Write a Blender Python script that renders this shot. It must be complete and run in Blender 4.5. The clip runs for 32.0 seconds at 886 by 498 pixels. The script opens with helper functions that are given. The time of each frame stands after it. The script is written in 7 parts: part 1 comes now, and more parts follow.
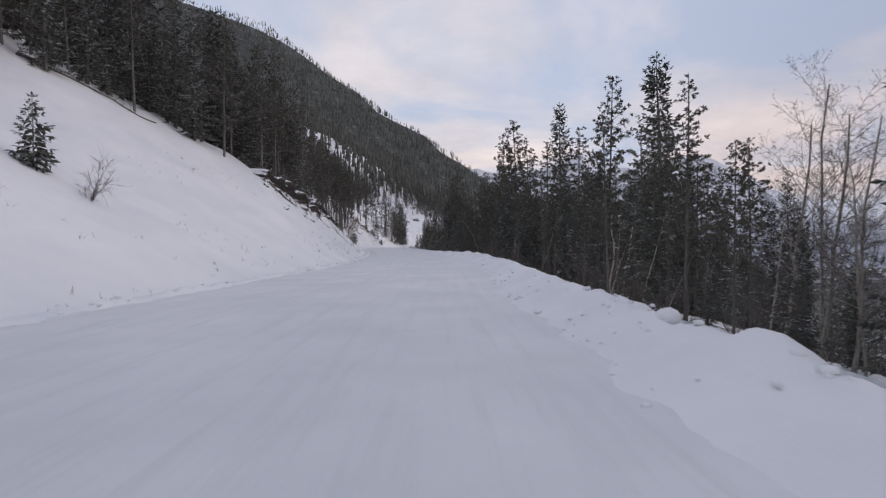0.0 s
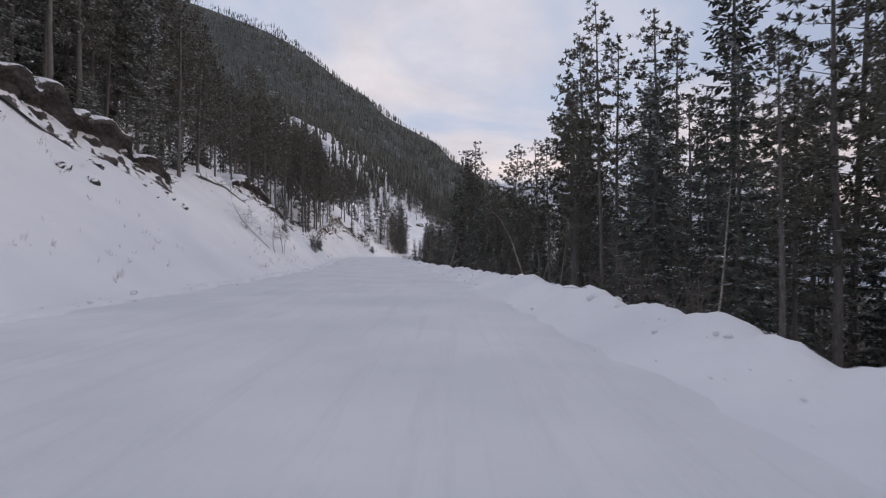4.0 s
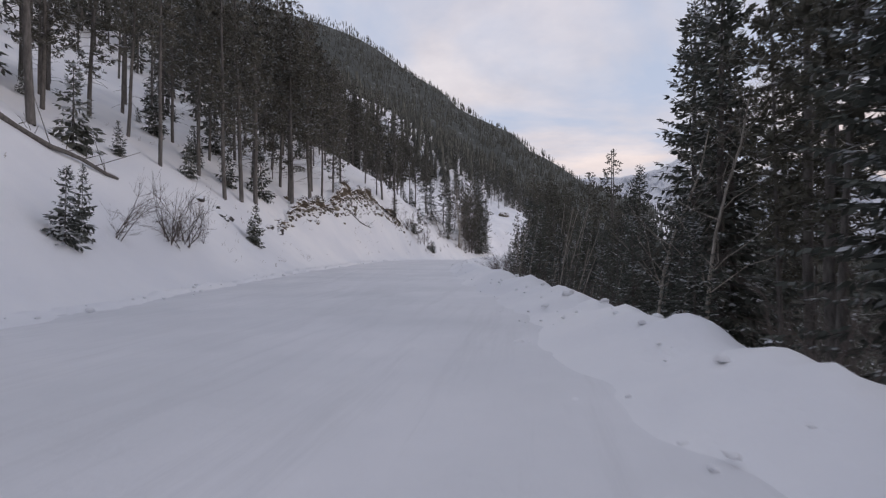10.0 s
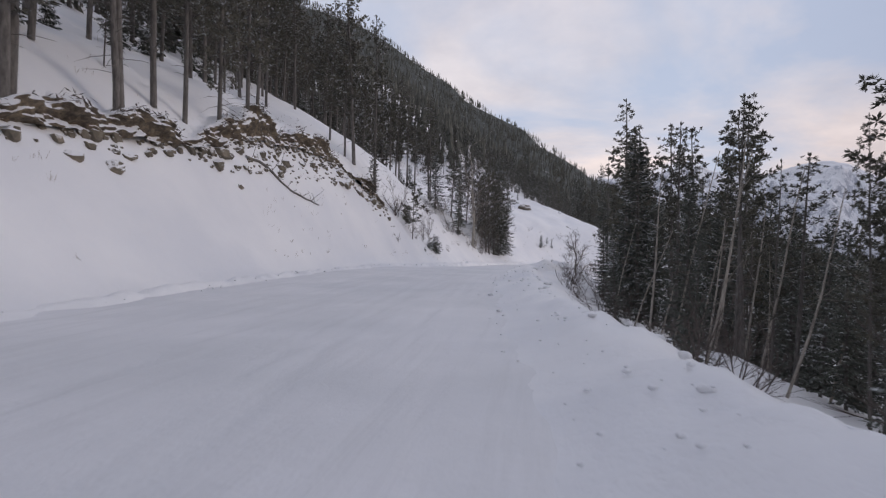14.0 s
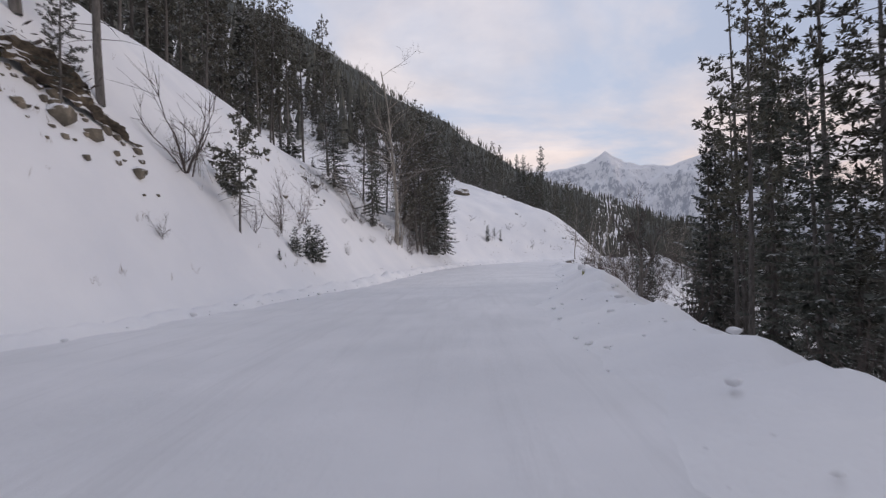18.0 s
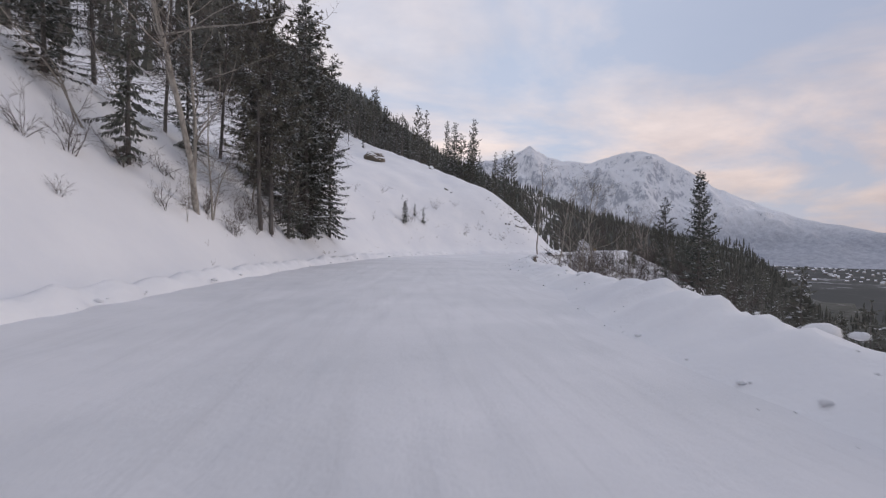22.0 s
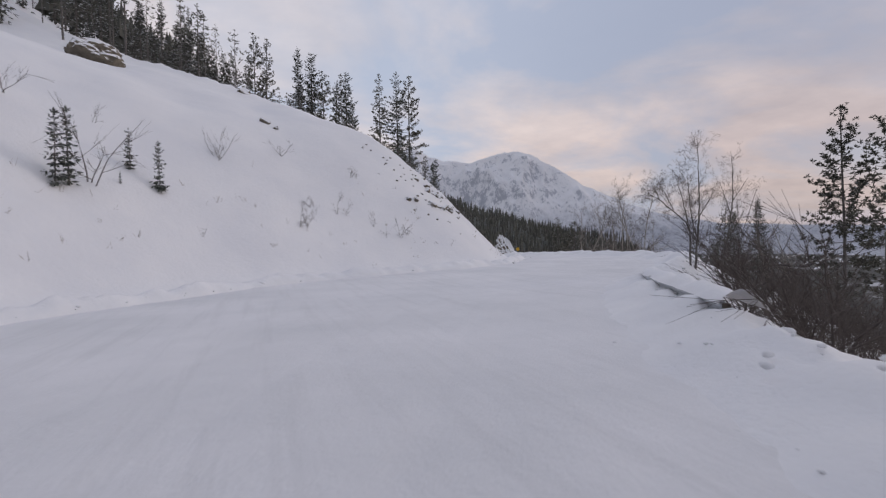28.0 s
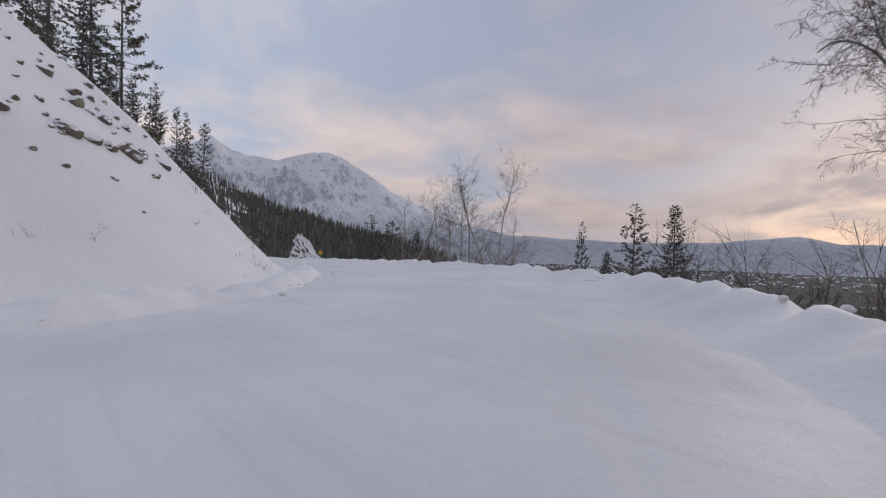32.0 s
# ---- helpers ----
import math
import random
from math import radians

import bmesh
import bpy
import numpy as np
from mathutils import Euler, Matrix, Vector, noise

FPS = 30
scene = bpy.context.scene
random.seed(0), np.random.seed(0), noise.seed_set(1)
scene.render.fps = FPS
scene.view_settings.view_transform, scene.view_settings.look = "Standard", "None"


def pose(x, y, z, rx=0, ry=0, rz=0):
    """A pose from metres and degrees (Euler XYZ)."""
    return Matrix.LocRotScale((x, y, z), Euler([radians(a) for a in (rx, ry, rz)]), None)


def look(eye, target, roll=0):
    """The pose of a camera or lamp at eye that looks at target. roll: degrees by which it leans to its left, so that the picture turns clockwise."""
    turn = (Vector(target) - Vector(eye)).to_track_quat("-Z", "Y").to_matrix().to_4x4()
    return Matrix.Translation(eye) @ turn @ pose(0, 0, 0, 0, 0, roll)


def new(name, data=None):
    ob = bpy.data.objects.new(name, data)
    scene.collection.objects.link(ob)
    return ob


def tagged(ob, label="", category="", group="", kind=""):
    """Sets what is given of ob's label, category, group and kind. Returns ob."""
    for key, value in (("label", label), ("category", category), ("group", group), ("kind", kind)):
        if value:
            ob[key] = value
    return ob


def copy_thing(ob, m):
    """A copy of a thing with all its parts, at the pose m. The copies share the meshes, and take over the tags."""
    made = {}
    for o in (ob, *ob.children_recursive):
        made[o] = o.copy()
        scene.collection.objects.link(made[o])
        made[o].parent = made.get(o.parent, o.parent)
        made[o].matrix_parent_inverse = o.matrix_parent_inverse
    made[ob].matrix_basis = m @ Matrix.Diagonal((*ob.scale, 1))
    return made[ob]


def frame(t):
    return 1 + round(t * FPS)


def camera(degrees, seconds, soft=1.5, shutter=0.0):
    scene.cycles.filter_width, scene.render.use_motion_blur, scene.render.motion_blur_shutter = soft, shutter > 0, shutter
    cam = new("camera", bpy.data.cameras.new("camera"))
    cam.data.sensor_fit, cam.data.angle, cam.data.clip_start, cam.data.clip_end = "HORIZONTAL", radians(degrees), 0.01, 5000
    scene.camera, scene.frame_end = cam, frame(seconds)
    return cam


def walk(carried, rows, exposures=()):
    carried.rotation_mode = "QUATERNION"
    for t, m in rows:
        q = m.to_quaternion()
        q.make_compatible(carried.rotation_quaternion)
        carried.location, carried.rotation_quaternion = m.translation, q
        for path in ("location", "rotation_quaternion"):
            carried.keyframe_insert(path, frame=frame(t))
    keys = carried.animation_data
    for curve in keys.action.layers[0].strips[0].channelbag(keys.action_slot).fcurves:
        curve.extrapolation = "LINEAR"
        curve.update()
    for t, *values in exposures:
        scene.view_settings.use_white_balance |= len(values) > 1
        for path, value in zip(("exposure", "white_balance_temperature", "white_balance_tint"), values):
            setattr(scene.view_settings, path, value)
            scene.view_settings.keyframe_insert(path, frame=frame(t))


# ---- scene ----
cam = camera(80.02, 32.0, soft=1.25, shutter=0.2)
PATH = [
    (0.0, pose(0.000, 0.000, 1.400, 89.467, 0.475, -0.004)),
    (0.5, pose(0.071, 4.942, 1.375, 89.536, 0.522, -0.498)),
    (1.0, pose(0.069, 9.910, 1.343, 89.695, 0.450, -0.819)),
    (1.5, pose(0.093, 15.024, 1.308, 89.896, 0.620, -0.803)),
    (2.0, pose(0.219, 20.232, 1.269, 90.017, 0.477, -0.771)),
    (2.5, pose(0.243, 25.402, 1.245, 90.109, 0.601, -0.553)),
    (3.0, pose(0.185, 30.531, 1.241, 90.377, 0.200, -0.110)),
    (3.5, pose(0.166, 35.738, 1.251, 90.577, -0.421, 0.437)),
    (5.5, pose(-0.496, 54.662, 1.386, 90.533, -0.224, 2.069)),
    (6.0, pose(-0.779, 59.919, 1.406, 90.403, -0.399, 2.511)),
    (6.5, pose(-1.157, 65.198, 1.404, 90.357, -0.703, 2.962)),
    (7.0, pose(-1.724, 70.448, 1.366, 90.319, -0.494, 3.399)),
    (7.5, pose(-2.302, 75.612, 1.300, 90.261, -0.187, 3.971)),
    (8.0, pose(-2.908, 80.631, 1.244, 90.152, -0.097, 4.737)),
    (8.5, pose(-3.570, 85.628, 1.215, 90.259, 0.091, 5.754)),
    (9.0, pose(-4.263, 90.509, 1.200, 90.355, 0.093, 6.956)),
    (9.5, pose(-5.068, 95.351, 1.186, 90.474, 0.098, 8.163)),
    (10.0, pose(-5.811, 99.551, 1.203, 90.529, 0.004, 9.222)),
    (10.5, pose(-6.546, 103.544, 1.232, 90.618, -0.298, 10.114)),
    (11.0, pose(-7.263, 107.436, 1.280, 90.707, -0.649, 10.735)),
    (11.5, pose(-7.975, 111.548, 1.335, 90.800, -0.675, 11.045)),
    (12.0, pose(-8.663, 115.537, 1.385, 90.804, -0.946, 11.076)),
    (12.5, pose(-9.395, 119.320, 1.426, 90.712, -1.089, 10.841)),
    (13.0, pose(-10.033, 123.054, 1.440, 90.626, -1.249, 10.584)),
    (13.5, pose(-10.602, 126.799, 1.458, 90.528, -1.396, 10.275)),
    (14.0, pose(-11.222, 130.245, 1.498, 90.361, -1.174, 9.765)),
    (14.5, pose(-11.800, 133.466, 1.550, 90.222, -0.782, 9.193)),
    (16.5, pose(-13.076, 147.938, 1.777, 90.263, 0.840, 6.289)),
    (17.0, pose(-13.483, 151.871, 1.779, 90.226, 1.295, 5.117)),
    (17.5, pose(-13.896, 156.228, 1.774, 90.241, 1.655, 3.655)),
    (18.0, pose(-14.236, 160.446, 1.808, 90.051, 1.585, 2.067)),
    (18.5, pose(-14.261, 164.095, 1.889, 89.792, 0.644, 0.417)),
    (19.0, pose(-13.951, 167.189, 1.915, 89.520, 0.144, -1.170)),
    (19.5, pose(-13.650, 170.237, 1.854, 89.221, 0.037, -2.713)),
    (20.0, pose(-13.135, 173.600, 1.715, 88.950, 0.098, -3.833)),
    (20.5, pose(-12.684, 177.250, 1.619, 88.829, -0.434, -4.684)),
    (21.0, pose(-12.382, 181.179, 1.555, 88.758, -0.644, -5.255)),
    (21.5, pose(-12.172, 184.966, 1.504, 88.701, -0.941, -5.745)),
    (22.0, pose(-11.992, 188.562, 1.447, 88.609, -0.732, -6.191)),
    (22.5, pose(-11.501, 192.642, 1.369, 88.608, -1.233, -6.780)),
    (23.0, pose(-10.931, 196.446, 1.299, 88.625, -1.060, -7.252)),
    (23.5, pose(-10.487, 200.507, 1.214, 88.715, -0.920, -7.826)),
    (24.0, pose(-9.993, 204.464, 1.127, 88.840, -0.704, -8.314)),
    (24.5, pose(-9.446, 208.286, 1.044, 88.929, -0.706, -8.787)),
    (25.0, pose(-8.769, 211.999, 0.974, 88.823, -0.339, -9.350)),
    (25.5, pose(-7.988, 215.690, 0.927, 88.844, -0.168, -10.152)),
    (27.5, pose(-4.153, 229.911, 0.994, 88.718, 1.015, -16.282)),
    (28.0, pose(-2.967, 233.122, 0.968, 88.668, 1.207, -18.591)),
    (28.5, pose(-1.847, 236.125, 0.896, 88.676, 1.490, -21.044)),
    (29.0, pose(-0.514, 239.057, 0.796, 88.793, 1.659, -23.694)),
    (29.5, pose(0.773, 241.633, 0.712, 88.936, 1.753, -26.320)),
    (30.0, pose(1.945, 243.805, 0.686, 89.011, 1.453, -29.087)),
    (30.5, pose(3.234, 245.969, 0.668, 89.144, 0.950, -31.884)),
    (31.0, pose(4.428, 247.807, 0.643, 89.253, 0.236, -34.473)),
    (31.5, pose(5.517, 249.363, 0.617, 89.202, -0.809, -36.936)),
    (32.0, pose(6.671, 250.857, 0.595, 89.084, -1.333, -39.236)),
]
EXPOSURES = [(0.0, 0.0, 6700, 14), (14.0, 0.0, 6720, 14), (19.0, 0.05, 6800, 14), (24.0, 0.0, 6800, 14), (29.0, -0.15, 6850, 14), (32.0, -0.2, 6780, 14)]
walk(cam, PATH, EXPOSURES)

# ---- world, sun ----
SUN_AZ, SUN_EL = 82.0, 8.0  # degrees right of +y, above the horizon
world = bpy.data.worlds.new("winter_sky")
scene.world = world
world.use_nodes = True


def graph(tree):
    """Short hand for node trees: n(type, inputs..., props) and links."""
    tree.nodes.clear()

    def n(kind, ins=None, **props):
        node = tree.nodes.new(kind)
        for k, v in props.items():
            setattr(node, k, v)
        for k, v in (ins or {}).items():
            if isinstance(v, bpy.types.NodeSocket):
                tree.links.new(v, node.inputs[k])
            else:
                node.inputs[k].default_value = v
        return node
    return n


def ramp(n, fac, stops, mode="LINEAR"):
    node = n("ShaderNodeValToRGB", {0: fac})
    node.color_ramp.interpolation = mode
    while len(node.color_ramp.elements) < len(stops):
        node.color_ramp.elements.new(0.5)
    for e, (p, c) in zip(node.color_ramp.elements, stops):
        e.position, e.color = p, (*c, 1) if len(c) == 3 else c
    return node


n = graph(world.node_tree)
coord = n("ShaderNodeTexCoord").outputs["Generated"]
sky = n("ShaderNodeTexSky", sky_type="NISHITA", sun_disc=False, sun_elevation=radians(SUN_EL), sun_rotation=radians(SUN_AZ),
        air_density=1.0, dust_density=1.5, ozone_density=1.5)
skylit = n("ShaderNodeMixRGB", {0: 1.0, 1: sky.outputs[0], 2: (0.11, 0.11, 0.11, 1)}, blend_type="MULTIPLY")
sep = n("ShaderNodeSeparateXYZ", {0: coord})
# cloud decks flattened towards the horizon
up = n("ShaderNodeMath", {0: sep.outputs[2], 1: 0.22}, operation="ADD")
flat = n("ShaderNodeCombineXYZ", {0: n("ShaderNodeMath", {0: sep.outputs[0], 1: up.outputs[0]}, operation="DIVIDE").outputs[0],
                                  1: n("ShaderNodeMath", {0: sep.outputs[1], 1: up.outputs[0]}, operation="DIVIDE").outputs[0], 2: 0.0})
cloud = n("ShaderNodeTexNoise", {"Vector": flat.outputs[0], "Scale": 1.1, "Detail": 6.0, "Roughness": 0.55, "Distortion": 0.4})
cover = ramp(n, cloud.outputs["Fac"], [(0.4, (0.1, 0.1, 0.1)), (0.58, (1, 1, 1))])
# warm low cloud ahead, grey-blue cloud overhead
height = n("ShaderNodeMapRange", {0: sep.outputs[2], 1: 0.0, 2: 0.55})
tone = ramp(n, height.outputs[0], [(0.0, (0.86, 0.76, 0.7)), (0.25, (0.93, 0.84, 0.82)), (0.55, (0.8, 0.79, 0.84)), (1.0, (0.7, 0.72, 0.82))])
cloud2 = n("ShaderNodeTexNoise", {"Vector": flat.outputs[0], "Scale": 2.3, "Detail": 5.0, "Roughness": 0.6})
shade = ramp(n, cloud2.outputs["Fac"], [(0.3, (0.8, 0.81, 0.84)), (0.65, (1.04, 1.03, 1.02))])
deck = n("ShaderNodeMixRGB", {0: 1.0, 1: tone.outputs[0], 2: shade.outputs[0]}, blend_type="MULTIPLY")
clear = n("ShaderNodeMixRGB", {0: 0.8, 1: skylit.outputs[0], 2: (0.56, 0.68, 0.9, 1)})
broad = n("ShaderNodeMixRGB", {0: cover.outputs[0], 1: clear.outputs[0], 2: deck.outputs[0]})
# a darker overcast towards the valley side
east = ramp(n, sep.outputs[0], [(0.25, (1, 1, 1)), (0.75, (0.74, 0.73, 0.76))])
mix = n("ShaderNodeMixRGB", {0: 1.0, 1: broad.outputs[0], 2: east.outputs[0]}, blend_type="MULTIPLY")
back = n("ShaderNodeBackground", {0: mix.outputs[0], 1: 0.95})
n("ShaderNodeOutputWorld", {0: back.outputs[0]})

lamp = bpy.data.lights.new("sun", "SUN")
lamp.energy, lamp.angle, lamp.color = 0.6, radians(20), (1.0, 0.9, 0.8)
sun = new("sun", lamp)
sun.matrix_world = look((0, 0, 50), (-math.sin(radians(SUN_AZ)) * 50, -math.cos(radians(SUN_AZ)) * 50, 50 - 50 * math.tan(radians(SUN_EL + 10))))

# ---- materials ----
def material(name):
    m = bpy.data.materials.new(name)
    m.use_nodes = True
    return m, graph(m.node_tree)


def finish(n, color, rough, bump=None, strength=0.3, distance=0.02, **more):
    ins = {"Base Color": color, "Roughness": rough, **more}
    if bump is not None:
        ins["Normal"] = n("ShaderNodeBump", {"Strength": strength, "Distance": distance, "Height": bump}).outputs[0]
    b = n("ShaderNodeBsdfPrincipled", ins)
    n("ShaderNodeOutputMaterial", {0: b.outputs[0]})


def noise_at(n, scale, detail=4.0, rough=0.55, coord="Object", vector=None):
    v = vector or n("ShaderNodeTexCoord").outputs[coord]
    return n("ShaderNodeTexNoise", {"Vector": v, "Scale": scale, "Detail": detail, "Roughness": rough})


def snow_material():
    m, n = material("snow")
    big, fine = noise_at(n, 0.25, 5), noise_at(n, 9.0, 6, 0.65)
    c = ramp(n, big.outputs["Fac"], [(0.35, (0.74, 0.75, 0.78)), (0.65, (0.84, 0.84, 0.85))])
    mixb = n("ShaderNodeMath", {0: fine.outputs["Fac"], 1: noise_at(n, 2.2, 4).outputs["Fac"]}, operation="ADD")
    finish(n, c.outputs[0], 0.65, mixb.outputs[0], 0.35, 0.05)
    return m


def land_material():
    """Snow with forest floor and far dark woods where the land is steep or low."""
    m, n = material("snowy_ground")
    pos = n("ShaderNodeNewGeometry").outputs["Position"]
    big, fine = noise_at(n, 0.2, 5, vector=pos), noise_at(n, 7.0, 6, 0.65, vector=pos)
    c = ramp(n, big.outputs["Fac"], [(0.35, (0.74, 0.75, 0.78)), (0.65, (0.83, 0.83, 0.84))])
    speck = noise_at(n, 3.2, 8, 0.75, vector=pos)
    grit = ramp(n, speck.outputs["Fac"], [(0.69, (0, 0, 0)), (0.73, (1, 1, 1))])
    patch = ramp(n, noise_at(n, 0.11, 3, vector=pos).outputs["Fac"], [(0.5, (0, 0, 0)), (0.62, (0.7, 0.7, 0.7))])
    dirt = n("ShaderNodeMath", {0: grit.outputs[0], 1: patch.outputs[0]}, operation="MULTIPLY")
    c2 = n("ShaderNodeMixRGB", {0: dirt.outputs[0], 1: c.outputs[0], 2: (0.16, 0.13, 0.1, 1)})
    mixb = n("ShaderNodeMath", {0: fine.outputs["Fac"], 1: noise_at(n, 1.7, 4, vector=pos).outputs["Fac"]}, operation="ADD")
    finish(n, c2.outputs[0], 0.65, mixb.outputs[0], 0.4, 0.06)
    return m


def needle_material(name, dark, light, snowy):
    m, n = material(name)
    rnd = n("ShaderNodeObjectInfo").outputs["Random"]
    isl = n("ShaderNodeNewGeometry")
    var = n("ShaderNodeMath", {0: isl.outputs["Random Per Island"], 1: rnd}, operation="ADD")
    half = n("ShaderNodeMath", {0: var.outputs[0], 1: 0.5}, operation="MULTIPLY")
    c = ramp(n, half.outputs[0], [(0.1, dark), (0.9, light)])
    nz = n("ShaderNodeSeparateXYZ", {0: isl.outputs["True Normal"]})
    nzz = n("ShaderNodeMath", {0: nz.outputs[2]}, operation="ABSOLUTE")
    up = ramp(n, nzz.outputs[0], [(0.75, (0, 0, 0)), (0.95, (1, 1, 1))])
    spot = ramp(n, noise_at(n, 1.9, 4, vector=isl.outputs["Position"]).outputs["Fac"], [(0.62 - snowy * 0.2, (0, 0, 0)), (0.68 - snowy * 0.2, (1, 1, 1))])
    f = n("ShaderNodeMath", {0: up.outputs[0], 1: spot.outputs[0]}, operation="MULTIPLY")
    c2 = n("ShaderNodeMixRGB", {0: f.outputs[0], 1: c.outputs[0], 2: (0.75, 0.77, 0.8, 1)})
    finish(n, c2.outputs[0], 0.75)
    return m


def bark_material(name, dark, light):
    m, n = material(name)
    v = n("ShaderNodeMapping", {0: n("ShaderNodeTexCoord").outputs["Object"], 3: (6.0, 6.0, 1.2)}).outputs[0]
    t = noise_at(n, 2.0, 6, 0.65, vector=v)
    c = ramp(n, t.outputs["Fac"], [(0.3, dark), (0.7, light)])
    finish(n, c.outputs[0], 0.85, t.outputs["Fac"], 0.6, 0.02)
    return m


def rock_material(name, tones, snow):
    m, n = material(name)
    g = n("ShaderNodeNewGeometry")
    t = noise_at(n, 1.6, 7, 0.65, vector=g.outputs["Position"])
    c = ramp(n, t.outputs["Fac"], list(zip((0.3, 0.55, 0.75), tones)))
    nz = n("ShaderNodeSeparateXYZ", {0: g.outputs["Normal"]})
    w = n("ShaderNodeMath", {0: nz.outputs[2], 1: n("ShaderNodeMath", {0: noise_at(n, 2.5, 5, vector=g.outputs["Position"]).outputs["Fac"], 1: 0.9}, operation="MULTIPLY").outputs[0]}, operation="ADD")
    f = ramp(n, w.outputs[0], [(snow, (0, 0, 0)), (snow + 0.14, (1, 1, 1))])
    c2 = n("ShaderNodeMixRGB", {0: f.outputs[0], 1: c.outputs[0], 2: (0.8, 0.81, 0.83, 1)})
    finish(n, c2.outputs[0], 0.85, t.outputs["Fac"], 0.7, 0.06)
    return m


SNOW, LAND = snow_material(), land_material()
ROCK = rock_material("snowy_rock", ((0.07, 0.06, 0.05), (0.17, 0.145, 0.11), (0.3, 0.25, 0.19)), 0.78)
DARK_ROCK = rock_material("dark_snowy_rock", ((0.02, 0.018, 0.016), (0.055, 0.048, 0.042), (0.12, 0.1, 0.085)), 0.62)
CRAG_ROCK = rock_material("snow_plastered_rock", ((0.12, 0.1, 0.08), (0.2, 0.17, 0.13), (0.3, 0.25, 0.19)), 0.3)
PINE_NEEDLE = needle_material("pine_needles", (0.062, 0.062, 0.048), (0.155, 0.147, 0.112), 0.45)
SPRUCE_NEEDLE = needle_material("spruce_needles", (0.05, 0.057, 0.048), (0.125, 0.135, 0.112), 0.4)
FAR_NEEDLE = needle_material("far_needles", (0.055, 0.057, 0.048), (0.135, 0.133, 0.11), 0.45)
PINE_BARK = bark_material("pine_bark", (0.062, 0.056, 0.051), (0.2, 0.183, 0.168))
PALE_BARK = bark_material("pale_bark", (0.16, 0.14, 0.12), (0.5, 0.46, 0.4))
BIRCH_BARK = bark_material("birch_bark", (0.3, 0.26, 0.2), (0.62, 0.56, 0.46))
TWIG = bark_material("twig_bark", (0.055, 0.044, 0.04), (0.14, 0.115, 0.1))
OLD_BARK = bark_material("old_bark", (0.09, 0.08, 0.07), (0.3, 0.27, 0.24))
DUSTED_PINE = needle_material("dusted_pine_needles", (0.065, 0.064, 0.052), (0.16, 0.15, 0.118), 0.7)
DUSTED_SPRUCE = needle_material("dusted_spruce_needles", (0.055, 0.061, 0.052), (0.14, 0.145, 0.12), 0.7)
# ---- shape of the land ----
LEFT_EDGE = [(-8.5, -400), (-8.5, -40), (-8.5, 13), (-8.3, 30), (-8.2, 45), (-9, 60), (-10.5, 73), (-12, 84), (-13.5, 95),
             (-14.8, 104), (-17, 116), (-19.8, 132), (-21.2, 143), (-22.2, 155), (-22.2, 166), (-21.2, 176), (-20.0, 186), (-19.2, 195),
             (-18.8, 205), (-17.8, 213), (-16.3, 222), (-14.2, 232), (-12, 240), (-8.5, 249), (-3.5, 255), (2.4, 259.3),
             (7, 261), (10.5, 263), (13.7, 266.3), (16.2, 271), (17.5, 277), (18.5, 287), (22, 305), (33, 345), (63, 460),
             (132, 720), (300, 1350), (650, 2500), (1500, 4700)]
RIGHT_EDGE = [(3.5, -400), (3.5, -40), (3.4, 6), (3.4, 16), (4.2, 36), (4.2, 45), (2.9, 58), (1.9, 69), (0.8, 79), (-0.4, 87),
              (-1.9, 97), (-3.3, 104), (-5.2, 114), (-7, 122), (-8.6, 129), (-10, 137), (-11.1, 147), (-11.5, 155), (-11.5, 162),
              (-11.0, 172), (-9.4, 180), (-7.8, 187), (-6.5, 196), (-5.2, 204), (-4.2, 211), (-3.35, 219), (-1.0, 229), (2.0, 236), (5.0, 242), (8.0, 246.4),
              (10.4, 249), (13.2, 251), (16.4, 253.6), (20.6, 257.8), (24, 263), (25.8, 270), (26.5, 278), (27.5, 287), (31, 305),
              (42, 345), (72, 460), (141, 720), (309, 1350), (659, 2500), (1509, 4700)]


def rounded(points, step=1.5):
    """An evenly stepped, softened run through the points."""
    p = np.array(points, float)
    s = np.r_[0, np.cumsum(np.hypot(*np.diff(p, axis=0).T))]
    near = np.arange(0, s[-1], step)
    near = near[(near > 330) & (near < 850)]
    q = np.r_[s[s < 330], near, s[s > 850]]
    out = np.stack([np.interp(q, s, p[:, 0]), np.interp(q, s, p[:, 1])], 1)
    for _ in range(6):
        out[1:-1] = (out[:-2] + 2 * out[1:-1] + out[2:]) / 4
    return out


LEFT, RIGHT = rounded(LEFT_EDGE), rounded(RIGHT_EDGE)


def offset(x, y, line):
    """Signed distance from a line (positive on its left as y grows) and the y of its nearest point."""
    best = np.full(x.shape, 1e18)
    sign, foot = np.ones(x.shape), np.zeros(x.shape)
    for (ax, ay), (bx, by) in zip(line[:-1], line[1:]):
        dx, dy = bx - ax, by - ay
        t = np.clip(((x - ax) * dx + (y - ay) * dy) / (dx * dx + dy * dy), 0, 1)
        ex, ey = x - ax - t * dx, y - ay - t * dy
        d = ex * ex + ey * ey
        near = d < best
        best = np.where(near, d, best)
        sign = np.where(near, np.where(dx * ey - dy * ex >= 0, 1.0, -1.0), sign)
        foot = np.where(near, ay + t * dy, foot)
    return np.sqrt(best) * sign, foot


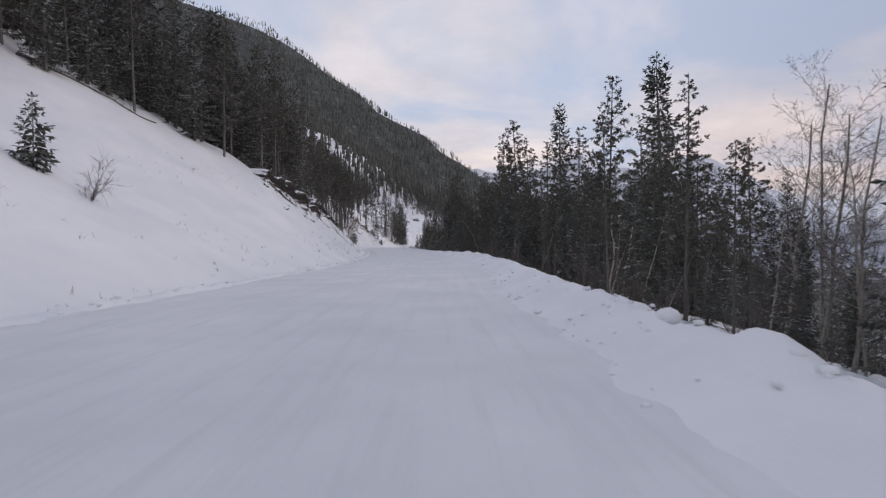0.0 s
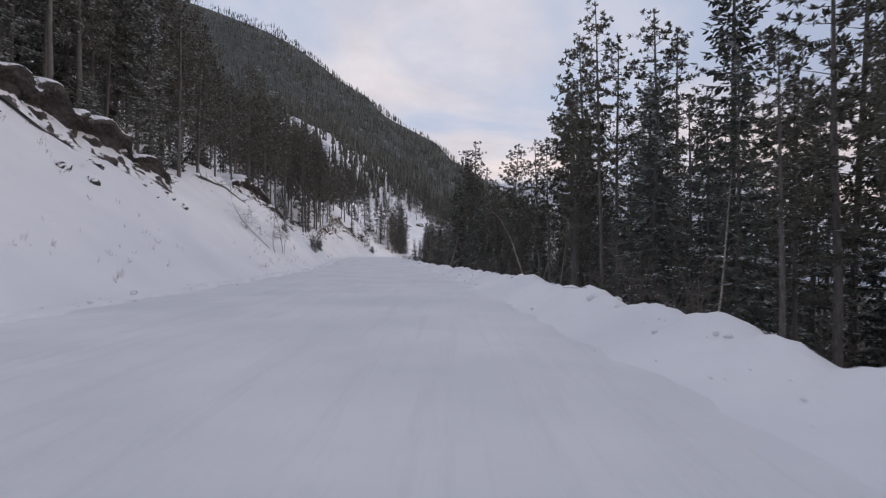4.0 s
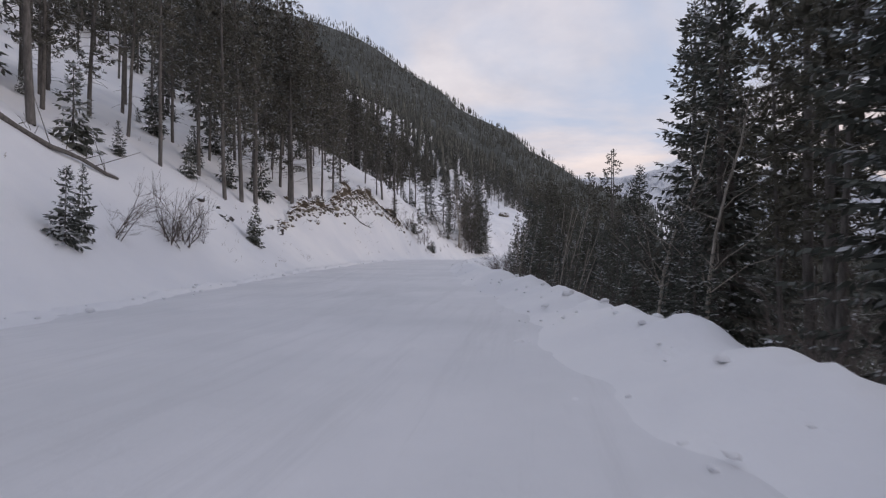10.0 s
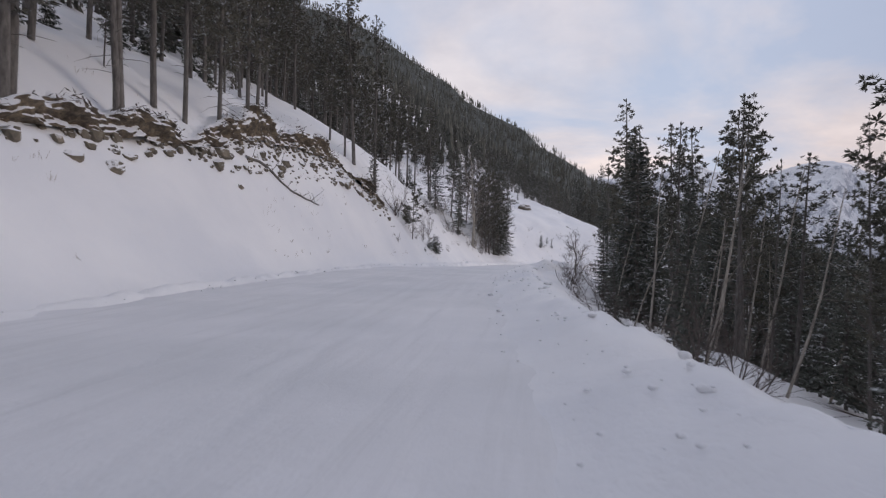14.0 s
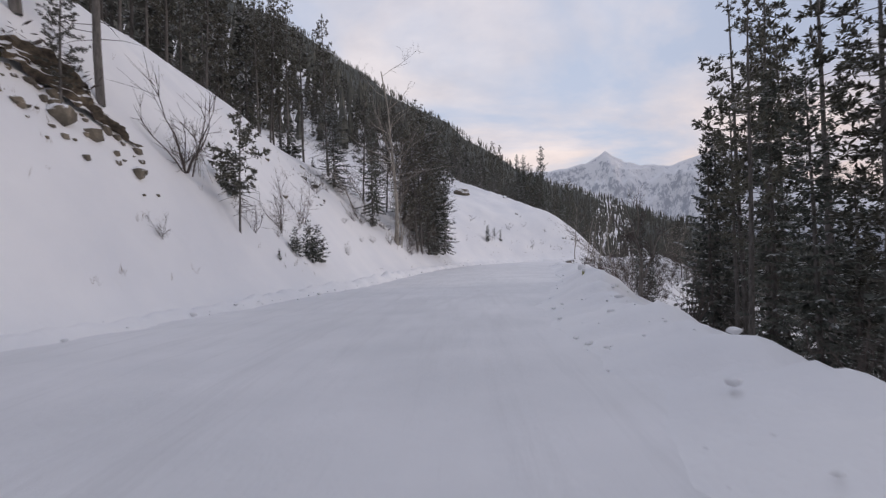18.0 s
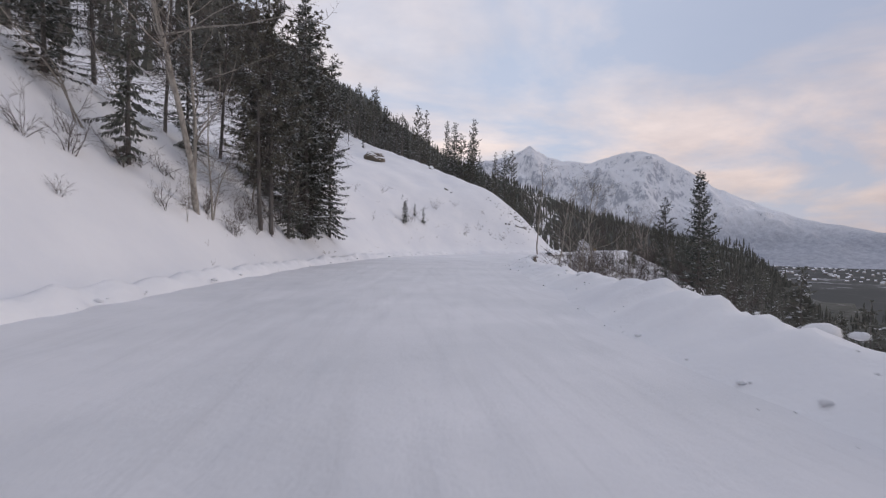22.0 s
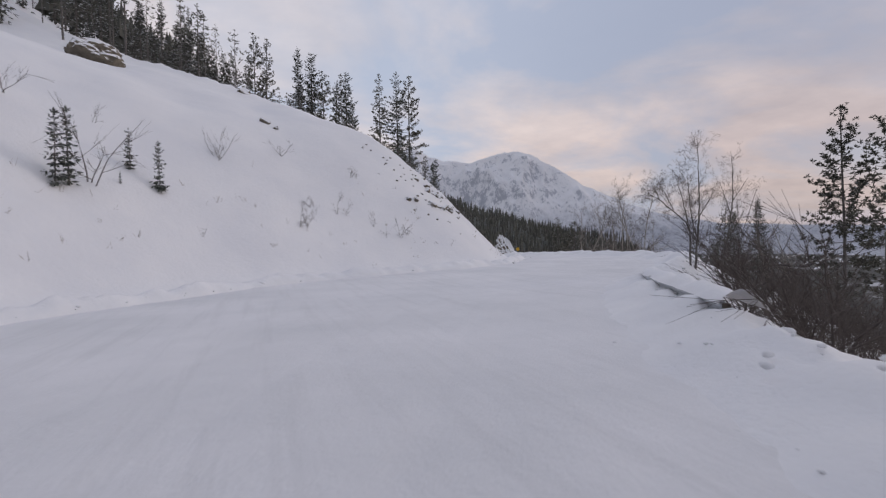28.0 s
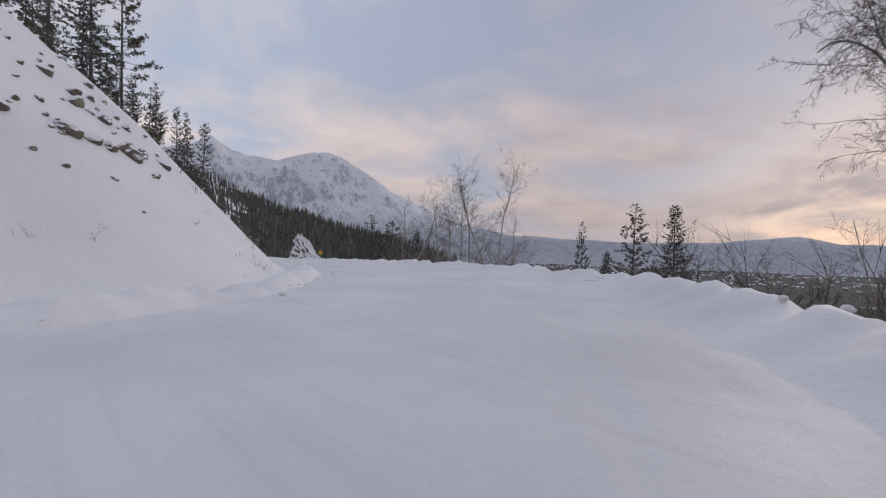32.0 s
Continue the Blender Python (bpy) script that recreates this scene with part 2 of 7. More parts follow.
def waves(x, y, size, seed):
    """Smooth value noise from sines, about -1 to 1."""
    r = np.random.RandomState(seed)
    out = np.zeros(np.shape(x))
    for _ in range(7):
        a, b, c = r.uniform(0, 2 * np.pi), r.uniform(0.6, 1.5), r.uniform(0, 2 * np.pi)
        out = out + np.sin((np.cos(a) * x + np.sin(a) * y) * b * 2 * np.pi / size + c)
    return out / 3.2


ROAD_Z = ([-400, 0, 30, 55, 95, 120, 150, 167, 181, 204, 230, 251, 270, 345, 4700],
          [0.4, -0.05, -0.18, -0.08, -0.24, -0.02, 0.28, 0.4, 0.1, -0.28, -0.5, -0.82, -0.9, -3.0, -300])
# along the road: steepness of the cut bank, and the height at which the natural hillside takes over
BANK_Y = [-400, 0, 25, 34, 45, 56, 66, 75, 84, 92, 100, 112, 124, 140, 150, 158, 174, 186, 205, 220, 240, 262, 280, 300, 360, 460]
BANK_M = [0.6, 0.6, 0.58, 0.6, 0.69, 0.8, 0.86, 0.9, 0.9, 0.96, 1.0, 1.0, 0.9, 1.1, 1.4, 1.85, 1.85, 1.3, 1.1, 1.0, 1.0, 1.05, 1.05, 0.85, 0.66, 0.62]
BANK_H = [17, 17, 17, 17, 15.5, 13, 9.8, 8.4, 8.2, 9, 10, 9, 6, 7, 8, 9.5, 9.5, 13, 14, 8.5, 8, 9, 9, 8, 6, 2]
HILL_M = [0.6, 0.6, 0.6, 0.6, 0.6, 0.6, 0.58, 0.57, 0.55, 0.52, 0.5, 0.5, 0.48, 0.52, 0.5, 0.5, 0.55, 0.58, 0.5, 0.44, 0.43, 0.42, 0.42, 0.55, 0.62, 0.62]


def road_z(y):
    return np.interp(y, *ROAD_Z)


def ground_z(x, y):
    """Height of the snow surface."""
    x, y = np.asarray(x, float), np.asarray(y, float)
    dl, yl = offset(x, y, LEFT)
    dr, yr = offset(x, y, RIGHT)
    dr = -dr
    base = np.where(np.abs(dl) < np.abs(dr), road_z(yl), road_z(yr))
    m, h, n = (np.interp(yl, BANK_Y, v) for v in (BANK_M, BANK_H, HILL_M))
    u = np.maximum(dl, 0)
    start = np.where(u < 1.6, u * u / 3.2, u - 0.8)
    cut = m * start
    top = h + n * (start - h / m)
    k = 0.9
    low = h - n * h / m
    bank = np.minimum(cut, top) - k * np.log1p(np.exp(-np.abs(cut - top) / k)) + k * np.log1p(np.exp(-low / k)) * np.exp(-u)
    bank = bank + np.maximum(u - 45, 0) * np.interp(yl, [0, 250, 300, 400, 800], [0.16, 0.2, 0.16, 0.1, 0.08])
    rough = waves(x, y, 7.0, 3) * 0.16 + waves(x, y, 2.3, 4) * 0.05 + waves(x, y, 24, 5) * 0.5 * np.clip(u / 14, 0, 1)
    up = base + bank + rough * np.clip(u / 3, 0, 1) + waves(x, y, 420, 6) * 26 * np.clip((u - 60) / 300, 0, 1)
    up = np.where(u > 110, up - (u - 110) * 0.34, up)
    v = np.maximum(dr, 0)
    near = np.interp(yr, [0, 110, 150, 200, 260, 320], [0.36, 0.36, 0.42, 0.72, 0.6, 0.7])
    fall = near * np.maximum(v - 1.2, 0) + (0.62 - near) * np.maximum(v - 30, 0)
    fall = np.where(fall > 120, 120 + (fall - 120) * 0.55, fall)
    fall = fall + np.interp(yr, [95, 112, 150, 165], [0, 0.9, 0.9, 0]) * np.exp(-((v - 3.2) / 1.5) ** 2)
    down = base - 0.05 - fall + (waves(x, y, 6.0, 8) * 0.22 + waves(x, y, 26, 9) * 0.9 * np.clip(v / 20, 0, 1)) * np.clip((v - 1) / 3, 0, 1)
    floor = -150 + waves(x, y, 900, 10) * 5
    down = np.where(v > 60, np.maximum(down, floor), down)
    flat = base - 0.1 + 0.1 * np.clip(1 - np.minimum(-dl, -dr) / 0.8, 0, 1)
    z = np.where(dl > 0, up, np.where(dr > 0, down, flat))
    # the long far flank: a crest whose height falls towards the valley
    ex, ey = x + 5, y - 150
    d, az = np.hypot(ex, ey), np.degrees(np.arctan2(ex, ey))
    crest_d = np.interp(az, [-60, -30, 0, 10, 20, 34], [1350, 1200, 880, 800, 720, 760])
    tilt = np.interp(az, [-60, -30, -20, -8.8, -2, 0, 5.3, 12, 18, 25.5, 31, 34, 38], [25.5, 25.5, 24.1, 17.3, 13.4, 12.1, 8.3, 5.6, 3.4, 1.1, 0.0, -1.0, -5])
    crest = np.tan(np.radians(tilt)) * crest_d
    q = d / crest_d
    flank = np.where(q < 1, crest * np.maximum(q, 0.01) ** 1.3 - 42 * (1 - q), crest - (d - crest_d) * 0.35) + waves(x, y, 190, 13) * 9 * np.clip(q - 0.3, 0, 0.5)
    flank = flank * 1.0 - 300 * np.clip((0.3 - q) / 0.1, 0, 1) - 400 * np.clip((np.abs(az) - 42) / 10, 0, 1)
    return np.where((y > 180) & (d > 200), np.maximum(z, flank), z)

# ---- mesh helpers ----
def mesh_of(name, verts, faces, mat, smooth=False):
    me = bpy.data.meshes.new(name)
    v = np.asarray(verts, np.float32)
    me.vertices.add(len(v))
    me.vertices.foreach_set("co", v.ravel())
    f = np.asarray(faces, np.int32)
    k = f.shape[1]
    me.loops.add(f.size)
    me.loops.foreach_set("vertex_index", f.ravel())
    me.polygons.add(len(f))
    me.polygons.foreach_set("loop_start", np.arange(0, f.size, k, dtype=np.int32))
    me.polygons.foreach_set("loop_total", np.full(len(f), k, np.int32))
    me.polygons.foreach_set("use_smooth", np.full(len(f), smooth))
    me.materials.append(mat)
    me.update(calc_edges=True)
    me.validate()
    return me


def sheet_faces(rows, cols):
    i = np.arange((rows - 1) * cols).reshape(rows - 1, cols)[:, :-1].ravel()
    return np.stack([i, i + 1, i + cols + 1, i + cols], 1)


def lines(lo, hi, step, far_lo, far_hi, grow):
    mid = list(np.arange(lo, hi, step))
    a, d = [lo], step
    while a[-1] > far_lo:
        d *= grow
        a.append(max(a[-1] - d, far_lo))
    b, d = [mid[-1]], step
    while b[-1] < far_hi:
        d *= grow
        b.append(min(b[-1] + d, far_hi))
    return np.array(a[:0:-1] + mid + b[1:])


# ---- the ground, one sheet to the horizon ----
gx, gy = lines(-56, 48, 0.65, -4600, 4700, 1.1), lines(-14, 308, 0.7, -1500, 4700, 1.1)
XX, YY = np.meshgrid(gx, gy)
ZZ = ground_z(XX, YY)
ground = tagged(new("ground", mesh_of("ground", np.stack([XX, YY, ZZ], -1).reshape(-1, 3), sheet_faces(*XX.shape), LAND, True)),
                "snow-covered mountainside with a ploughed road bench", "ground", kind="structure")


# ---- snow banks thrown up by the plough ----
def along(line, y0, y1, step):
    keep = line[(line[:, 1] > y0 - 3) & (line[:, 1] < y1 + 3)]
    s = np.r_[0, np.cumsum(np.hypot(*np.diff(keep, axis=0).T))]
    q = np.arange(0, s[-1], step)
    p = np.stack([np.interp(q, s, keep[:, 0]), np.interp(q, s, keep[:, 1])], 1)
    t = np.gradient(p, axis=0)
    t /= np.hypot(*t.T)[:, None]
    return p, np.stack([t[:, 1], -t[:, 0]], 1)  # points, and the way to the right


def snow_bank(name, line, y0, y1, inner, outer, height, seed, label):
    p, right = along(line, y0, y1, 0.22)
    prof = np.linspace(-1, 1, 23)
    r = np.random.RandomState(seed)
    rows = []
    hs = height(p[:, 1]) * (1 + 0.16 * waves(p[:, 0], p[:, 1], 5.0, seed) + 0.2 * waves(p[:, 0], p[:, 1], 1.6, seed + 1))
    for a in prof:
        d = a * (inner if a < 0 else outer)
        shape = (0.5 + 0.5 * np.cos(np.pi * abs(a) ** (0.85 if a < 0 else 1.2)))
        q = p + right * (d + 0.12 * waves(p[:, 0], p[:, 1], 3.0, seed + 2))[:, None]
        lump = waves(q[:, 0], q[:, 1], 1.1, seed + 3) * 0.055 + waves(q[:, 0], q[:, 1], 0.5, seed + 4) * 0.03
        base = road_z(p[:, 1]) - (0.0 if a < 0 else 0.36 * a * outer)
        z = base - 0.08 + (hs + lump * (1 if abs(a) < 0.9 else 0)) * shape
        rows.append(np.c_[q, z])
    v = np.stack(rows, 0)
    me = mesh_of(name, v.reshape(-1, 3), sheet_faces(*v.shape[:2]), SNOW, True)
    return tagged(new(name, me), label, "snow bank", kind="structure")


VALLEY_BANK_Y = [-12, 0, 9, 17, 25, 40, 60, 80, 95, 110, 125, 135, 150, 158, 168, 177, 182, 190, 207, 213, 226, 232, 242, 249, 253, 262, 300]
VALLEY_BANK_H = [0.48, 0.48, 0.52, 0.45, 0.52, 0.5, 0.62, 0.5, 0.46, 0.5, 0.55, 0.42, 0.36, 0.42, 0.42, 0.66, 0.76, 0.62, 0.58, 0.45, 0.36, 0.45, 0.42, 0.42, 0.72, 0.5, 0.36]
snow_bank("snowbank_valley", RIGHT, -12, 300, 2.1, 1.7,
          lambda y: np.interp(y, VALLEY_BANK_Y, VALLEY_BANK_H), 21, "lumpy ploughed snow bank along the valley edge")
snow_bank("snowbank_hill", LEFT, -12, 300, 1.3, 1.0,
          lambda y: np.interp(y, [-12, 90, 110, 170, 190, 230, 250, 300], [0.16, 0.16, 0.2, 0.24, 0.5, 0.5, 0.4, 0.4]), 33, "low ploughed snow ridge under the cut bank")

# ---- plants: builders ----
class Geo:
    """Gathers triangles."""

    def __init__(self):
        self.v, self.f, self.count = [], [], 0

    def add(self, v, f):
        v, f = np.asarray(v, float), np.asarray(f, int)
        if f.shape[1] == 4:
            f = np.concatenate([f[:, [0, 1, 2]], f[:, [0, 2, 3]]])
        self.v.append(v)
        self.f.append(f + self.count)
        self.count += len(v)

    def tube(self, pts, radii, sides=5):
        pts, radii = np.asarray(pts, float), np.asarray(radii, float)
        t = np.gradient(pts, axis=0)
        t /= np.linalg.norm(t, axis=1)[:, None] + 1e-9
        ref = np.where(np.abs(t[:, 2:3]) > 0.9, [[1.0, 0, 0]], [[0, 0, 1.0]])
        a = np.cross(t, ref)
        a /= np.linalg.norm(a, axis=1)[:, None] + 1e-9
        b = np.cross(t, a)
        ang = np.linspace(0, 2 * np.pi, sides, endpoint=False)
        ring = a[:, None] * np.cos(ang)[None, :, None] + b[:, None] * np.sin(ang)[None, :, None]
        v = (pts[:, None] + ring * radii[:, None, None]).reshape(-1, 3)
        i = np.arange(len(pts) - 1)[:, None] * sides
        j = np.arange(sides)[None]
        k = (j + 1) % sides
        f = np.stack([i + j, i + k, i + sides + k, i + sides + j], -1).reshape(-1, 4)
        self.add(v, f)

    def sprays(self, at, way, up, length, width):
        """Flat kite-shaped needle sprays."""
        at, way, up = (np.asarray(q, float) for q in (at, way, up))
        way = way / (np.linalg.norm(way, axis=1)[:, None] + 1e-9)
        side = np.cross(way, up)
        side /= np.linalg.norm(side, axis=1)[:, None] + 1e-9
        L, W = np.asarray(length)[:, None], np.asarray(width)[:, None]
        v = np.stack([at, at + way * L * 0.55 + side * W, at + way * L, at + way * L * 0.5 - side * W], 1).reshape(-1, 3)
        self.add(v, np.arange(len(v)).reshape(-1, 4))

    def mesh(self, name, mat, smooth=False):
        return mesh_of(name, np.concatenate(self.v), np.concatenate(self.f), mat, smooth)


def spread(r, n, k=1.0):
    return r.normal(0, k, (n, 3))


def spruce_geo(H, radius, seed, low=0.06, fine=1.0, ragged=0.25):
    r = np.random.RandomState(seed)
    wood, leaf = Geo(), Geo()
    zs = np.linspace(0, H, 9)
    bend = np.cumsum(r.normal(0, 0.012 * H / 9, (9, 2)), 0)
    bend[0] = 0
    rad = max(0.011 * H, 0.02) * (1 - zs / H) ** 0.8 + 0.006
    wood.tube(np.c_[bend, zs], rad, 7 if fine < 1.8 else 4)
    z = low * H
    A, Wv, U, L, Wd = [], [], [], [], []
    while z < H * 0.985:
        f = z / H
        reach = radius * (1 - f) ** 0.85 * (0.75 + 0.35 * min(f / 0.12, 1)) + 0.05 * H ** 0.5
        nb = r.randint(4, 7) if fine < 1.8 else r.randint(3, 5)
        turn = r.uniform(0, 6.28)
        for b in range(nb):
            az = turn + b * 6.283 / nb + r.normal(0, 0.25)
            ln = reach * r.uniform(1 - ragged * 1.6, 1 + ragged * 0.4)
            if r.rand() < ragged * 0.25:
                ln *= 0.4
            slope = -0.5 + 1.15 * f + r.normal(0, 0.1)
            d = np.array([np.cos(az), np.sin(az), slope])
            d /= np.linalg.norm(d)
            o = np.array([np.interp(z, zs, bend[:, 0]), np.interp(z, zs, bend[:, 1]), z])
            if ln > 0.9 and fine < 1.8:
                wood.tube([o, o + d * ln * 0.85], [0.012 + 0.006 * ln, 0.004], 3)
            step = 0.17 * fine * (0.5 + 0.5 * min(ln, 1))
            k = max(2, int(ln / step))
            s = np.linspace(0.18, 1.0, k) * ln
            curl = np.array([0, 0, 1.0])[None] * (0.12 * (s / ln) ** 2 * ln)[:, None]
            p = o + d[None] * s[:, None] + curl
            side = np.array([-np.sin(az), np.cos(az), 0])
            size = (0.32 * (1 - 0.45 * s / ln) * min(1, ln / 0.7 + 0.25)) * r.uniform(0.75, 1.25, k) * (0.75 + 0.35 * fine)
            for sg in (-1, 1):
                w = d[None] * 0.75 + side[None] * sg * 0.8 + spread(r, k, 0.18) - [[0, 0, 0.22]]
                A.append(p), Wv.append(w), U.append(np.array([[0, 0, 1.0]]) + spread(r, k, 0.45)), L.append(size * 1.35), Wd.append(size * 0.27)
            A.append(p[-1:]), Wv.append(d[None] + [[0, 0, 0.1]]), U.append(np.array([[0, 0, 1.0]]) + spread(r, 1, 0.4)), L.append(size[-1:] * 1.6), Wd.append(size[-1:] * 0.3)
            hang = r.rand(k) < 0.8
            if hang.any():
                q = p[hang]
                A.append(q), Wv.append(d[None] * 0.5 + [[0, 0, -0.8]] + spread(r, len(q), 0.2)), U.append(side[None] + spread(r, len(q), 0.4)), L.append(size[hang] * 1.1), Wd.append(size[hang] * 0.24)
        z += (0.16 + 0.015 * H) * (0.8 + 0.2 * fine) * r.uniform(0.75, 1.2)
    tip = np.array([[bend[-1, 0], bend[-1, 1], H * 0.965]])
    A.append(tip), Wv.append([[0, 0, 1]]), U.append([[1, 0, 0]]), L.append([0.05 * H ** 0.6 + 0.12]), Wd.append([0.05])
    leaf.sprays(np.concatenate(A), np.concatenate(Wv), np.concatenate(U), np.concatenate(L), np.concatenate(Wd))
    return wood, leaf


def pine_geo(H, radius, seed, low=0.42, fine=1.0, thin=0.0, shag=0):
    """A lodgepole pine: bare stem with dead sticks, tufts of needles high up."""
    r = np.random.RandomState(seed)
    wood, leaf = Geo(), Geo()
    zs = np.linspace(0, H, 10)
    bend = np.cumsum(r.normal(0, 0.014 * H / 10, (10, 2)), 0)
    bend[0] = 0
    wood.tube(np.c_[bend, zs], 0.0078 * H * (1 - 0.93 * (zs / H)) ** 0.8 + 0.008, 8 if fine < 1.8 else 4)

    def stem(z):
        return np.array([np.interp(z, zs, bend[:, 0]), np.interp(z, zs, bend[:, 1]), z])

    for _ in range(int((28 if fine < 1.8 else 3) * (1 + thin))):
        z, az, ln = r.uniform(0.12, max(low + 0.1, 0.3)) * H, r.uniform(0, 6.28), r.uniform(0.3, 1.5)
        d = np.array([np.cos(az), np.sin(az), r.uniform(-0.45, 0.25)])
        e = stem(z) + d * ln
        wood.tube([stem(z), stem(z) + d * ln * 0.6, e + [0, 0, -0.1 * ln]], [0.016, 0.011, 0.004], 3)
    # dead drooping limbs with fine twigs
    for _ in range(shag):
        z, az, ln = H * r.uniform(0.03, 0.75), r.uniform(0, 6.28), r.uniform(0.7, 2.6)
        d = np.array([np.cos(az), np.sin(az), r.uniform(-0.5, 0.3)])
        o = stem(z)
        pts = [o, o + d * ln * 0.5 + r.normal(0, 0.08, 3), o + d * ln + [0, 0, -0.16 * ln] + r.normal(0, 0.1, 3)]
        wood.tube(pts, [0.02, 0.012, 0.004], 4)
        for _ in range(5):
            a = pts[1] + (pts[2] - pts[1]) * r.uniform(-0.6, 1)
            w = d * 0.5 + r.normal(0, 0.6, 3)
            wood.tube([a, a + w * ln * 0.2, a + w * ln * 0.36 + [0, 0, -0.08]], [0.008, 0.006, 0.003], 3)
    A, Wv, U, L, Wd = [], [], [], [], []
    z = low * H
    while z < H * 0.985:
        f = (z / H - low) / (1 - low)
        reach = radius * (0.45 + 0.75 * min(f / 0.25, 1)) * (1 - f) ** 0.62 + 0.14
        nb = r.randint(3, 6)
        turn = r.uniform(0, 6.28)
        for b in range(nb):
            if r.rand() < 0.12 + thin * 0.5:
                continue
            az = turn + b * 6.283 / nb + r.normal(0, 0.35)
            ln = reach * r.uniform(0.5, 1.15)
            d = np.array([np.cos(az), np.sin(az), -0.25 + 0.8 * f + r.normal(0, 0.15)])
            d /= np.linalg.norm(d)
            o = stem(z)
            rise = np.array([0, 0, 0.22 * ln])
            if fine < 1.8:
                wood.tube([o, o + d * ln * 0.55, o + d * ln + rise], [0.012 + 0.008 * ln, 0.01, 0.004], 3)
            nt = max(2, int(ln / (0.27 * fine)) + 1)
            for c in range(nt):
                g = 0.35 + 0.65 * (c + 1) / nt
                p = o + d * ln * g + rise * g * g + r.normal(0, 0.09, 3)
                m = int(15 / fine ** 0.9)
                w = spread(r, m) * [1, 1, 0.75] + d * 0.6 + [0, 0, 0.35]
                size = r.uniform(0.17, 0.32, m) * (0.5 + 0.5 * fine) * min(1.0, 0.45 + ln * 0.5)
                A.append(np.repeat(p[None], m, 0)), Wv.append(w), U.append(spread(r, m)), L.append(size), Wd.append(size * 0.15)
        z += (0.3 + 0.012 * H) * (0.7 + 0.3 * fine) * r.uniform(0.7, 1.3)
    m = 6
    A.append(np.repeat(stem(H * 0.985)[None], m, 0)), Wv.append(spread(r, m, 0.5) + [0, 0, 1.2]), U.append(spread(r, m)), L.append(np.full(m, 0.35)), Wd.append(np.full(m, 0.06))
    leaf.sprays(np.concatenate(A), np.concatenate(Wv), np.concatenate(U), np.concatenate(L), np.concatenate(Wd))
    return wood, leaf


def bare_geo(H, seed, stems=1, spread_out=0.35, thick=0.011, levels=3, weep=0.0, droop=0.0, crook=0.1):
    """A leafless aspen or willow: stems that fork into fine twigs."""
    r = np.random.RandomState(seed)
    wood, twig = Geo(), Geo()

    def limb(o, d, ln, rad, level):
        k = 6 if level == 0 else 4 if level == 1 else 3
        pts, q = [np.array(o, float)], np.array(d, float)
        for _ in range(k):
            q = q + r.normal(0, crook if level == 0 else 0.2, 3) + [0, 0, 0.07 * (1 - level * 0.3) - weep * level * 0.1]
            q /= np.linalg.norm(q)
            pts.append(pts[-1] + q * ln / k)
        rads = np.linspace(rad, rad * (0.3 if level < levels else 0.35), k + 1)
        (wood if level < 2 else twig).tube(pts, rads, 6 if level == 0 else 4 if level == 1 else 3)
        if level >= levels:
            return
        count = (int(14 + H * 1.1), int(7 + ln * 2.6), int(4 + ln * 3.5))[level]
        for _ in range(count):
            g = r.uniform(0.25 if level == 0 else 0.15, 0.98)
            i = min(int(g * k), k - 1)
            p = pts[i] + (pts[i + 1] - pts[i]) * (g * k - i)
            ax = pts[i + 1] - pts[i]
            ax /= np.linalg.norm(ax)
            s = r.normal(0, 1, 3)
            s -= ax * (s @ ax)
            s /= np.linalg.norm(s) + 1e-9
            nd = ax * (0.75 - spread_out * 0.3) + s * (0.55 + spread_out) + [0, 0, 0.15 - droop]
            nd /= np.linalg.norm(nd)
            limb(p, nd, ln * (1 - g * 0.55) * r.uniform(0.28, 0.5), max(rad * (1 - 0.7 * g) * 0.42, 0.0035), level + 1)

    for s in range(stems):
        lean = r.normal(0, 0.1 + crook * 0.2 + 0.2 * (stems > 1), 2)
        limb([r.normal(0, 0.08 * stems), r.normal(0, 0.08 * stems), -0.1], [lean[0], lean[1], 1], H * (1 if s == 0 else r.uniform(0.6, 0.95)), H * thick * (1 if s == 0 else 0.75), 0)
    return wood, twig


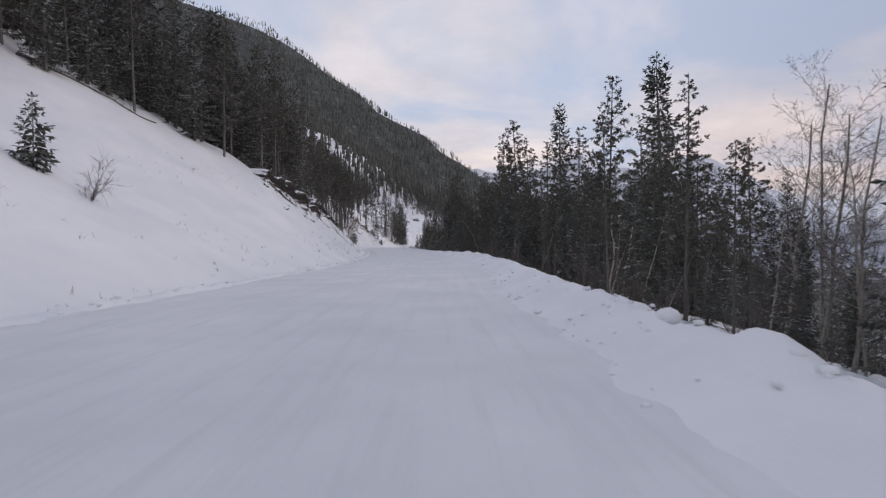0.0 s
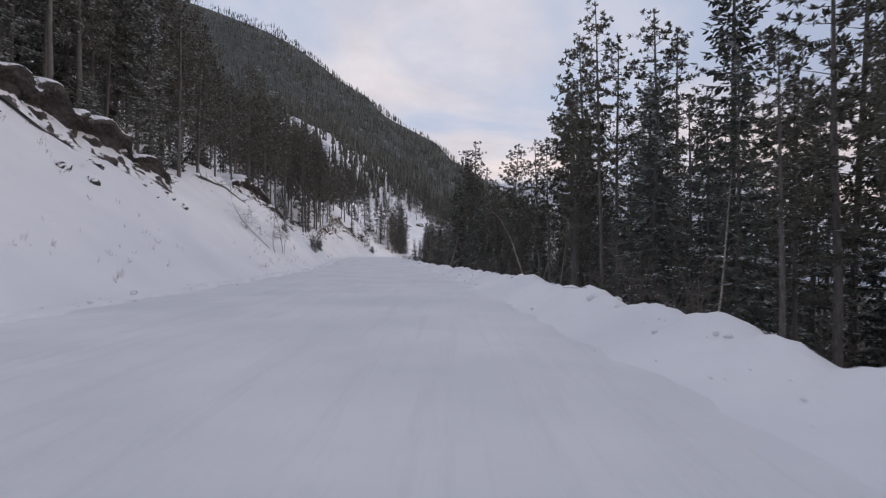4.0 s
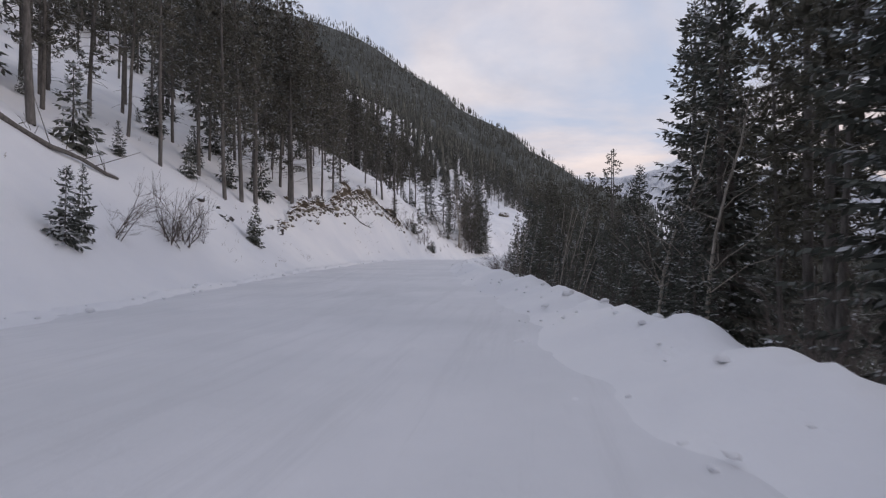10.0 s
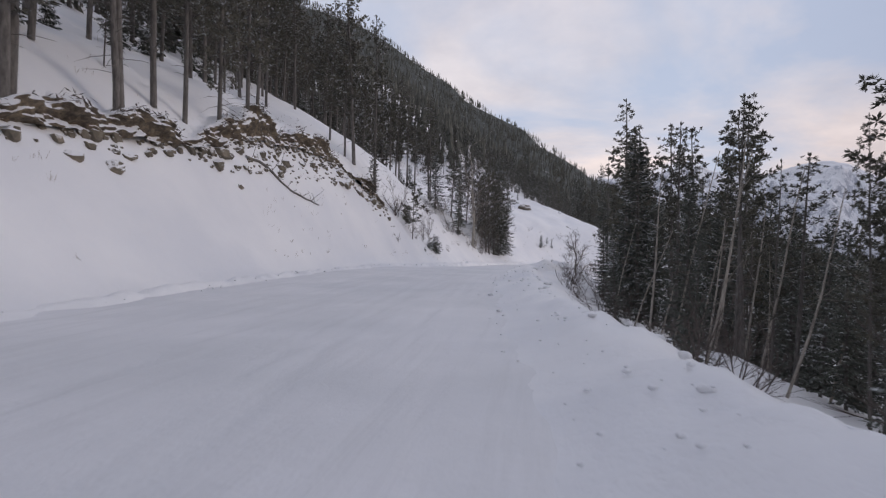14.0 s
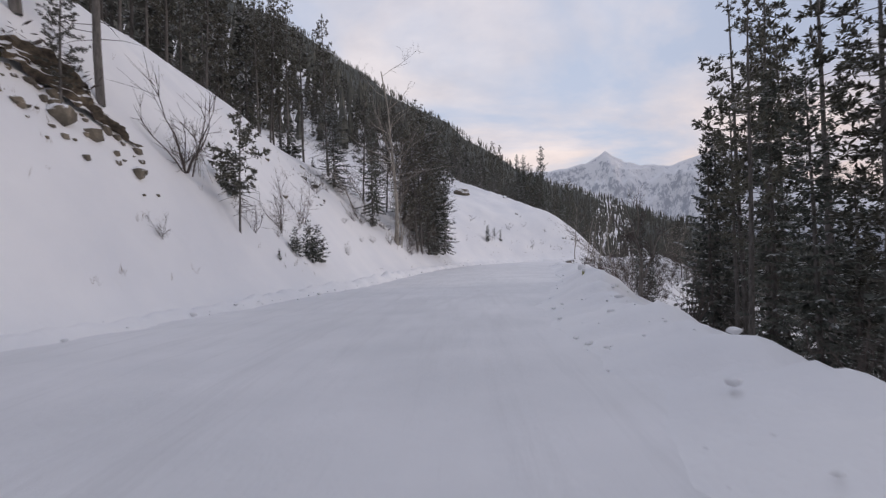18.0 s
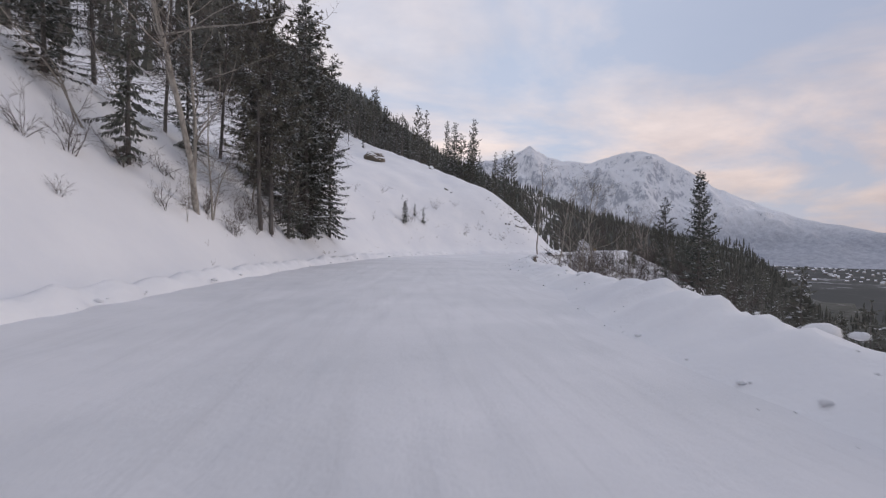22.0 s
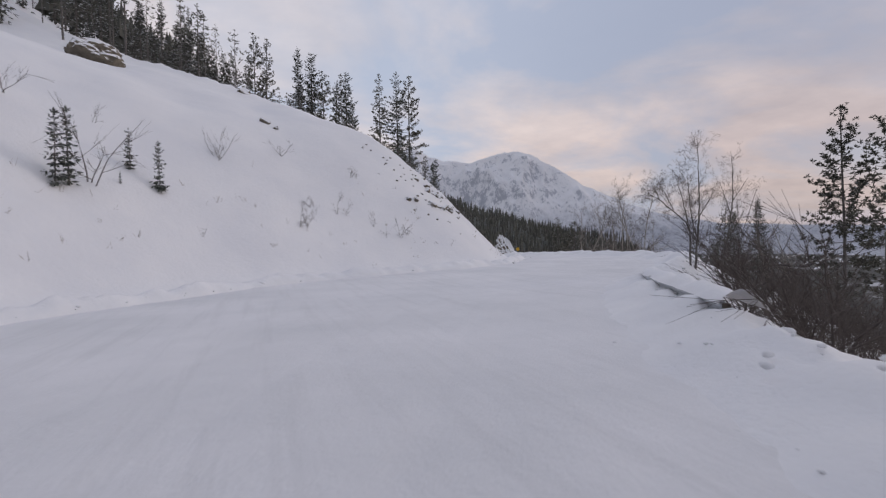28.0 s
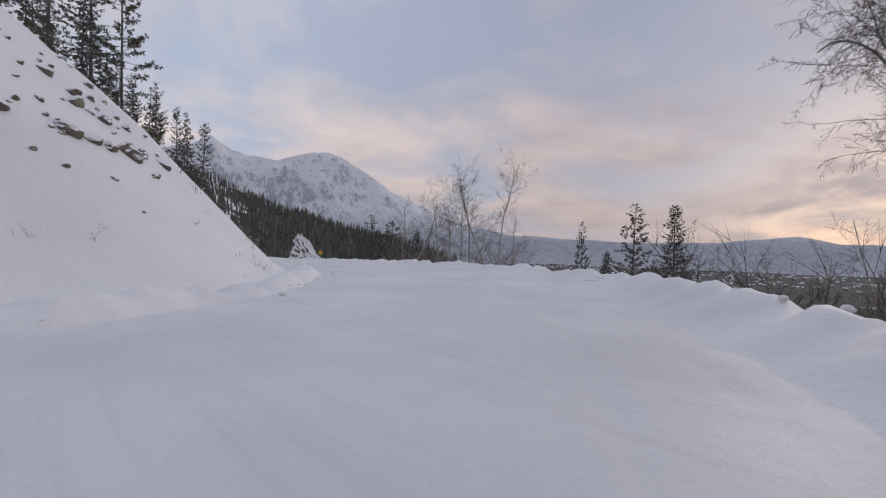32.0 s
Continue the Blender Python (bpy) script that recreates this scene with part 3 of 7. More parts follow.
def limbed_geo(paths, seed, twiggy=1.0, weep=0.0, reach=1.0, fineness=1.0):
    """A leafless tree along given stems: each is its points, its radius at the foot and at the end."""
    r = np.random.RandomState(seed)
    stems, twig = [], Geo()

    def grow(o, d, ln, rad, level):
        k = 6 - level
        pts, q = [np.array(o, float)], np.array(d, float)
        for _ in range(k):
            q = q + r.normal(0, 0.2, 3) + [0, 0, 0.05 - weep * 0.14 * level]
            q /= np.linalg.norm(q)
            pts.append(pts[-1] + q * ln / k)
        twig.tube(pts, np.linspace(rad, max(rad * 0.3, 0.0018), k + 1), 4 if level == 1 else 3)
        if level < 3:
            for _ in range(int((6 + ln * 6) * min(twiggy, 1.3))):
                g = r.uniform(0.15, 1.0)
                i = min(int(g * k), k - 1)
                ax = (pts[i + 1] - pts[i]) / np.linalg.norm(pts[i + 1] - pts[i])
                s = r.normal(0, 1, 3)
                nd = ax * 0.75 + s / np.linalg.norm(s) * 0.75 + [0, 0, 0.12 - weep * 0.2]
                grow(pts[i] + (pts[i + 1] - pts[i]) * (g * k - i), nd / np.linalg.norm(nd), ln * (1 - 0.5 * g) * r.uniform(0.3, 0.55), max(rad * 0.45, 0.0022 * fineness), level + 1)

    for pts, r0, r1 in paths:
        p = np.array(pts, float)
        s = np.r_[0, np.cumsum(np.linalg.norm(np.diff(p, axis=0), axis=1))]
        q = np.linspace(0, s[-1], max(5, int(s[-1] / 0.22)))
        fine = np.stack([np.interp(q, s, p[:, j]) for j in range(3)], 1)
        for _ in range(2):
            fine[1:-1] = (fine[:-2] + 2 * fine[1:-1] + fine[2:]) / 4
        fine[1:-1] += r.normal(0, 0.012, fine[1:-1].shape)
        g = Geo()
        g.tube(fine, np.linspace(r0, r1, len(fine)) * r.uniform(0.9, 1.12, len(fine)), 7)
        stems.append(g)
        for _ in range(int((5 + s[-1] * 7) * twiggy)):
            i = int(r.uniform(0.3, 1.0) * (len(fine) - 2))
            ax = fine[i + 1] - fine[i]
            w = r.normal(0, 1, 3)
            nd = ax / np.linalg.norm(ax) * 0.6 + w / np.linalg.norm(w) * 0.8 + [0, 0, 0.25 - weep * 0.2]
            grow(fine[i], nd / np.linalg.norm(nd), reach * r.uniform(0.5, 1.2), min(max(0.3 * (r0 + (r1 - r0) * i / len(fine)), 0.005), 0.017) * fineness, 1)
    return stems, twig


def limbed_tree(x, y, z, paths, seed, bark, label, way=(1.0, 0.0), lift=0.0, **kw):
    """Stands such a tree; the points of its stems are (along way, across it, up)."""
    w = np.array([*way, 0.0])
    c = np.array([-way[1], way[0], 0.0])
    turned = [([w * a + c * b + np.array([0, 0, h]) for a, b, h in pts], r0, r1) for pts, r0, r1 in paths]
    stems, twig = limbed_geo(turned, seed, **kw)
    root = tagged(new("bare_tree"), label, "bare tree")
    root.location = (x, y, z)
    for g in stems:
        part("trunk", g.mesh("trunk", bark, True), root)
    part("crown", twig.mesh("crown", TWIG), root)


def shrub(name, H, seed, stems, label, group, twiggy=1.0):
    """A leafless bush of single stems that carry fine twigs."""
    r = np.random.RandomState(seed)
    root = tagged(new(name), label, "shrub", group)
    fine = Geo()
    for _ in range(stems):
        g = Geo()
        q = np.array([r.normal(0, 0.45), r.normal(0, 0.45), 1.0])
        pts = [np.array([r.normal(0, 0.06), r.normal(0, 0.06), -0.08])]
        ln = H * r.uniform(0.55, 1.1)
        for _ in range(5):
            q = q + r.normal(0, 0.16, 3)
            q /= np.linalg.norm(q)
            pts.append(pts[-1] + q * ln / 5)
        g.tube(pts, np.linspace(0.0065 * H + 0.003, 0.0025, 6), 4)
        for _ in range(int(r.randint(6, 12) * twiggy)):
            i = r.randint(1, 5)
            w = q + r.normal(0, 0.6, 3)
            w /= np.linalg.norm(w)
            e = pts[i] + w * ln * r.uniform(0.12, 0.4)
            mid = (pts[i] + e) / 2 + r.normal(0, 0.02, 3)
            fine.tube([pts[i], mid, e], [0.0045, 0.0035, 0.0018], 3)
            for _ in range(3):
                fine.tube([mid, e + (w + r.normal(0, 0.6, 3)) * ln * 0.1], [0.0025, 0.0013], 3)
        part("stem", g.mesh("stem", TWIG), root)
    part("crown", fine.mesh("crown", TWIG), root)
    return root


def joined_far(places, seed, sides=5):
    """Plain far conifers in one mesh: ragged stacked skirts on a stem. places: x, y, z, height, radius."""
    r = np.random.RandomState(seed)
    P = np.asarray(places, float)
    N = len(P)
    tiers = 5
    V, F, base = [], [], 0
    for k in range(tiers):
        f0, f1 = 0.1 + 0.9 * k / tiers * 0.96, min(0.1 + 0.9 * (k + 1.75) / tiers, 1.0)
        ang = np.linspace(0, 2 * np.pi, sides, endpoint=False)[None] + r.uniform(0, 6.28, (N, 1))
        rad = P[:, 4:5] * (1 - 0.88 * f0) * r.uniform(0.55, 1.25, (N, sides))
        zz = P[:, 2:3] + P[:, 3:4] * (f0 + r.uniform(-0.035, 0.035, (N, sides)))
        ring = np.stack([P[:, 0:1] + rad * np.cos(ang), P[:, 1:2] + rad * np.sin(ang), zz], -1)
        top = np.stack([P[:, 0], P[:, 1], P[:, 2] + P[:, 3] * f1], -1)[:, None]
        V.append(np.concatenate([ring, top], 1))
        i = np.arange(sides)
        t = np.stack([i, (i + 1) % sides, np.full(sides, sides)], 1)
        F.append(t[None] + (np.arange(N) * (sides + 1))[:, None, None] + base)
        base += N * (sides + 1)
    return np.concatenate([v.reshape(-1, 3) for v in V]), np.concatenate([f.reshape(-1, 3) for f in F])


def part(name, me, parent, label=""):
    ob = new(name, me)
    ob.parent = parent
    return tagged(ob, label)


def make_tree(name, geos, mats, names, label, category, group):
    root = new(name)
    root.empty_display_size = 0.3
    for g, m, nm in zip(geos, mats, names):
        if g.count:
            part(nm, g.mesh(nm, m, nm == "trunk"), root)
    return tagged(root, label, category, group)


def stand(ob, x, y, z, height, scale_h, turn, lean=(0, 0), wide=1.0):
    """The pose that stands a master of height scale_h at a place with another height."""
    s = height / scale_h
    m = Matrix.Translation((x, y, z)) @ (Euler((lean[0], lean[1], 0)).to_matrix() @ Euler((0, 0, turn)).to_matrix()).to_4x4() @ Matrix.Diagonal((s * wide, s * wide, s, 1))
    return m


def ground_at(x, y):
    return float(ground_z(np.array([x]), np.array([y]))[0])

# ---- where single plants stand: x, y, height ----
PINE_A = [(21.4, 69.1, 29.7), (13.2, 90.3, 27.4), (3.7, 119.4, 22.1), (8.3, 115.3, 21.6), (12.3, 94.4, 20.5), (12.3, 132.4, 25.1), (-5.2, 166.7, 14.5), (1.1, 164.8, 17.0), (-2.7, 164.8, 13.5), (22.4, 250.3, 10.7), (28.3, 252.4, 12.9), (8.4, 18.3, 8.9), (14.2, 37.2, 12.6), (11.6, 21.1, 8.2), (13.4, 22.9, 9.1), (11.6, 69.7, 18.2), (16.0, 33.5, 10.4), (15.6, 31.7, 9.3), (13.0, 31.8, 12.2), (7.4, 23.6, 8.4), (12.9, 30.4, 10.3), (8.6, 70.1, 17.8), (9.7, 71.2, 15.9), (11.3, 67.1, 15.6), (11.1, 55.7, 14.9), (11.8, 54.5, 12.1), (14.7, 56.6, 18.1), (9.9, 47.0, 10.6), (11.8, 49.7, 9.9), (15.4, 53.1, 11.2)]
PINE_A_1 = [(12.8, 48.2, 8.6), (10.9, 43.6, 7.8), (11.5, 116.8, 18.3)]
PINE_A = PINE_A + PINE_A_1
SPRUCE_A = [(25.9, 61.2, 32.0), (15.7, 70.2, 24.5), (52.5, 79.0, 32.0), (16.2, 115.8, 15.9), (-2.5, 185.8, 10.0), (3.4, 213.2, 9.2), (19.1, 251.9, 4.8), (15.6, 23.7, 8.2), (16.9, 32.3, 8.4), (11.1, 44.9, 7.7), (8.9, 91.7, 9.2)]
DEAD = [(1.9, 151.0, 15.7), (1.4, 148.7, 14.7), (-1.4, 133.9, 7.4), (-3.7, 148.7, 7.0), (-5.0, 177.8, 11.6), (-4.6, 168.2, 12.6), (-2.8, 168.8, 10.0), (-1.9, 183.9, 16.0), (9.5, 233.0, 9.5)]
SPRUCE_B = [(4.1, 150.2, 14.9), (1.1, 110.5, 13.0), (4.5, 106.1, 11.6), (3.1, 97.2, 9.6), (5.9, 101.4, 8.7), (6.7, 99.6, 8.1), (6.6, 98.1, 8.3), (2.1, 123.5, 18.1), (4.2, 133.4, 21.8), (3.1, 124.4, 17.3), (-5.1, 138.7, 7.0), (-0.9, 146.1, 8.3), (-1.5, 141.6, 7.5), (-0.4, 135.0, 7.4), (-0.3, 133.2, 6.7), (-1.1, 138.4, 5.8), (-1.6, 128.5, 5.4)]
WIDE = [(-1.6, 187.2, 10.6)]
BARE = [(12.5, 18.9, 9.5), (11.4, 16.2, 9.1), (11.3, 15.4, 8.4), (10.3, 13.5, 7.4), (10.3, 12.8, 6.6), (-0.9, 122.0, 9.0), (-0.6, 116.2, 8.1)]
PINE_B = [(3.9, 87.6, 4.6), (5.4, 89.9, 6.2), (6.9, 92.1, 6.8), (6.7, 79.5, 11.6), (7.1, 77.7, 11.6), (9.3, 79.7, 16.0), (8.9, 77.8, 16.5), (7.4, 72.7, 11.0), (7.2, 71.4, 11.0), (2.0, 112.2, 18.2), (4.0, 102.1, 14.0), (4.7, 99.6, 10.2), (8.0, 99.9, 10.0), (6.8, 96.6, 7.2), (9.8, 99.3, 7.1), (2.5, 115.8, 16.8), (1.8, 109.1, 11.7), (5.4, 110.3, 14.5), (5.3, 107.5, 14.0), (3.4, 128.6, 19.1), (2.1, 117.7, 14.5), (4.5, 121.1, 16.0), (1.7, 114.0, 15.0), (-6.6, 136.3, 5.7), (-3.6, 141.1, 8.8), (-0.8, 130.7, 7.0)]
SPRUCE_C = [(-5.5, 160.8, 10.2), (-3.3, 154.8, 8.9), (-2.2, 148.8, 6.1), (-2.4, 147.0, 5.5), (-4.4, 170.6, 11.5), (-4.0, 166.3, 7.6), (-5.8, 173.3, 8.4), (-2.6, 170.8, 9.4), (0.2, 188.7, 9.6), (-3.0, 179.9, 11.3), (9.1, 226.7, 6.7), (28.6, 262.1, 5.4), (33.5, 268.8, 5.6), (34.6, 269.5, 6.4), (32.7, 265.0, 5.0), (46.6, 305.3, 13.1)]
PINE_C = [(-5.0, 155.1, 9.7), (-0.4, 168.0, 15.8), (-4.2, 150.2, 9.4), (-3.3, 152.0, 9.4), (-2.2, 150.4, 8.1), (-4.6, 142.0, 6.4), (-2.4, 181.3, 15.2), (-2.6, 177.4, 15.7), (-3.2, 174.5, 13.7), (-3.6, 172.0, 14.5), (-2.7, 183.2, 10.2), (0.1, 185.1, 16.0), (-0.9, 182.8, 14.0), (32.6, 269.7, 6.3), (31.9, 266.1, 7.2), (45.7, 313.3, 14.0), (47.6, 312.7, 15.0)]
BARE_B = [(-0.5, 218.4, 3.3), (-0.8, 218.1, 3.8), (6.0, 232.4, 9.4), (4.2, 224.0, 5.3), (5.8, 226.0, 5.5), (1.4, 233.8, 8.2), (1.7, 229.6, 6.8), (2.9, 230.5, 7.8), (3.0, 228.4, 7.5)]
BARE_C = [(40.1, 299.8, 12.0), (37.0, 288.8, 11.5), (36.3, 284.3, 11.7), (34.7, 279.3, 10.7), (38.4, 296.2, 12.5), (33.2, 284.0, 8.8), (36.2, 283.9, 12.6), (33.4, 277.2, 10.9), (33.3, 276.0, 7.0), (29.8, 262.5, 5.1), (29.4, 261.3, 5.1), (28.6, 259.6, 4.5), (26.3, 257.6, 3.3), (24.2, 254.7, 4.5), (26.3, 255.9, 4.0)]
CLUSTER = [(-17.7, 227.9, 18.5), (-19.3, 220.6, 14.7), (-23.8, 227.9, 13.9), (-23.0, 212.6, 14.0), (-26.0, 224.0, 13.0), (-30.2, 224.0, 16.0), (-16.6, 232.7, 14.9), (-21.8, 229.4, 13.0), (-18.9, 221.5, 18.0), (-17.6, 228.2, 13.0), (-17.3, 229.5, 13.0), (-18.2, 228.5, 15.0), (-18.4, 230.8, 16.0), (-17.7, 231.6, 17.0), (-18.0, 234.1, 5.9), (-18.3, 223.8, 11.4)]
LONE = [(-23.1, 181.3, 5.5)]
SMALL = [(-16.1, 284.1, 3.0), (-19.7, 259.6, 5.4), (-20.3, 260.6, 4.4), (-19.4, 25.1, 3.5), (-19.2, 113.6, 2.2), (-19.9, 103.3, 1.5), (-18.8, 112.6, 2.2), (-22.3, 129.2, 1.5), (-22.1, 129.1, 2.4), (-29.4, 133.8, 2.6), (-22.2, 183.2, 0.5), (-22.2, 185.4, 1.3), (-22.3, 186.1, 0.7), (-21.9, 186.9, 2.0), (-21.9, 188.2, 1.8), (-24.3, 183.0, 2.1), (-9.8, 254.7, 3.1), (-9.5, 255.1, 3.3), (-7.1, 257.9, 2.4), (-8.3, 256.8, 0.6), (-8.2, 258.0, 2.0)]
SHRUB = [(-17.1, 25.6, 2.3), (-19.6, 115.4, 2.4), (-16.7, 83.6, 0.8), (-16.2, 95.1, 0.7), (-20.1, 118.9, 2.8), (-23.4, 190.6, 2.4), (-20.2, 119.9, 2.9), (-20.5, 121.5, 1.7), (-20.6, 119.8, 1.6), (-24.6, 180.0, 3.4), (-23.0, 185.8, 2.9), (-23.2, 175.9, 0.8), (-21.6, 194.2, 0.9), (-25.7, 201.6, 2.2), (-23.1, 182.6, 1.5), (-23.2, 189.5, 1.2), (-25.9, 195.9, 1.0), (-24.4, 195.6, 0.8), (-26.2, 207.8, 1.5), (-24.3, 210.5, 1.5), (-23.0, 212.1, 1.7), (-22.8, 184.8, 0.9), (-23.9, 207.4, 1.9), (-23.6, 209.5, 1.7), (-22.3, 202.7, 0.5), (-22.1, 206.2, 0.7), (-23.6, 202.3, 0.6), (-27.0, 209.1, 1.8)]
SHRUB_1 = [(-19.4, 219.6, 1.6), (-20.1, 219.2, 1.6), (-18.8, 221.2, 1.0), (-17.9, 226.9, 1.1), (-17.1, 232.8, 1.5), (-21.2, 217.9, 1.1)]
SHRUB = SHRUB + SHRUB_1
SHRUB_B = [(-16.6, 232.7, 1.2), (-16.4, 236.2, 1.6), (-13.5, 248.7, 1.3), (-9.0, 256.0, 2.9), (-17.8, 241.9, 1.7), (-19.3, 241.8, 0.9), (-12.6, 258.3, 1.9), (-15.8, 252.7, 1.7), (-5.1, 262.3, 1.6), (1.4, 263.0, 1.0), (-0.9, 260.8, 1.1), (4.5, 263.0, 1.2), (-16.4, 249.6, 0.6), (-5.2, 262.4, 1.9), (-1.3, 260.6, 1.6), (0.9, 262.8, 1.5), (-2.0, 265.3, 1.1), (2.5, 266.0, 1.0), (4.9, 263.3, 0.7), (-10.0, 260.0, 1.4), (-5.4, 256.7, 0.5), (2.9, 263.7, 0.5), (8.0, 264.1, 0.5), (-0.3, 262.5, 1.4), (2.1, 265.9, 1.1), (1.5, 263.2, 0.6), (2.9, 263.1, 0.8), (3.6, 262.7, 0.8), (7.0, 263.5, 0.8), (5.9, 263.2, 0.5)]
SHRUB_B_1 = [(2.6, 265.6, 0.4), (6.1, 265.4, 0.4)]
SHRUB_B = SHRUB_B + SHRUB_B_1
BARE_L = [(-14.6, 84.2, 5.2), (-14.8, 87.2, 4.2), (-21.0, 214.9, 18.0), (-20.7, 213.0, 2.2), (-20.6, 215.9, 6.3), (-24.6, 181.1, 2.3), (-24.7, 180.9, 1.8)]
NOSE = [(-19.6, 340.0, 16.5), (-15.9, 335.5, 16.6), (-14.6, 338.3, 18.4), (-12.2, 332.1, 14.3), (-6.9, 325.9, 12.9), (-2.3, 323.4, 17.8), (4.0, 313.8, 17.6), (5.9, 313.1, 16.1), (7.2, 312.6, 15.7), (8.0, 310.2, 16.7), (9.0, 305.6, 13.5), (-3.8, 325.7, 19.0), (2.3, 312.1, 17.2), (11.5, 286.6, 13.5), (15.0, 354.9, 30.4), (8.1, 284.7, 9.9), (9.9, 285.1, 11.9), (13.8, 288.9, 7.1), (15.5, 291.4, 8.5), (18.0, 298.0, 9.7), (11.2, 291.3, 6.5), (12.5, 295.4, 8.5), (14.4, 299.1, 10.4), (15.6, 302.0, 11.1), (17.5, 306.9, 13.9), (20.4, 310.9, 14.0), (23.5, 317.5, 15.7)]
LEFTPINE = [(-26.2, 142.9, 17.0), (-26.6, 147.5, 15.0), (-27.3, 152.3, 16.0), (-26.8, 154.2, 14.0), (-27.0, 157.3, 14.5), (-29.2, 145.2, 4.2), (-27.9, 151.0, 18.0), (-25.9, 136.1, 18.6), (-28.2, 139.9, 17.0), (-28.2, 144.7, 18.5), (-25.2, 174.6, 4.7), (-30.0, 150.5, 4.6), (-27.6, 128.0, 18.0), (-27.9, 132.2, 17.8), (-25.8, 134.0, 19.2), (-26.8, 143.6, 18.9), (-26.5, 147.6, 18.8), (-25.6, 131.6, 17.5), (-37.2, 184.1, 16.0), (-31.0, 178.9, 14.5), (-27.4, 175.8, 17.0), (-25.7, 177.0, 16.5), (-28.2, 175.6, 14.0)]
STONE = [(-24.2, 135.1, 0.3), (-24.1, 136.2, 0.3), (-24.6, 137.9, 0.3), (-27.1, 143.5, 0.3), (-26.2, 143.6, 0.2), (-25.8, 144.2, 0.2), (-25.3, 144.3, 0.3), (-25.2, 145.8, 0.4), (-25.7, 147.1, 0.3), (-26.4, 152.2, 0.3), (-26.4, 150.4, 0.3), (-26.3, 154.1, 0.4), (-26.5, 155.5, 0.3), (-27.7, 163.8, 0.6), (-27.6, 166.8, 0.5), (-27.4, 169.7, 0.5), (-26.7, 170.1, 0.4), (-26.2, 171.1, 0.4), (-25.8, 172.4, 0.4), (-25.2, 174.6, 0.4), (-27.3, 159.7, 0.5), (-26.8, 163.6, 0.3), (-26.6, 165.5, 0.3), (-25.4, 153.9, 0.2), (-25.8, 146.5, 0.2), (-26.0, 148.6, 0.2), (-27.1, 160.5, 0.3), (-26.4, 167.9, 0.2), (-26.5, 169.4, 0.2), (-26.9, 167.4, 0.2)]
STONE_1 = [(-26.4, 171.3, 0.2), (-26.0, 172.0, 0.2), (-25.9, 172.6, 0.2), (-25.4, 173.4, 0.2), (-25.3, 174.8, 0.2), (-26.5, 170.1, 0.2), (-25.7, 172.9, 0.2), (-26.9, 167.4, 0.1)]
STONE = STONE + STONE_1
STONE_B = [(-21.8, 46.0, 0.35), (-23.8, 45.2, 0.3), (-23.2, 47.0, 0.2), (-19.5, 61.6, 0.3), (-17.2, 65.9, 0.3), (-23.9, 127.9, 0.5), (-24.5, 127.2, 0.4), (-24.2, 128.5, 0.35), (-23.7, 128.9, 0.4), (-23.4, 128.2, 0.25), (-24.0, 131.9, 0.2), (-24.3, 133.2, 0.25), (-24.6, 133.9, 0.35), (-24.1, 134.4, 0.25), (-24.2, 135.0, 0.4), (-23.9, 135.6, 0.3), (-24.0, 136.0, 0.45), (-24.4, 136.7, 0.3), (-16.4, 55.1, 0.4), (-15.8, 63.6, 0.4), (-17.6, 59.8, 0.3), (-16.4, 62.7, 0.4), (-20.1, 59.6, 0.5), (-24.5, 110.9, 1.0), (-24.3, 112.3, 0.8), (-20.3, 99.5, 0.2), (-27.3, 203.4, 0.6), (-26.8, 204.3, 0.9), (-25.3, 200.8, 0.2), (-24.6, 199.1, 0.2), (-25.2, 202.2, 0.2)]
STONE_C = [(-4.4, 279.1, 0.5), (-2.8, 269.5, 0.4), (6.4, 266.5, 0.3), (-2.2, 268.8, 0.3), (-4.3, 279.6, 0.5), (5.8, 266.1, 0.2), (8.7, 269.4, 0.3), (8.5, 270.4, 0.2), (8.2, 267.4, 0.3), (9.2, 268.2, 0.4), (10.4, 269.7, 0.3), (7.3, 269.5, 0.2), (6.0, 265.5, 0.1), (5.9, 268.2, 0.1), (7.3, 267.1, 0.1), (7.4, 269.6, 0.2), (8.0, 269.7, 0.3), (8.0, 269.0, 0.3), (7.7, 267.1, 0.3), (8.7, 267.8, 0.3), (9.3, 268.4, 0.3), (9.6, 268.8, 0.3), (9.4, 270.1, 0.2), (7.3, 270.9, 0.1), (8.5, 271.7, 0.2), (8.9, 271.1, 0.2), (7.0, 265.7, 0.1), (7.8, 272.3, 0.1), (6.7, 267.0, 0.1)]
STONE_E = [(4.2, 270.0, 0.1), (6.8, 268.8, 0.1), (6.6, 266.8, 0.0), (5.0, 268.9, 0.1), (5.2, 269.4, 0.1), (5.0, 269.5, 0.1), (6.2, 268.1, 0.1), (4.9, 268.7, 0.0), (3.6, 269.9, 0.1), (6.3, 270.1, 0.1), (4.2, 267.4, 0.0), (9.4, 268.6, 0.1), (4.0, 270.6, 0.1), (8.6, 269.9, 0.1), (7.2, 267.6, 0.1), (8.3, 269.1, 0.1), (7.1, 267.6, 0.0), (8.9, 268.8, 0.1), (6.3, 268.8, 0.0), (7.4, 266.8, 0.1), (9.5, 268.2, 0.1), (7.2, 270.1, 0.1), (8.6, 266.3, 0.0), (10.3, 270.1, 0.1), (9.2, 265.7, 0.0), (5.5, 268.6, 0.1), (6.7, 268.0, 0.1), (9.1, 269.6, 0.1), (9.2, 268.2, 0.1), (5.6, 270.1, 0.1)]
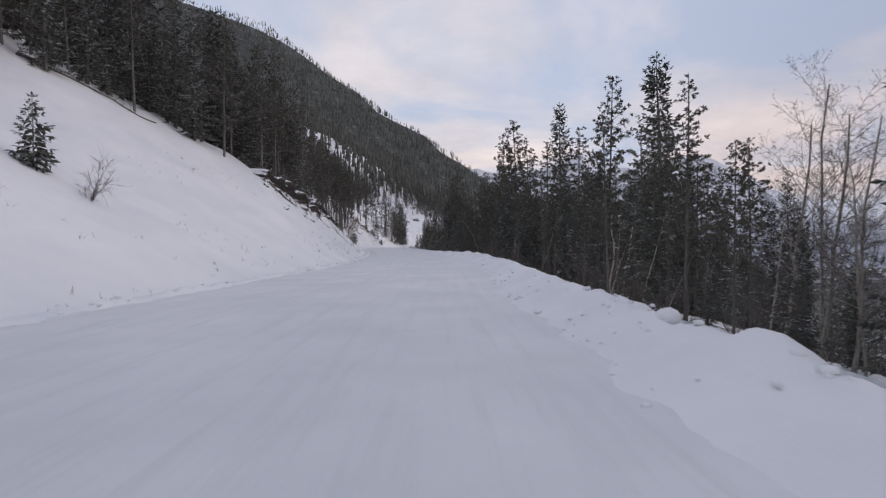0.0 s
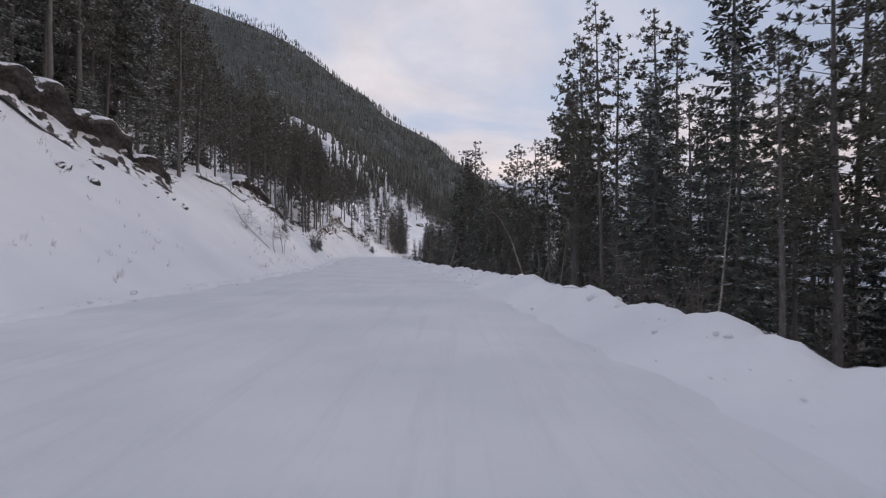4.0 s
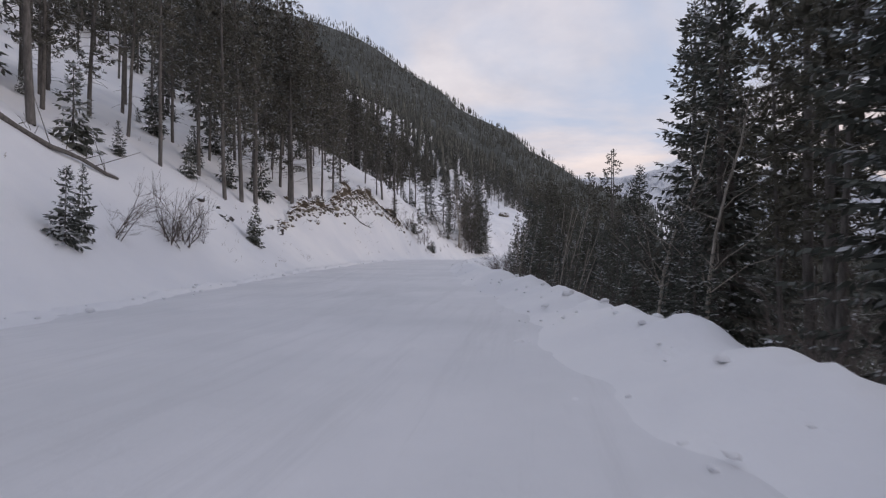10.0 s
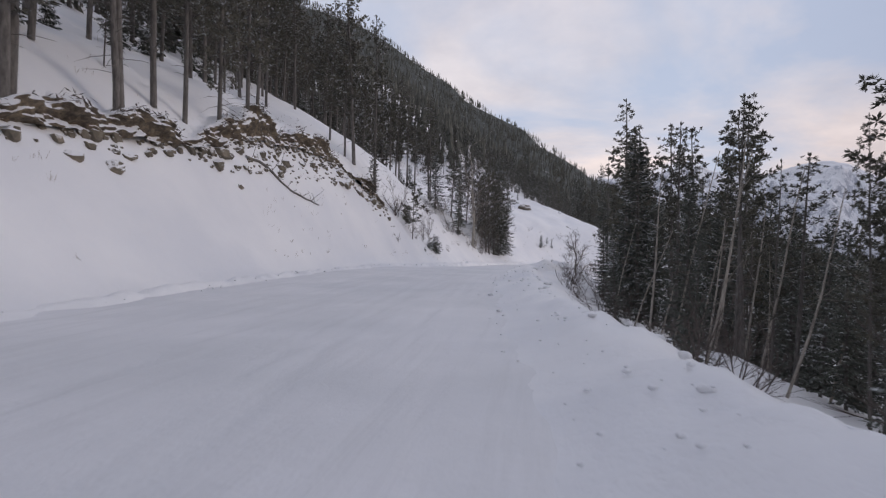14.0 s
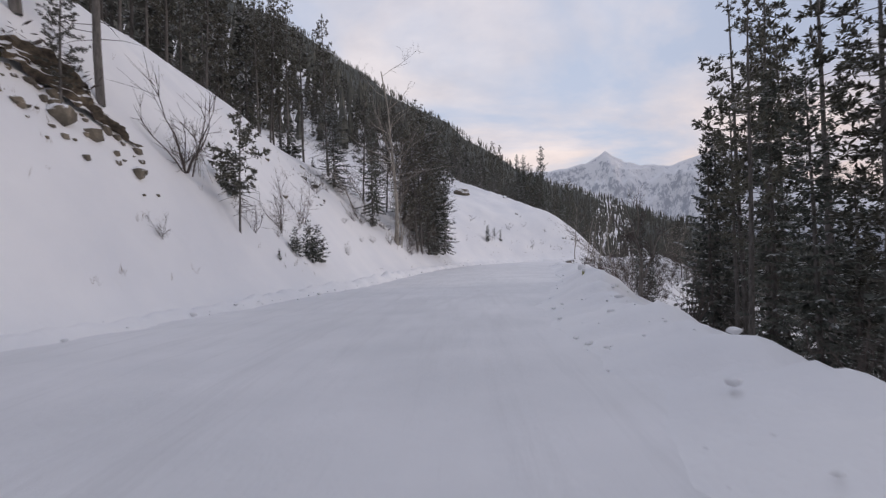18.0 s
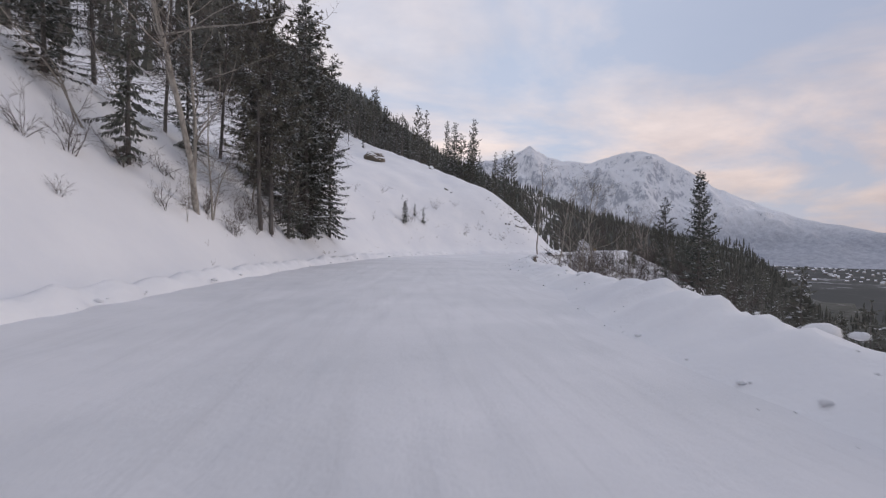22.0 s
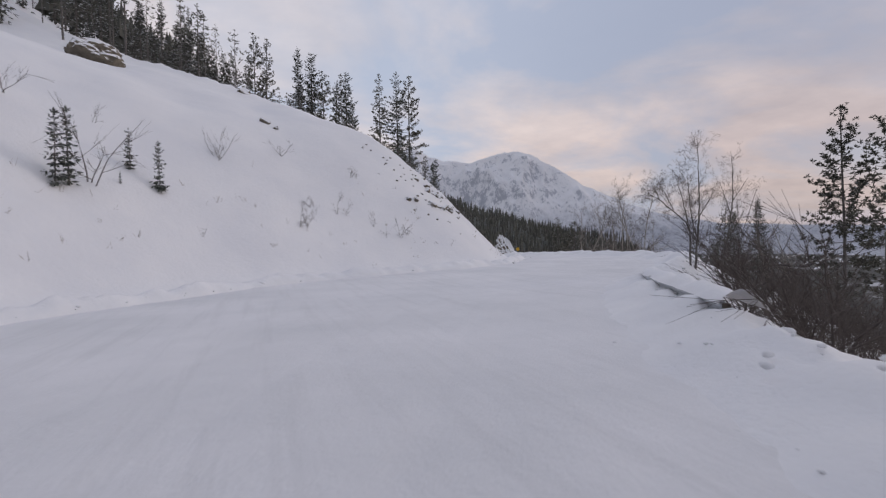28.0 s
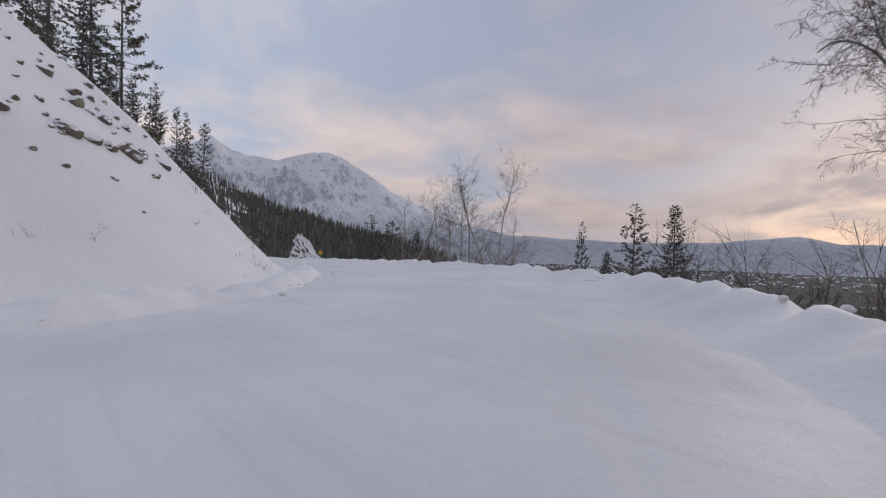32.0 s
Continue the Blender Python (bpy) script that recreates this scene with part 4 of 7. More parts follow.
STONE_E_1 = [(7.7, 268.6, 0.1), (6.5, 270.0, 0.1), (10.1, 271.2, 0.1), (7.5, 270.4, 0.1), (8.7, 266.3, 0.0), (5.4, 267.4, 0.1), (9.9, 268.0, 0.2), (8.4, 269.1, 0.1), (9.2, 270.4, 0.1), (7.6, 265.7, 0.1), (9.8, 267.8, 0.0), (7.6, 266.8, 0.1), (8.1, 272.3, 0.1), (-29.1, 209.5, 0.3), (-27.3, 203.5, 0.3), (-27.4, 203.0, 0.2), (-26.9, 205.2, 0.3), (-26.6, 199.1, 0.1), (-24.5, 197.7, 0.1), (-25.2, 199.9, 0.1), (-24.8, 200.8, 0.1), (-23.6, 190.4, 0.1), (-24.7, 191.4, 0.2), (-26.9, 194.7, 0.2), (-23.2, 190.6, 0.3), (-23.9, 191.5, 0.1), (-58.7, 263.3, 0.6), (-53.1, 267.9, 0.7), (-49.1, 260.6, 0.5)]
STONE_E = STONE_E + STONE_E_1
FILL_S = [(-7.6, 154.6, 3.7), (-0.1, 106.5, 6.8), (-7.1, 145.0, 3.8), (6.8, 58.3, 9.1), (-1.4, 114.5, 4.5), (-2.2, 118.8, 4.9), (-3.8, 127.3, 3.4), (8.5, 28.7, 5.9), (-6.4, 164.6, 5.3), (-2.7, 123.1, 4.5), (8.8, 37.0, 7.8), (-6.4, 148.3, 5.8), (8.2, 55.6, 8.4), (9.4, 41.7, 5.2), (7.8, 61.7, 10.4), (-3.9, 132.8, 5.0), (2.2, 103.9, 7.7), (9.4, 25.9, 6.9), (9.0, 13.1, 3.5), (-5.4, 157.6, 6.4), (4.5, 94.7, 4.3), (9.7, 15.7, 4.9), (9.3, 59.4, 9.2), (10.7, 38.4, 9.2), (-0.1, 120.7, 6.7), (-0.8, 126.1, 7.8), (-2.5, 136.2, 5.8), (11.3, 27.6, 7.2), (7.4, 86.6, 5.5), (11.7, 11.3, 15.0)]
FILL_S_1 = [(12.6, 40.6, 8.9), (12.3, 18.5, 5.0), (8.4, 89.1, 5.8), (13.1, 26.1, 3.9), (13.9, 34.7, 10.9), (-1.3, 161.0, 9.8), (13.2, 5.6, 14.0), (1.6, 181.9, 10.2), (-0.2, 172.0, 11.9), (-0.9, 153.6, 7.0), (13.9, 14.0, 10.2), (13.9, 7.8, 16.2), (12.0, 74.5, 11.5), (1.0, 176.1, 11.6), (14.9, 29.2, 5.2), (2.1, 131.3, 6.0), (5.7, 115.7, 13.2), (12.8, 71.8, 12.8), (15.5, 40.4, 12.0), (1.2, 139.0, 8.0), (2.0, 134.7, 7.0), (8.7, 103.3, 7.4), (16.0, 43.1, 10.6), (8.2, 106.7, 10.3), (12.3, 82.0, 9.1), (15.8, 49.4, 9.3), (11.6, 87.6, 16.3), (7.1, 112.9, 11.4), (16.2, 47.2, 10.7), (1.7, 170.1, 9.2)]
FILL_S = FILL_S + FILL_S_1
FILL_S_2 = [(2.1, 172.9, 12.8), (16.6, 35.8, 9.7), (16.3, 26.3, 4.6), (16.0, 16.8, 4.7), (16.3, 20.9, 4.8), (15.2, 63.1, 11.8), (5.6, 189.1, 15.7), (16.3, 2.3, 13.2), (1.7, 159.3, 9.6), (17.3, 29.7, 3.5), (9.1, 111.3, 15.8), (15.2, 75.3, 10.4), (18.3, 39.6, 9.7), (10.6, 105.2, 9.1), (7.8, 119.7, 12.5), (12.3, 97.7, 9.5), (15.3, 79.8, 14.1), (18.1, 7.0, 12.0), (3.6, 153.1, 10.6), (7.2, 186.2, 16.3), (4.7, 140.0, 8.4), (4.0, 146.8, 9.9), (12.6, 100.8, 6.8), (19.5, 33.5, 5.3), (19.9, 37.5, 9.9), (18.2, 63.1, 16.4), (18.4, 60.7, 11.3), (19.3, 10.0, 10.5), (5.3, 170.2, 11.5), (19.6, 18.4, 13.3)]
FILL_S = FILL_S + FILL_S_2
FILL_S_3 = [(5.3, 144.4, 7.5), (5.1, 157.1, 10.1), (5.4, 165.9, 10.0), (14.8, 94.6, 9.2), (12.0, 110.4, 8.3), (19.9, 2.4, 14.1), (11.4, 113.8, 10.2), (5.6, 161.3, 10.5), (6.8, 175.6, 16.0), (15.7, 91.0, 13.7), (7.9, 179.8, 11.4), (7.9, 132.0, 15.6), (17.6, 80.6, 11.6), (13.6, 105.6, 7.5), (17.2, 84.1, 11.5), (16.9, 87.2, 11.7), (21.5, 32.2, 5.1), (21.2, 21.9, 11.6), (6.6, 155.2, 12.0), (21.4, 16.8, 15.8), (22.0, 47.0, 16.0), (19.4, 75.6, 9.4), (14.1, 108.5, 9.8), (7.1, 149.5, 10.0), (22.6, 37.6, 7.0), (8.1, 172.9, 14.7), (8.9, 177.3, 10.3), (21.7, 54.9, 10.6), (21.1, 61.5, 14.4), (7.6, 163.5, 10.9)]
FILL_S = FILL_S + FILL_S_3
FILL_S_4 = [(20.2, 72.3, 14.5), (22.5, 25.9, 5.9), (17.9, 90.0, 16.4), (16.4, 99.4, 15.3), (7.8, 146.4, 10.4), (10.6, 183.7, 15.3), (8.7, 138.3, 13.5), (21.1, 65.5, 13.9), (8.0, 167.0, 9.8), (16.0, 102.1, 14.9), (22.6, 50.1, 14.1), (7.8, 159.0, 14.0), (19.7, 78.9, 9.7), (22.4, 7.5, 14.2), (17.2, 96.1, 14.8), (23.2, 40.2, 10.1), (9.6, 135.8, 9.7)]
FILL_S = FILL_S + FILL_S_4
FILL_P = [(7.5, 52.5, 7.8), (8.5, 45.1, 6.2), (8.6, 32.2, 7.2), (8.6, 5.9, 13.8), (9.8, 52.1, 10.1), (10.8, 35.7, 7.5), (10.9, 32.9, 8.9), (10.8, 8.9, 12.5), (10.2, 62.9, 10.8), (-3.0, 144.3, 6.9), (11.6, 2.2, 16.0), (11.8, 58.8, 10.8), (9.5, 82.9, 9.4), (0.2, 178.7, 12.6), (-1.2, 157.2, 10.0), (13.6, 51.2, 9.8), (14.2, 45.0, 9.3), (3.0, 189.5, 10.6), (3.0, 184.4, 10.7), (14.7, 10.5, 12.4), (12.5, 77.1, 13.6), (11.8, 85.0, 16.3), (1.5, 141.7, 8.1), (3.0, 179.3, 14.2), (1.2, 155.3, 8.3), (14.4, 68.1, 13.2), (4.1, 181.5, 14.1), (16.4, 12.9, 13.6), (2.3, 167.1, 11.0), (8.9, 108.9, 12.5)]
FILL_P_1 = [(16.0, 59.6, 15.4), (16.6, 4.7, 11.1), (10.4, 101.6, 7.7), (3.3, 137.1, 6.7), (6.2, 122.8, 10.7), (3.7, 174.8, 10.1), (6.5, 125.2, 15.2), (18.5, 41.9, 12.9), (3.4, 163.2, 11.6), (16.7, 66.3, 14.8), (18.2, 50.3, 12.6), (16.1, 72.6, 9.2), (14.6, 84.8, 10.9), (4.6, 172.6, 14.2), (18.3, 52.9, 11.5), (18.9, 46.9, 10.8), (18.2, 57.0, 12.9), (12.2, 103.3, 7.4), (18.8, 12.8, 10.4), (8.2, 189.0, 15.7), (19.9, 43.9, 12.5), (19.8, 28.9, 7.9), (6.2, 135.1, 16.0), (8.0, 128.0, 11.8), (8.3, 183.4, 16.5), (18.8, 67.4, 16.5), (21.0, 40.9, 12.7), (20.5, 14.4, 16.4), (7.2, 140.2, 9.0), (20.5, 57.7, 11.9)]
FILL_P = FILL_P + FILL_P_1
FILL_P_2 = [(10.8, 122.8, 10.4), (10.3, 125.7, 12.3), (21.8, 10.6, 13.7), (7.7, 143.5, 9.5), (7.5, 151.7, 10.3), (22.8, 28.9, 6.8), (17.6, 92.5, 15.4), (22.3, 4.7, 12.0), (12.5, 119.9, 13.8), (18.8, 85.9, 14.0), (19.5, 82.0, 11.4), (23.3, 34.3, 6.1), (11.8, 187.1, 14.8)]
FILL_P = FILL_P + FILL_P_2

# ---- plants: masters and where they stand ----
def planted(kind, masters, height, places, seed, wide=0.12, tilt=0.025, lean=(0.0, 0.0)):
    """Stands copies of the masters at the places; the masters themselves take the first places."""
    r = np.random.RandomState(seed)
    used = set()
    held = []
    spots = np.array(places, float)
    zs = ground_z(spots[:, 0], spots[:, 1]) - 0.05
    for (x, y, h), z in zip(places, zs):
        k = r.randint(len(masters))
        m = stand(None, x, y, float(z), h, height, r.uniform(0, 6.28), r.normal(0, tilt, 2) + lean, 1 + r.normal(0, wide))
        if k not in used:
            used.add(k)
            held.append((masters[k], m))
        else:
            copy_thing(masters[k], m)
    for ob, m in held:
        ob.matrix_basis = m
    for k, ob in enumerate(masters):
        if k not in used:
            for c in list(ob.children_recursive) + [ob]:
                bpy.data.objects.remove(c)


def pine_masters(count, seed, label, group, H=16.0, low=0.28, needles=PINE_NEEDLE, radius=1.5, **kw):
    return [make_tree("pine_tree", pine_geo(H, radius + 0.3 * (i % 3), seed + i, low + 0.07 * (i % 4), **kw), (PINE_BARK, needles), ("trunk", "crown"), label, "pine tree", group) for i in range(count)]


def spruce_masters(count, seed, label, group, H=14.0, radius=1.9, needles=SPRUCE_NEEDLE, **kw):
    return [make_tree("spruce_tree", spruce_geo(H, radius * (0.85 + 0.15 * (i % 3)), seed + i, **kw), (PINE_BARK, needles), ("trunk", "crown"), label, "spruce tree", group) for i in range(count)]


def bare_masters(count, seed, label, group, H=8.0, thick=0.008, **kw):
    return [make_tree("bare_tree", bare_geo(H, seed + i, thick=thick, **kw), (PALE_BARK, TWIG), ("trunk", "crown"), label, "bare tree", group) for i in range(count)]


def scatter(seed, lo, hi, y0, y1, gap, side, keep=1.0, clear=()):
    """Random places between two offsets (functions of y) from a road edge, at least a gap apart."""
    r = np.random.RandomState(seed)
    line = LEFT if side == "left" else RIGHT
    tries = int((y1 - y0) * 70 / gap ** 2 * 2.5)
    ys = r.uniform(y0, y1, tries)
    ex = np.interp(ys, line[:, 1], line[:, 0])
    far = lo(ys) + r.uniform(0, 1, tries) * (hi(ys) - lo(ys))
    xs = ex + far * (-1 if side == "left" else 1) * 1.03
    d, _ = offset(xs, ys, line)
    d = d if side == "left" else -d
    ok = (d > lo(ys)) & (r.uniform(0, 1, tries) < keep)
    taken, out = {}, []
    for x, y, _ in clear:
        taken.setdefault((int(x // gap), int(y // gap)), []).append((x, y))
    for x, y in zip(xs[ok], ys[ok]):
        i, j = int(x // gap), int(y // gap)
        if all((x - a) ** 2 + (y - b) ** 2 > gap * gap for u in (i - 1, i, i + 1) for w in (j - 1, j, j + 1) for a, b in taken.get((u, w), ())):
            taken.setdefault((i, j), []).append((x, y))
            out.append((x, y))
    return out


def tall(places, seed, lo, hi):
    r = np.random.RandomState(seed)
    return [(x, y, r.uniform(lo, hi)) for x, y in places]


TREELINE_Y = [-20, 40, 50, 58, 64, 75, 95, 110, 120, 160, 168, 180, 195, 205, 218, 226, 250, 275, 290, 310, 360, 460]
TREELINE_D = [26, 25, 21, 15, 12.5, 9, 11, 10, 7, 7, 9.5, 17, 22, 20, 11, 24, 52, 50, 24, 12, 6, 3]


def treeline(y):
    return np.interp(y, TREELINE_Y, TREELINE_D)


# hillside pines behind the cut bank
def depth_in(places, line):
    p = np.array([q[:2] for q in places])
    return offset(p[:, 0], p[:, 1], line)[0]


hill_near = tall(scatter(41, treeline, lambda y: treeline(y) + 11, -6, 226, 2.5, "left", clear=LEFTPINE + CLUSTER), 42, 12, 19)
hill_near = [p for i, p in enumerate(hill_near) if not (96 < p[1] < 176 and i % 5 < 2)]
order = np.argsort(depth_in(hill_near, LEFT) - treeline(np.array(hill_near)[:, 1]), kind="stable")
hill_near = [hill_near[i] for i in order]
low_end = [p for p in hill_near[:150] if p[1] < 78]
planted("spruce", spruce_masters(4, 112, "dense spruce with snow-dusted boughs above the cut bank", "hillside spruces", 14.0, 2.2, needles=DUSTED_SPRUCE, ragged=0.35), 14.0, low_end[0::2], 48)
planted("pine", pine_masters(7, 100, "tall lodgepole pine with bare grey stem on snowy hillside", "hillside pines", low=0.2, needles=DUSTED_PINE), 16.0, LEFTPINE + low_end[1::2] + [p for p in hill_near[:150] if p[1] >= 78], 43)
planted("spruce", spruce_masters(4, 120, "dense dark spruce crowding the road bank", "bank spruces", 14.0, 2.5, needles=DUSTED_SPRUCE, ragged=0.5, low=0.04), 14.0, CLUSTER[0::3], 44)
planted("pine", pine_masters(4, 135, "shaggy old pine with drooping dead limbs on the road bank", "bank pines", radius=2.2, low=0.1, needles=DUSTED_PINE, thin=0.1, shag=110), 16.0, CLUSTER[1::3] + CLUSTER[2::3], 40)
r = np.random.RandomState(39)
thicket = [(-16.8 - 0.22 * (232 - y) - d, y, h) for y, d, h in zip(r.uniform(211, 233, 22), r.uniform(1.5, 7, 22), r.uniform(9, 15, 22))]
planted("spruce", spruce_masters(3, 125, "shaggy spruce with drooping snow-dusted boughs on the road bank", "bank spruces", 14.0, 3.0, needles=DUSTED_SPRUCE, ragged=0.6, low=0.03), 14.0, thicket[:4], 38)
planted("bare", bare_masters(3, 128, "gnarled leafless tree with snow-lined limbs among the spruces", "thicket bare trees", 8.0, 0.009, stems=2, spread_out=0.6, crook=0.2), 8.0, [(x + 1.9, y, h * 0.42) for x, y, h in thicket[14:]], 37)
planted("spruce", spruce_masters(1, 138, "broad spruce with level boughs beside the road", "", 10.0, 2.3, ragged=0.15), 10.0, WIDE, 36)
planted("pine", pine_masters(1, 130, "lone slender pine on the snow bank", "", 7.0, thin=0.4), 7.0, LONE, 45)
planted("spruce", spruce_masters(4, 140, "small young spruce rooted in the snow bank", "young spruces", 2.5, 0.58, low=0.04, needles=DUSTED_SPRUCE), 2.5, [p for p in SMALL if p[1] < 250], 46)
planted("spruce", spruce_masters(3, 144, "slim young spruce on the steep snowy nose", "young spruces", 2.5, 0.26, low=0.08, ragged=0.4), 2.5, [(x, y, h * 0.85) for x, y, h in SMALL if y > 250], 34)
planted("spruce", spruce_masters(4, 150, "dark conifer on the crest of the cut bank", "crest conifers", 14.0, 2.3, ragged=0.55), 14.0, NOSE[0::2], 47)
planted("pine", pine_masters(4, 155, "ragged pine on the crest of the cut bank", "crest conifers", low=0.12), 16.0, NOSE[1::2], 57)

under = tall(scatter(49, lambda y: treeline(y) - 1, lambda y: treeline(y) + 12, 0, 222, 3.4, "left", 0.5), 50, 1.0, 4.0)[:75]
planted("spruce", spruce_masters(3, 145, "young spruce under the hillside pines", "understory spruces", 2.5, 0.6, needles=DUSTED_SPRUCE, low=0.04), 2.5, under, 51)

# valley side
edge = lambda y: np.interp(y, [-20, 130, 140, 182, 190, 260, 300], [3.5, 3.5, 4.5, 4.5, 9, 14, 12])
valley_pines = PINE_A + PINE_B + PINE_C
valley_spruces = [p for p in SPRUCE_A + SPRUCE_B + SPRUCE_C if abs(p[0] - 9.4) + abs(p[1] - 25.9) > 0.3]
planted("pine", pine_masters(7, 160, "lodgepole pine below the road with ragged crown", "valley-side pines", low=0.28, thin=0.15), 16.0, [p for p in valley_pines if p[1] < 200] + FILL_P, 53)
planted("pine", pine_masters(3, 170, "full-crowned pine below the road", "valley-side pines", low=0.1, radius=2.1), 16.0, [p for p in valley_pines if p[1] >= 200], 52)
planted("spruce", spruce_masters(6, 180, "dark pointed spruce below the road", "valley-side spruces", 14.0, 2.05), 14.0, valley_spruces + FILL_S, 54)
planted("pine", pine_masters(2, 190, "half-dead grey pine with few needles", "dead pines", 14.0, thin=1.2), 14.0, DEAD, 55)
planted("bare", bare_masters(3, 205, "crooked leafless tree growing out of the snow bank", "bank bare trees", stems=2, spread_out=0.5), 8.0, BARE_L, 59)
planted("bare", bare_masters(5, 200, "leafless grey aspen beside the road", "bare aspens"), 8.0, BARE + BARE_B + BARE_C, 56)
shrubs = []
for i in range(5):
    shrubs.append(shrub("shrub", 1.5, 220 + i, 6 + i % 4, "leafless brown shrub poking through the snow", "bank shrubs"))
r = np.random.RandomState(35)
litter = [(-16.3 - 0.22 * (231 - y) - d, y, h) for y, d, h in zip(r.uniform(211, 232, 22), r.uniform(0.3, 3.0, 22), r.uniform(0.7, 1.9, 22))]
planted("shrub", shrubs, 1.5, SHRUB + litter, 58, 0.2)
sparse = [shrub("shrub", 1.5, 230 + i, 2 + i % 2, "thin leafless sapling poking through the steep snow", "nose shrubs", 0.8) for i in range(5)]
planted("shrub", sparse, 1.5, SHRUB_B, 33, 0.2)


# ---- the woods behind: one mass of trees each ----
def woods(name, places, seed, label, fine=5.2):
    r = np.random.RandomState(seed)
    kinds = [pine_geo(16, 1.3, 300 + i, 0.28 + 0.08 * i, fine) for i in range(3)] + [spruce_geo(14, 1.8, 310 + i, 0.06, fine) for i in range(2)]
    P = np.array(places)
    z = ground_z(P[:, 0], P[:, 1])
    pick = r.randint(0, 5, len(P))
    for j, (nm, mat) in enumerate((("stems", PINE_BARK), ("crowns", FAR_NEEDLE))):
        V, F, base = [], [], 0
        for k, g in enumerate(kinds):
            v, f = np.concatenate(g[j].v), np.concatenate(g[j].f)
            sel = np.where(pick == k)[0]
            if not len(sel):
                continue
            rr = np.random.RandomState(seed + k)
            a, s = rr.uniform(0, 6.28, len(sel)), P[sel, 2] / (16.0 if k < 3 else 14.0)
            w = s * rr.uniform(0.85, 1.2, len(sel))
            X = (v[None, :, 0] * np.cos(a)[:, None] - v[None, :, 1] * np.sin(a)[:, None]) * w[:, None] + P[sel, 0:1]
            Y = (v[None, :, 0] * np.sin(a)[:, None] + v[None, :, 1] * np.cos(a)[:, None]) * w[:, None] + P[sel, 1:2]
            Z = v[None, :, 2] * s[:, None] + z[sel, None] - 0.1
            V.append(np.stack([X, Y, Z], -1).reshape(-1, 3))
            F.append((f[None] + (np.arange(len(sel)) * len(v))[:, None, None]).reshape(-1, 3) + base)
            base += len(sel) * len(v)
        tagged(new(name + "_" + nm, mesh_of(nm, np.concatenate(V), np.concatenate(F), mat)), label, "woods", kind="stuff")


uphill = tall(scatter(61, lambda y: treeline(y) + 11, lambda y: treeline(y) + 62, -20, 226, 3.0, "left"), 62, 12, 19) + hill_near[150:]
uphill = [p for i, p in enumerate(uphill) if not (96 < p[1] < 176 and i % 5 < 2)]
uphill += tall(scatter(63, treeline, lambda y: treeline(y) + 60, 226, 420, 3.0, "left", clear=NOSE), 64, 6, 11)
woods("hillside_woods", uphill, 65, "dense dark conifer woods on the snowy hillside")
downhill = tall(scatter(66, lambda y: edge(y) + 14, lambda y: edge(y) + 55, -10, 190, 3.4, "right"), 67, 0.75, 1.0)
down_d = -depth_in(downhill, RIGHT)
canopy = [18, 14, 7, 8, 9, 13, 16, 18, 9, 9, 10, 12, 9, 11, 12, 15]
downhill = [(x, y, h * min(17.0, float(np.interp(y, np.linspace(0, 190, 16), canopy)) + max(d - 24, 0) * 0.35)) for (x, y, h), d in zip(downhill, down_d)]
downhill += tall(scatter(68, lambda y: edge(y) + 2, lambda y: edge(y) + 60, 190, 420, 3.0, "right", 0.95), 69, 5, 10)
woods("valley_woods", downhill, 70, "dark conifer woods falling away below the road")


def far_woods():
    r = np.random.RandomState(71)
    n_ = 40000
    # the near hillside and the slope below the road
    y = r.uniform(-60, 520, n_)
    side = r.uniform(0, 1, n_)
    lx, rx = np.interp(y, LEFT[:, 1], LEFT[:, 0]), np.interp(y, RIGHT[:, 1], RIGHT[:, 0])
    x = np.where(side < 0.6, lx - 55 - 260 * r.uniform(0, 1, n_) ** 1.3, rx + 50 + 420 * r.uniform(0, 1, n_) ** 1.2)
    # the far flank
    az, d = np.radians(r.uniform(-34, 37, n_)), 230 + 1050 * r.uniform(0, 1, n_) ** 0.9
    x, y = np.concatenate([x, d * np.sin(az) - 5]), np.concatenate([y, d * np.cos(az) + 150])
    dl, dr = offset(x, y, LEFT)[0], -offset(x, y, RIGHT)[0]
    thin = waves(x, y, 120, 72) * 0.3 + waves(x, y, 40, 73) * 0.22 + r.uniform(-0.6, 0.6, len(x))
    ok = (thin > -0.4) & ((dl > 50) | (dr > 45) | (y > 345) & ((dl > 6) | (dr > 4) | (y > 400)))
    a, b = np.where(ok[:n_])[0][:6500], n_ + np.where(ok[n_:])[0][:19000]
    keep = np.concatenate([a, b])
    x, y = x[keep], y[keep]
    h = np.where(keep < n_, r.uniform(6, 17, len(keep)), r.uniform(5, 12, len(keep))) * (0.85 + 0.25 * waves(x, y, 60, 75))
    return np.c_[x, y, ground_z(x, y) - 0.3, h, h * r.uniform(0.1, 0.16, len(x))]


far = far_woods()
fv, ff = joined_far(far, 74)
tagged(new("far_woods", mesh_of("far_woods", fv, ff, FAR_NEEDLE)), "distant conifer forest covering the mountainside", "woods", kind="stuff")

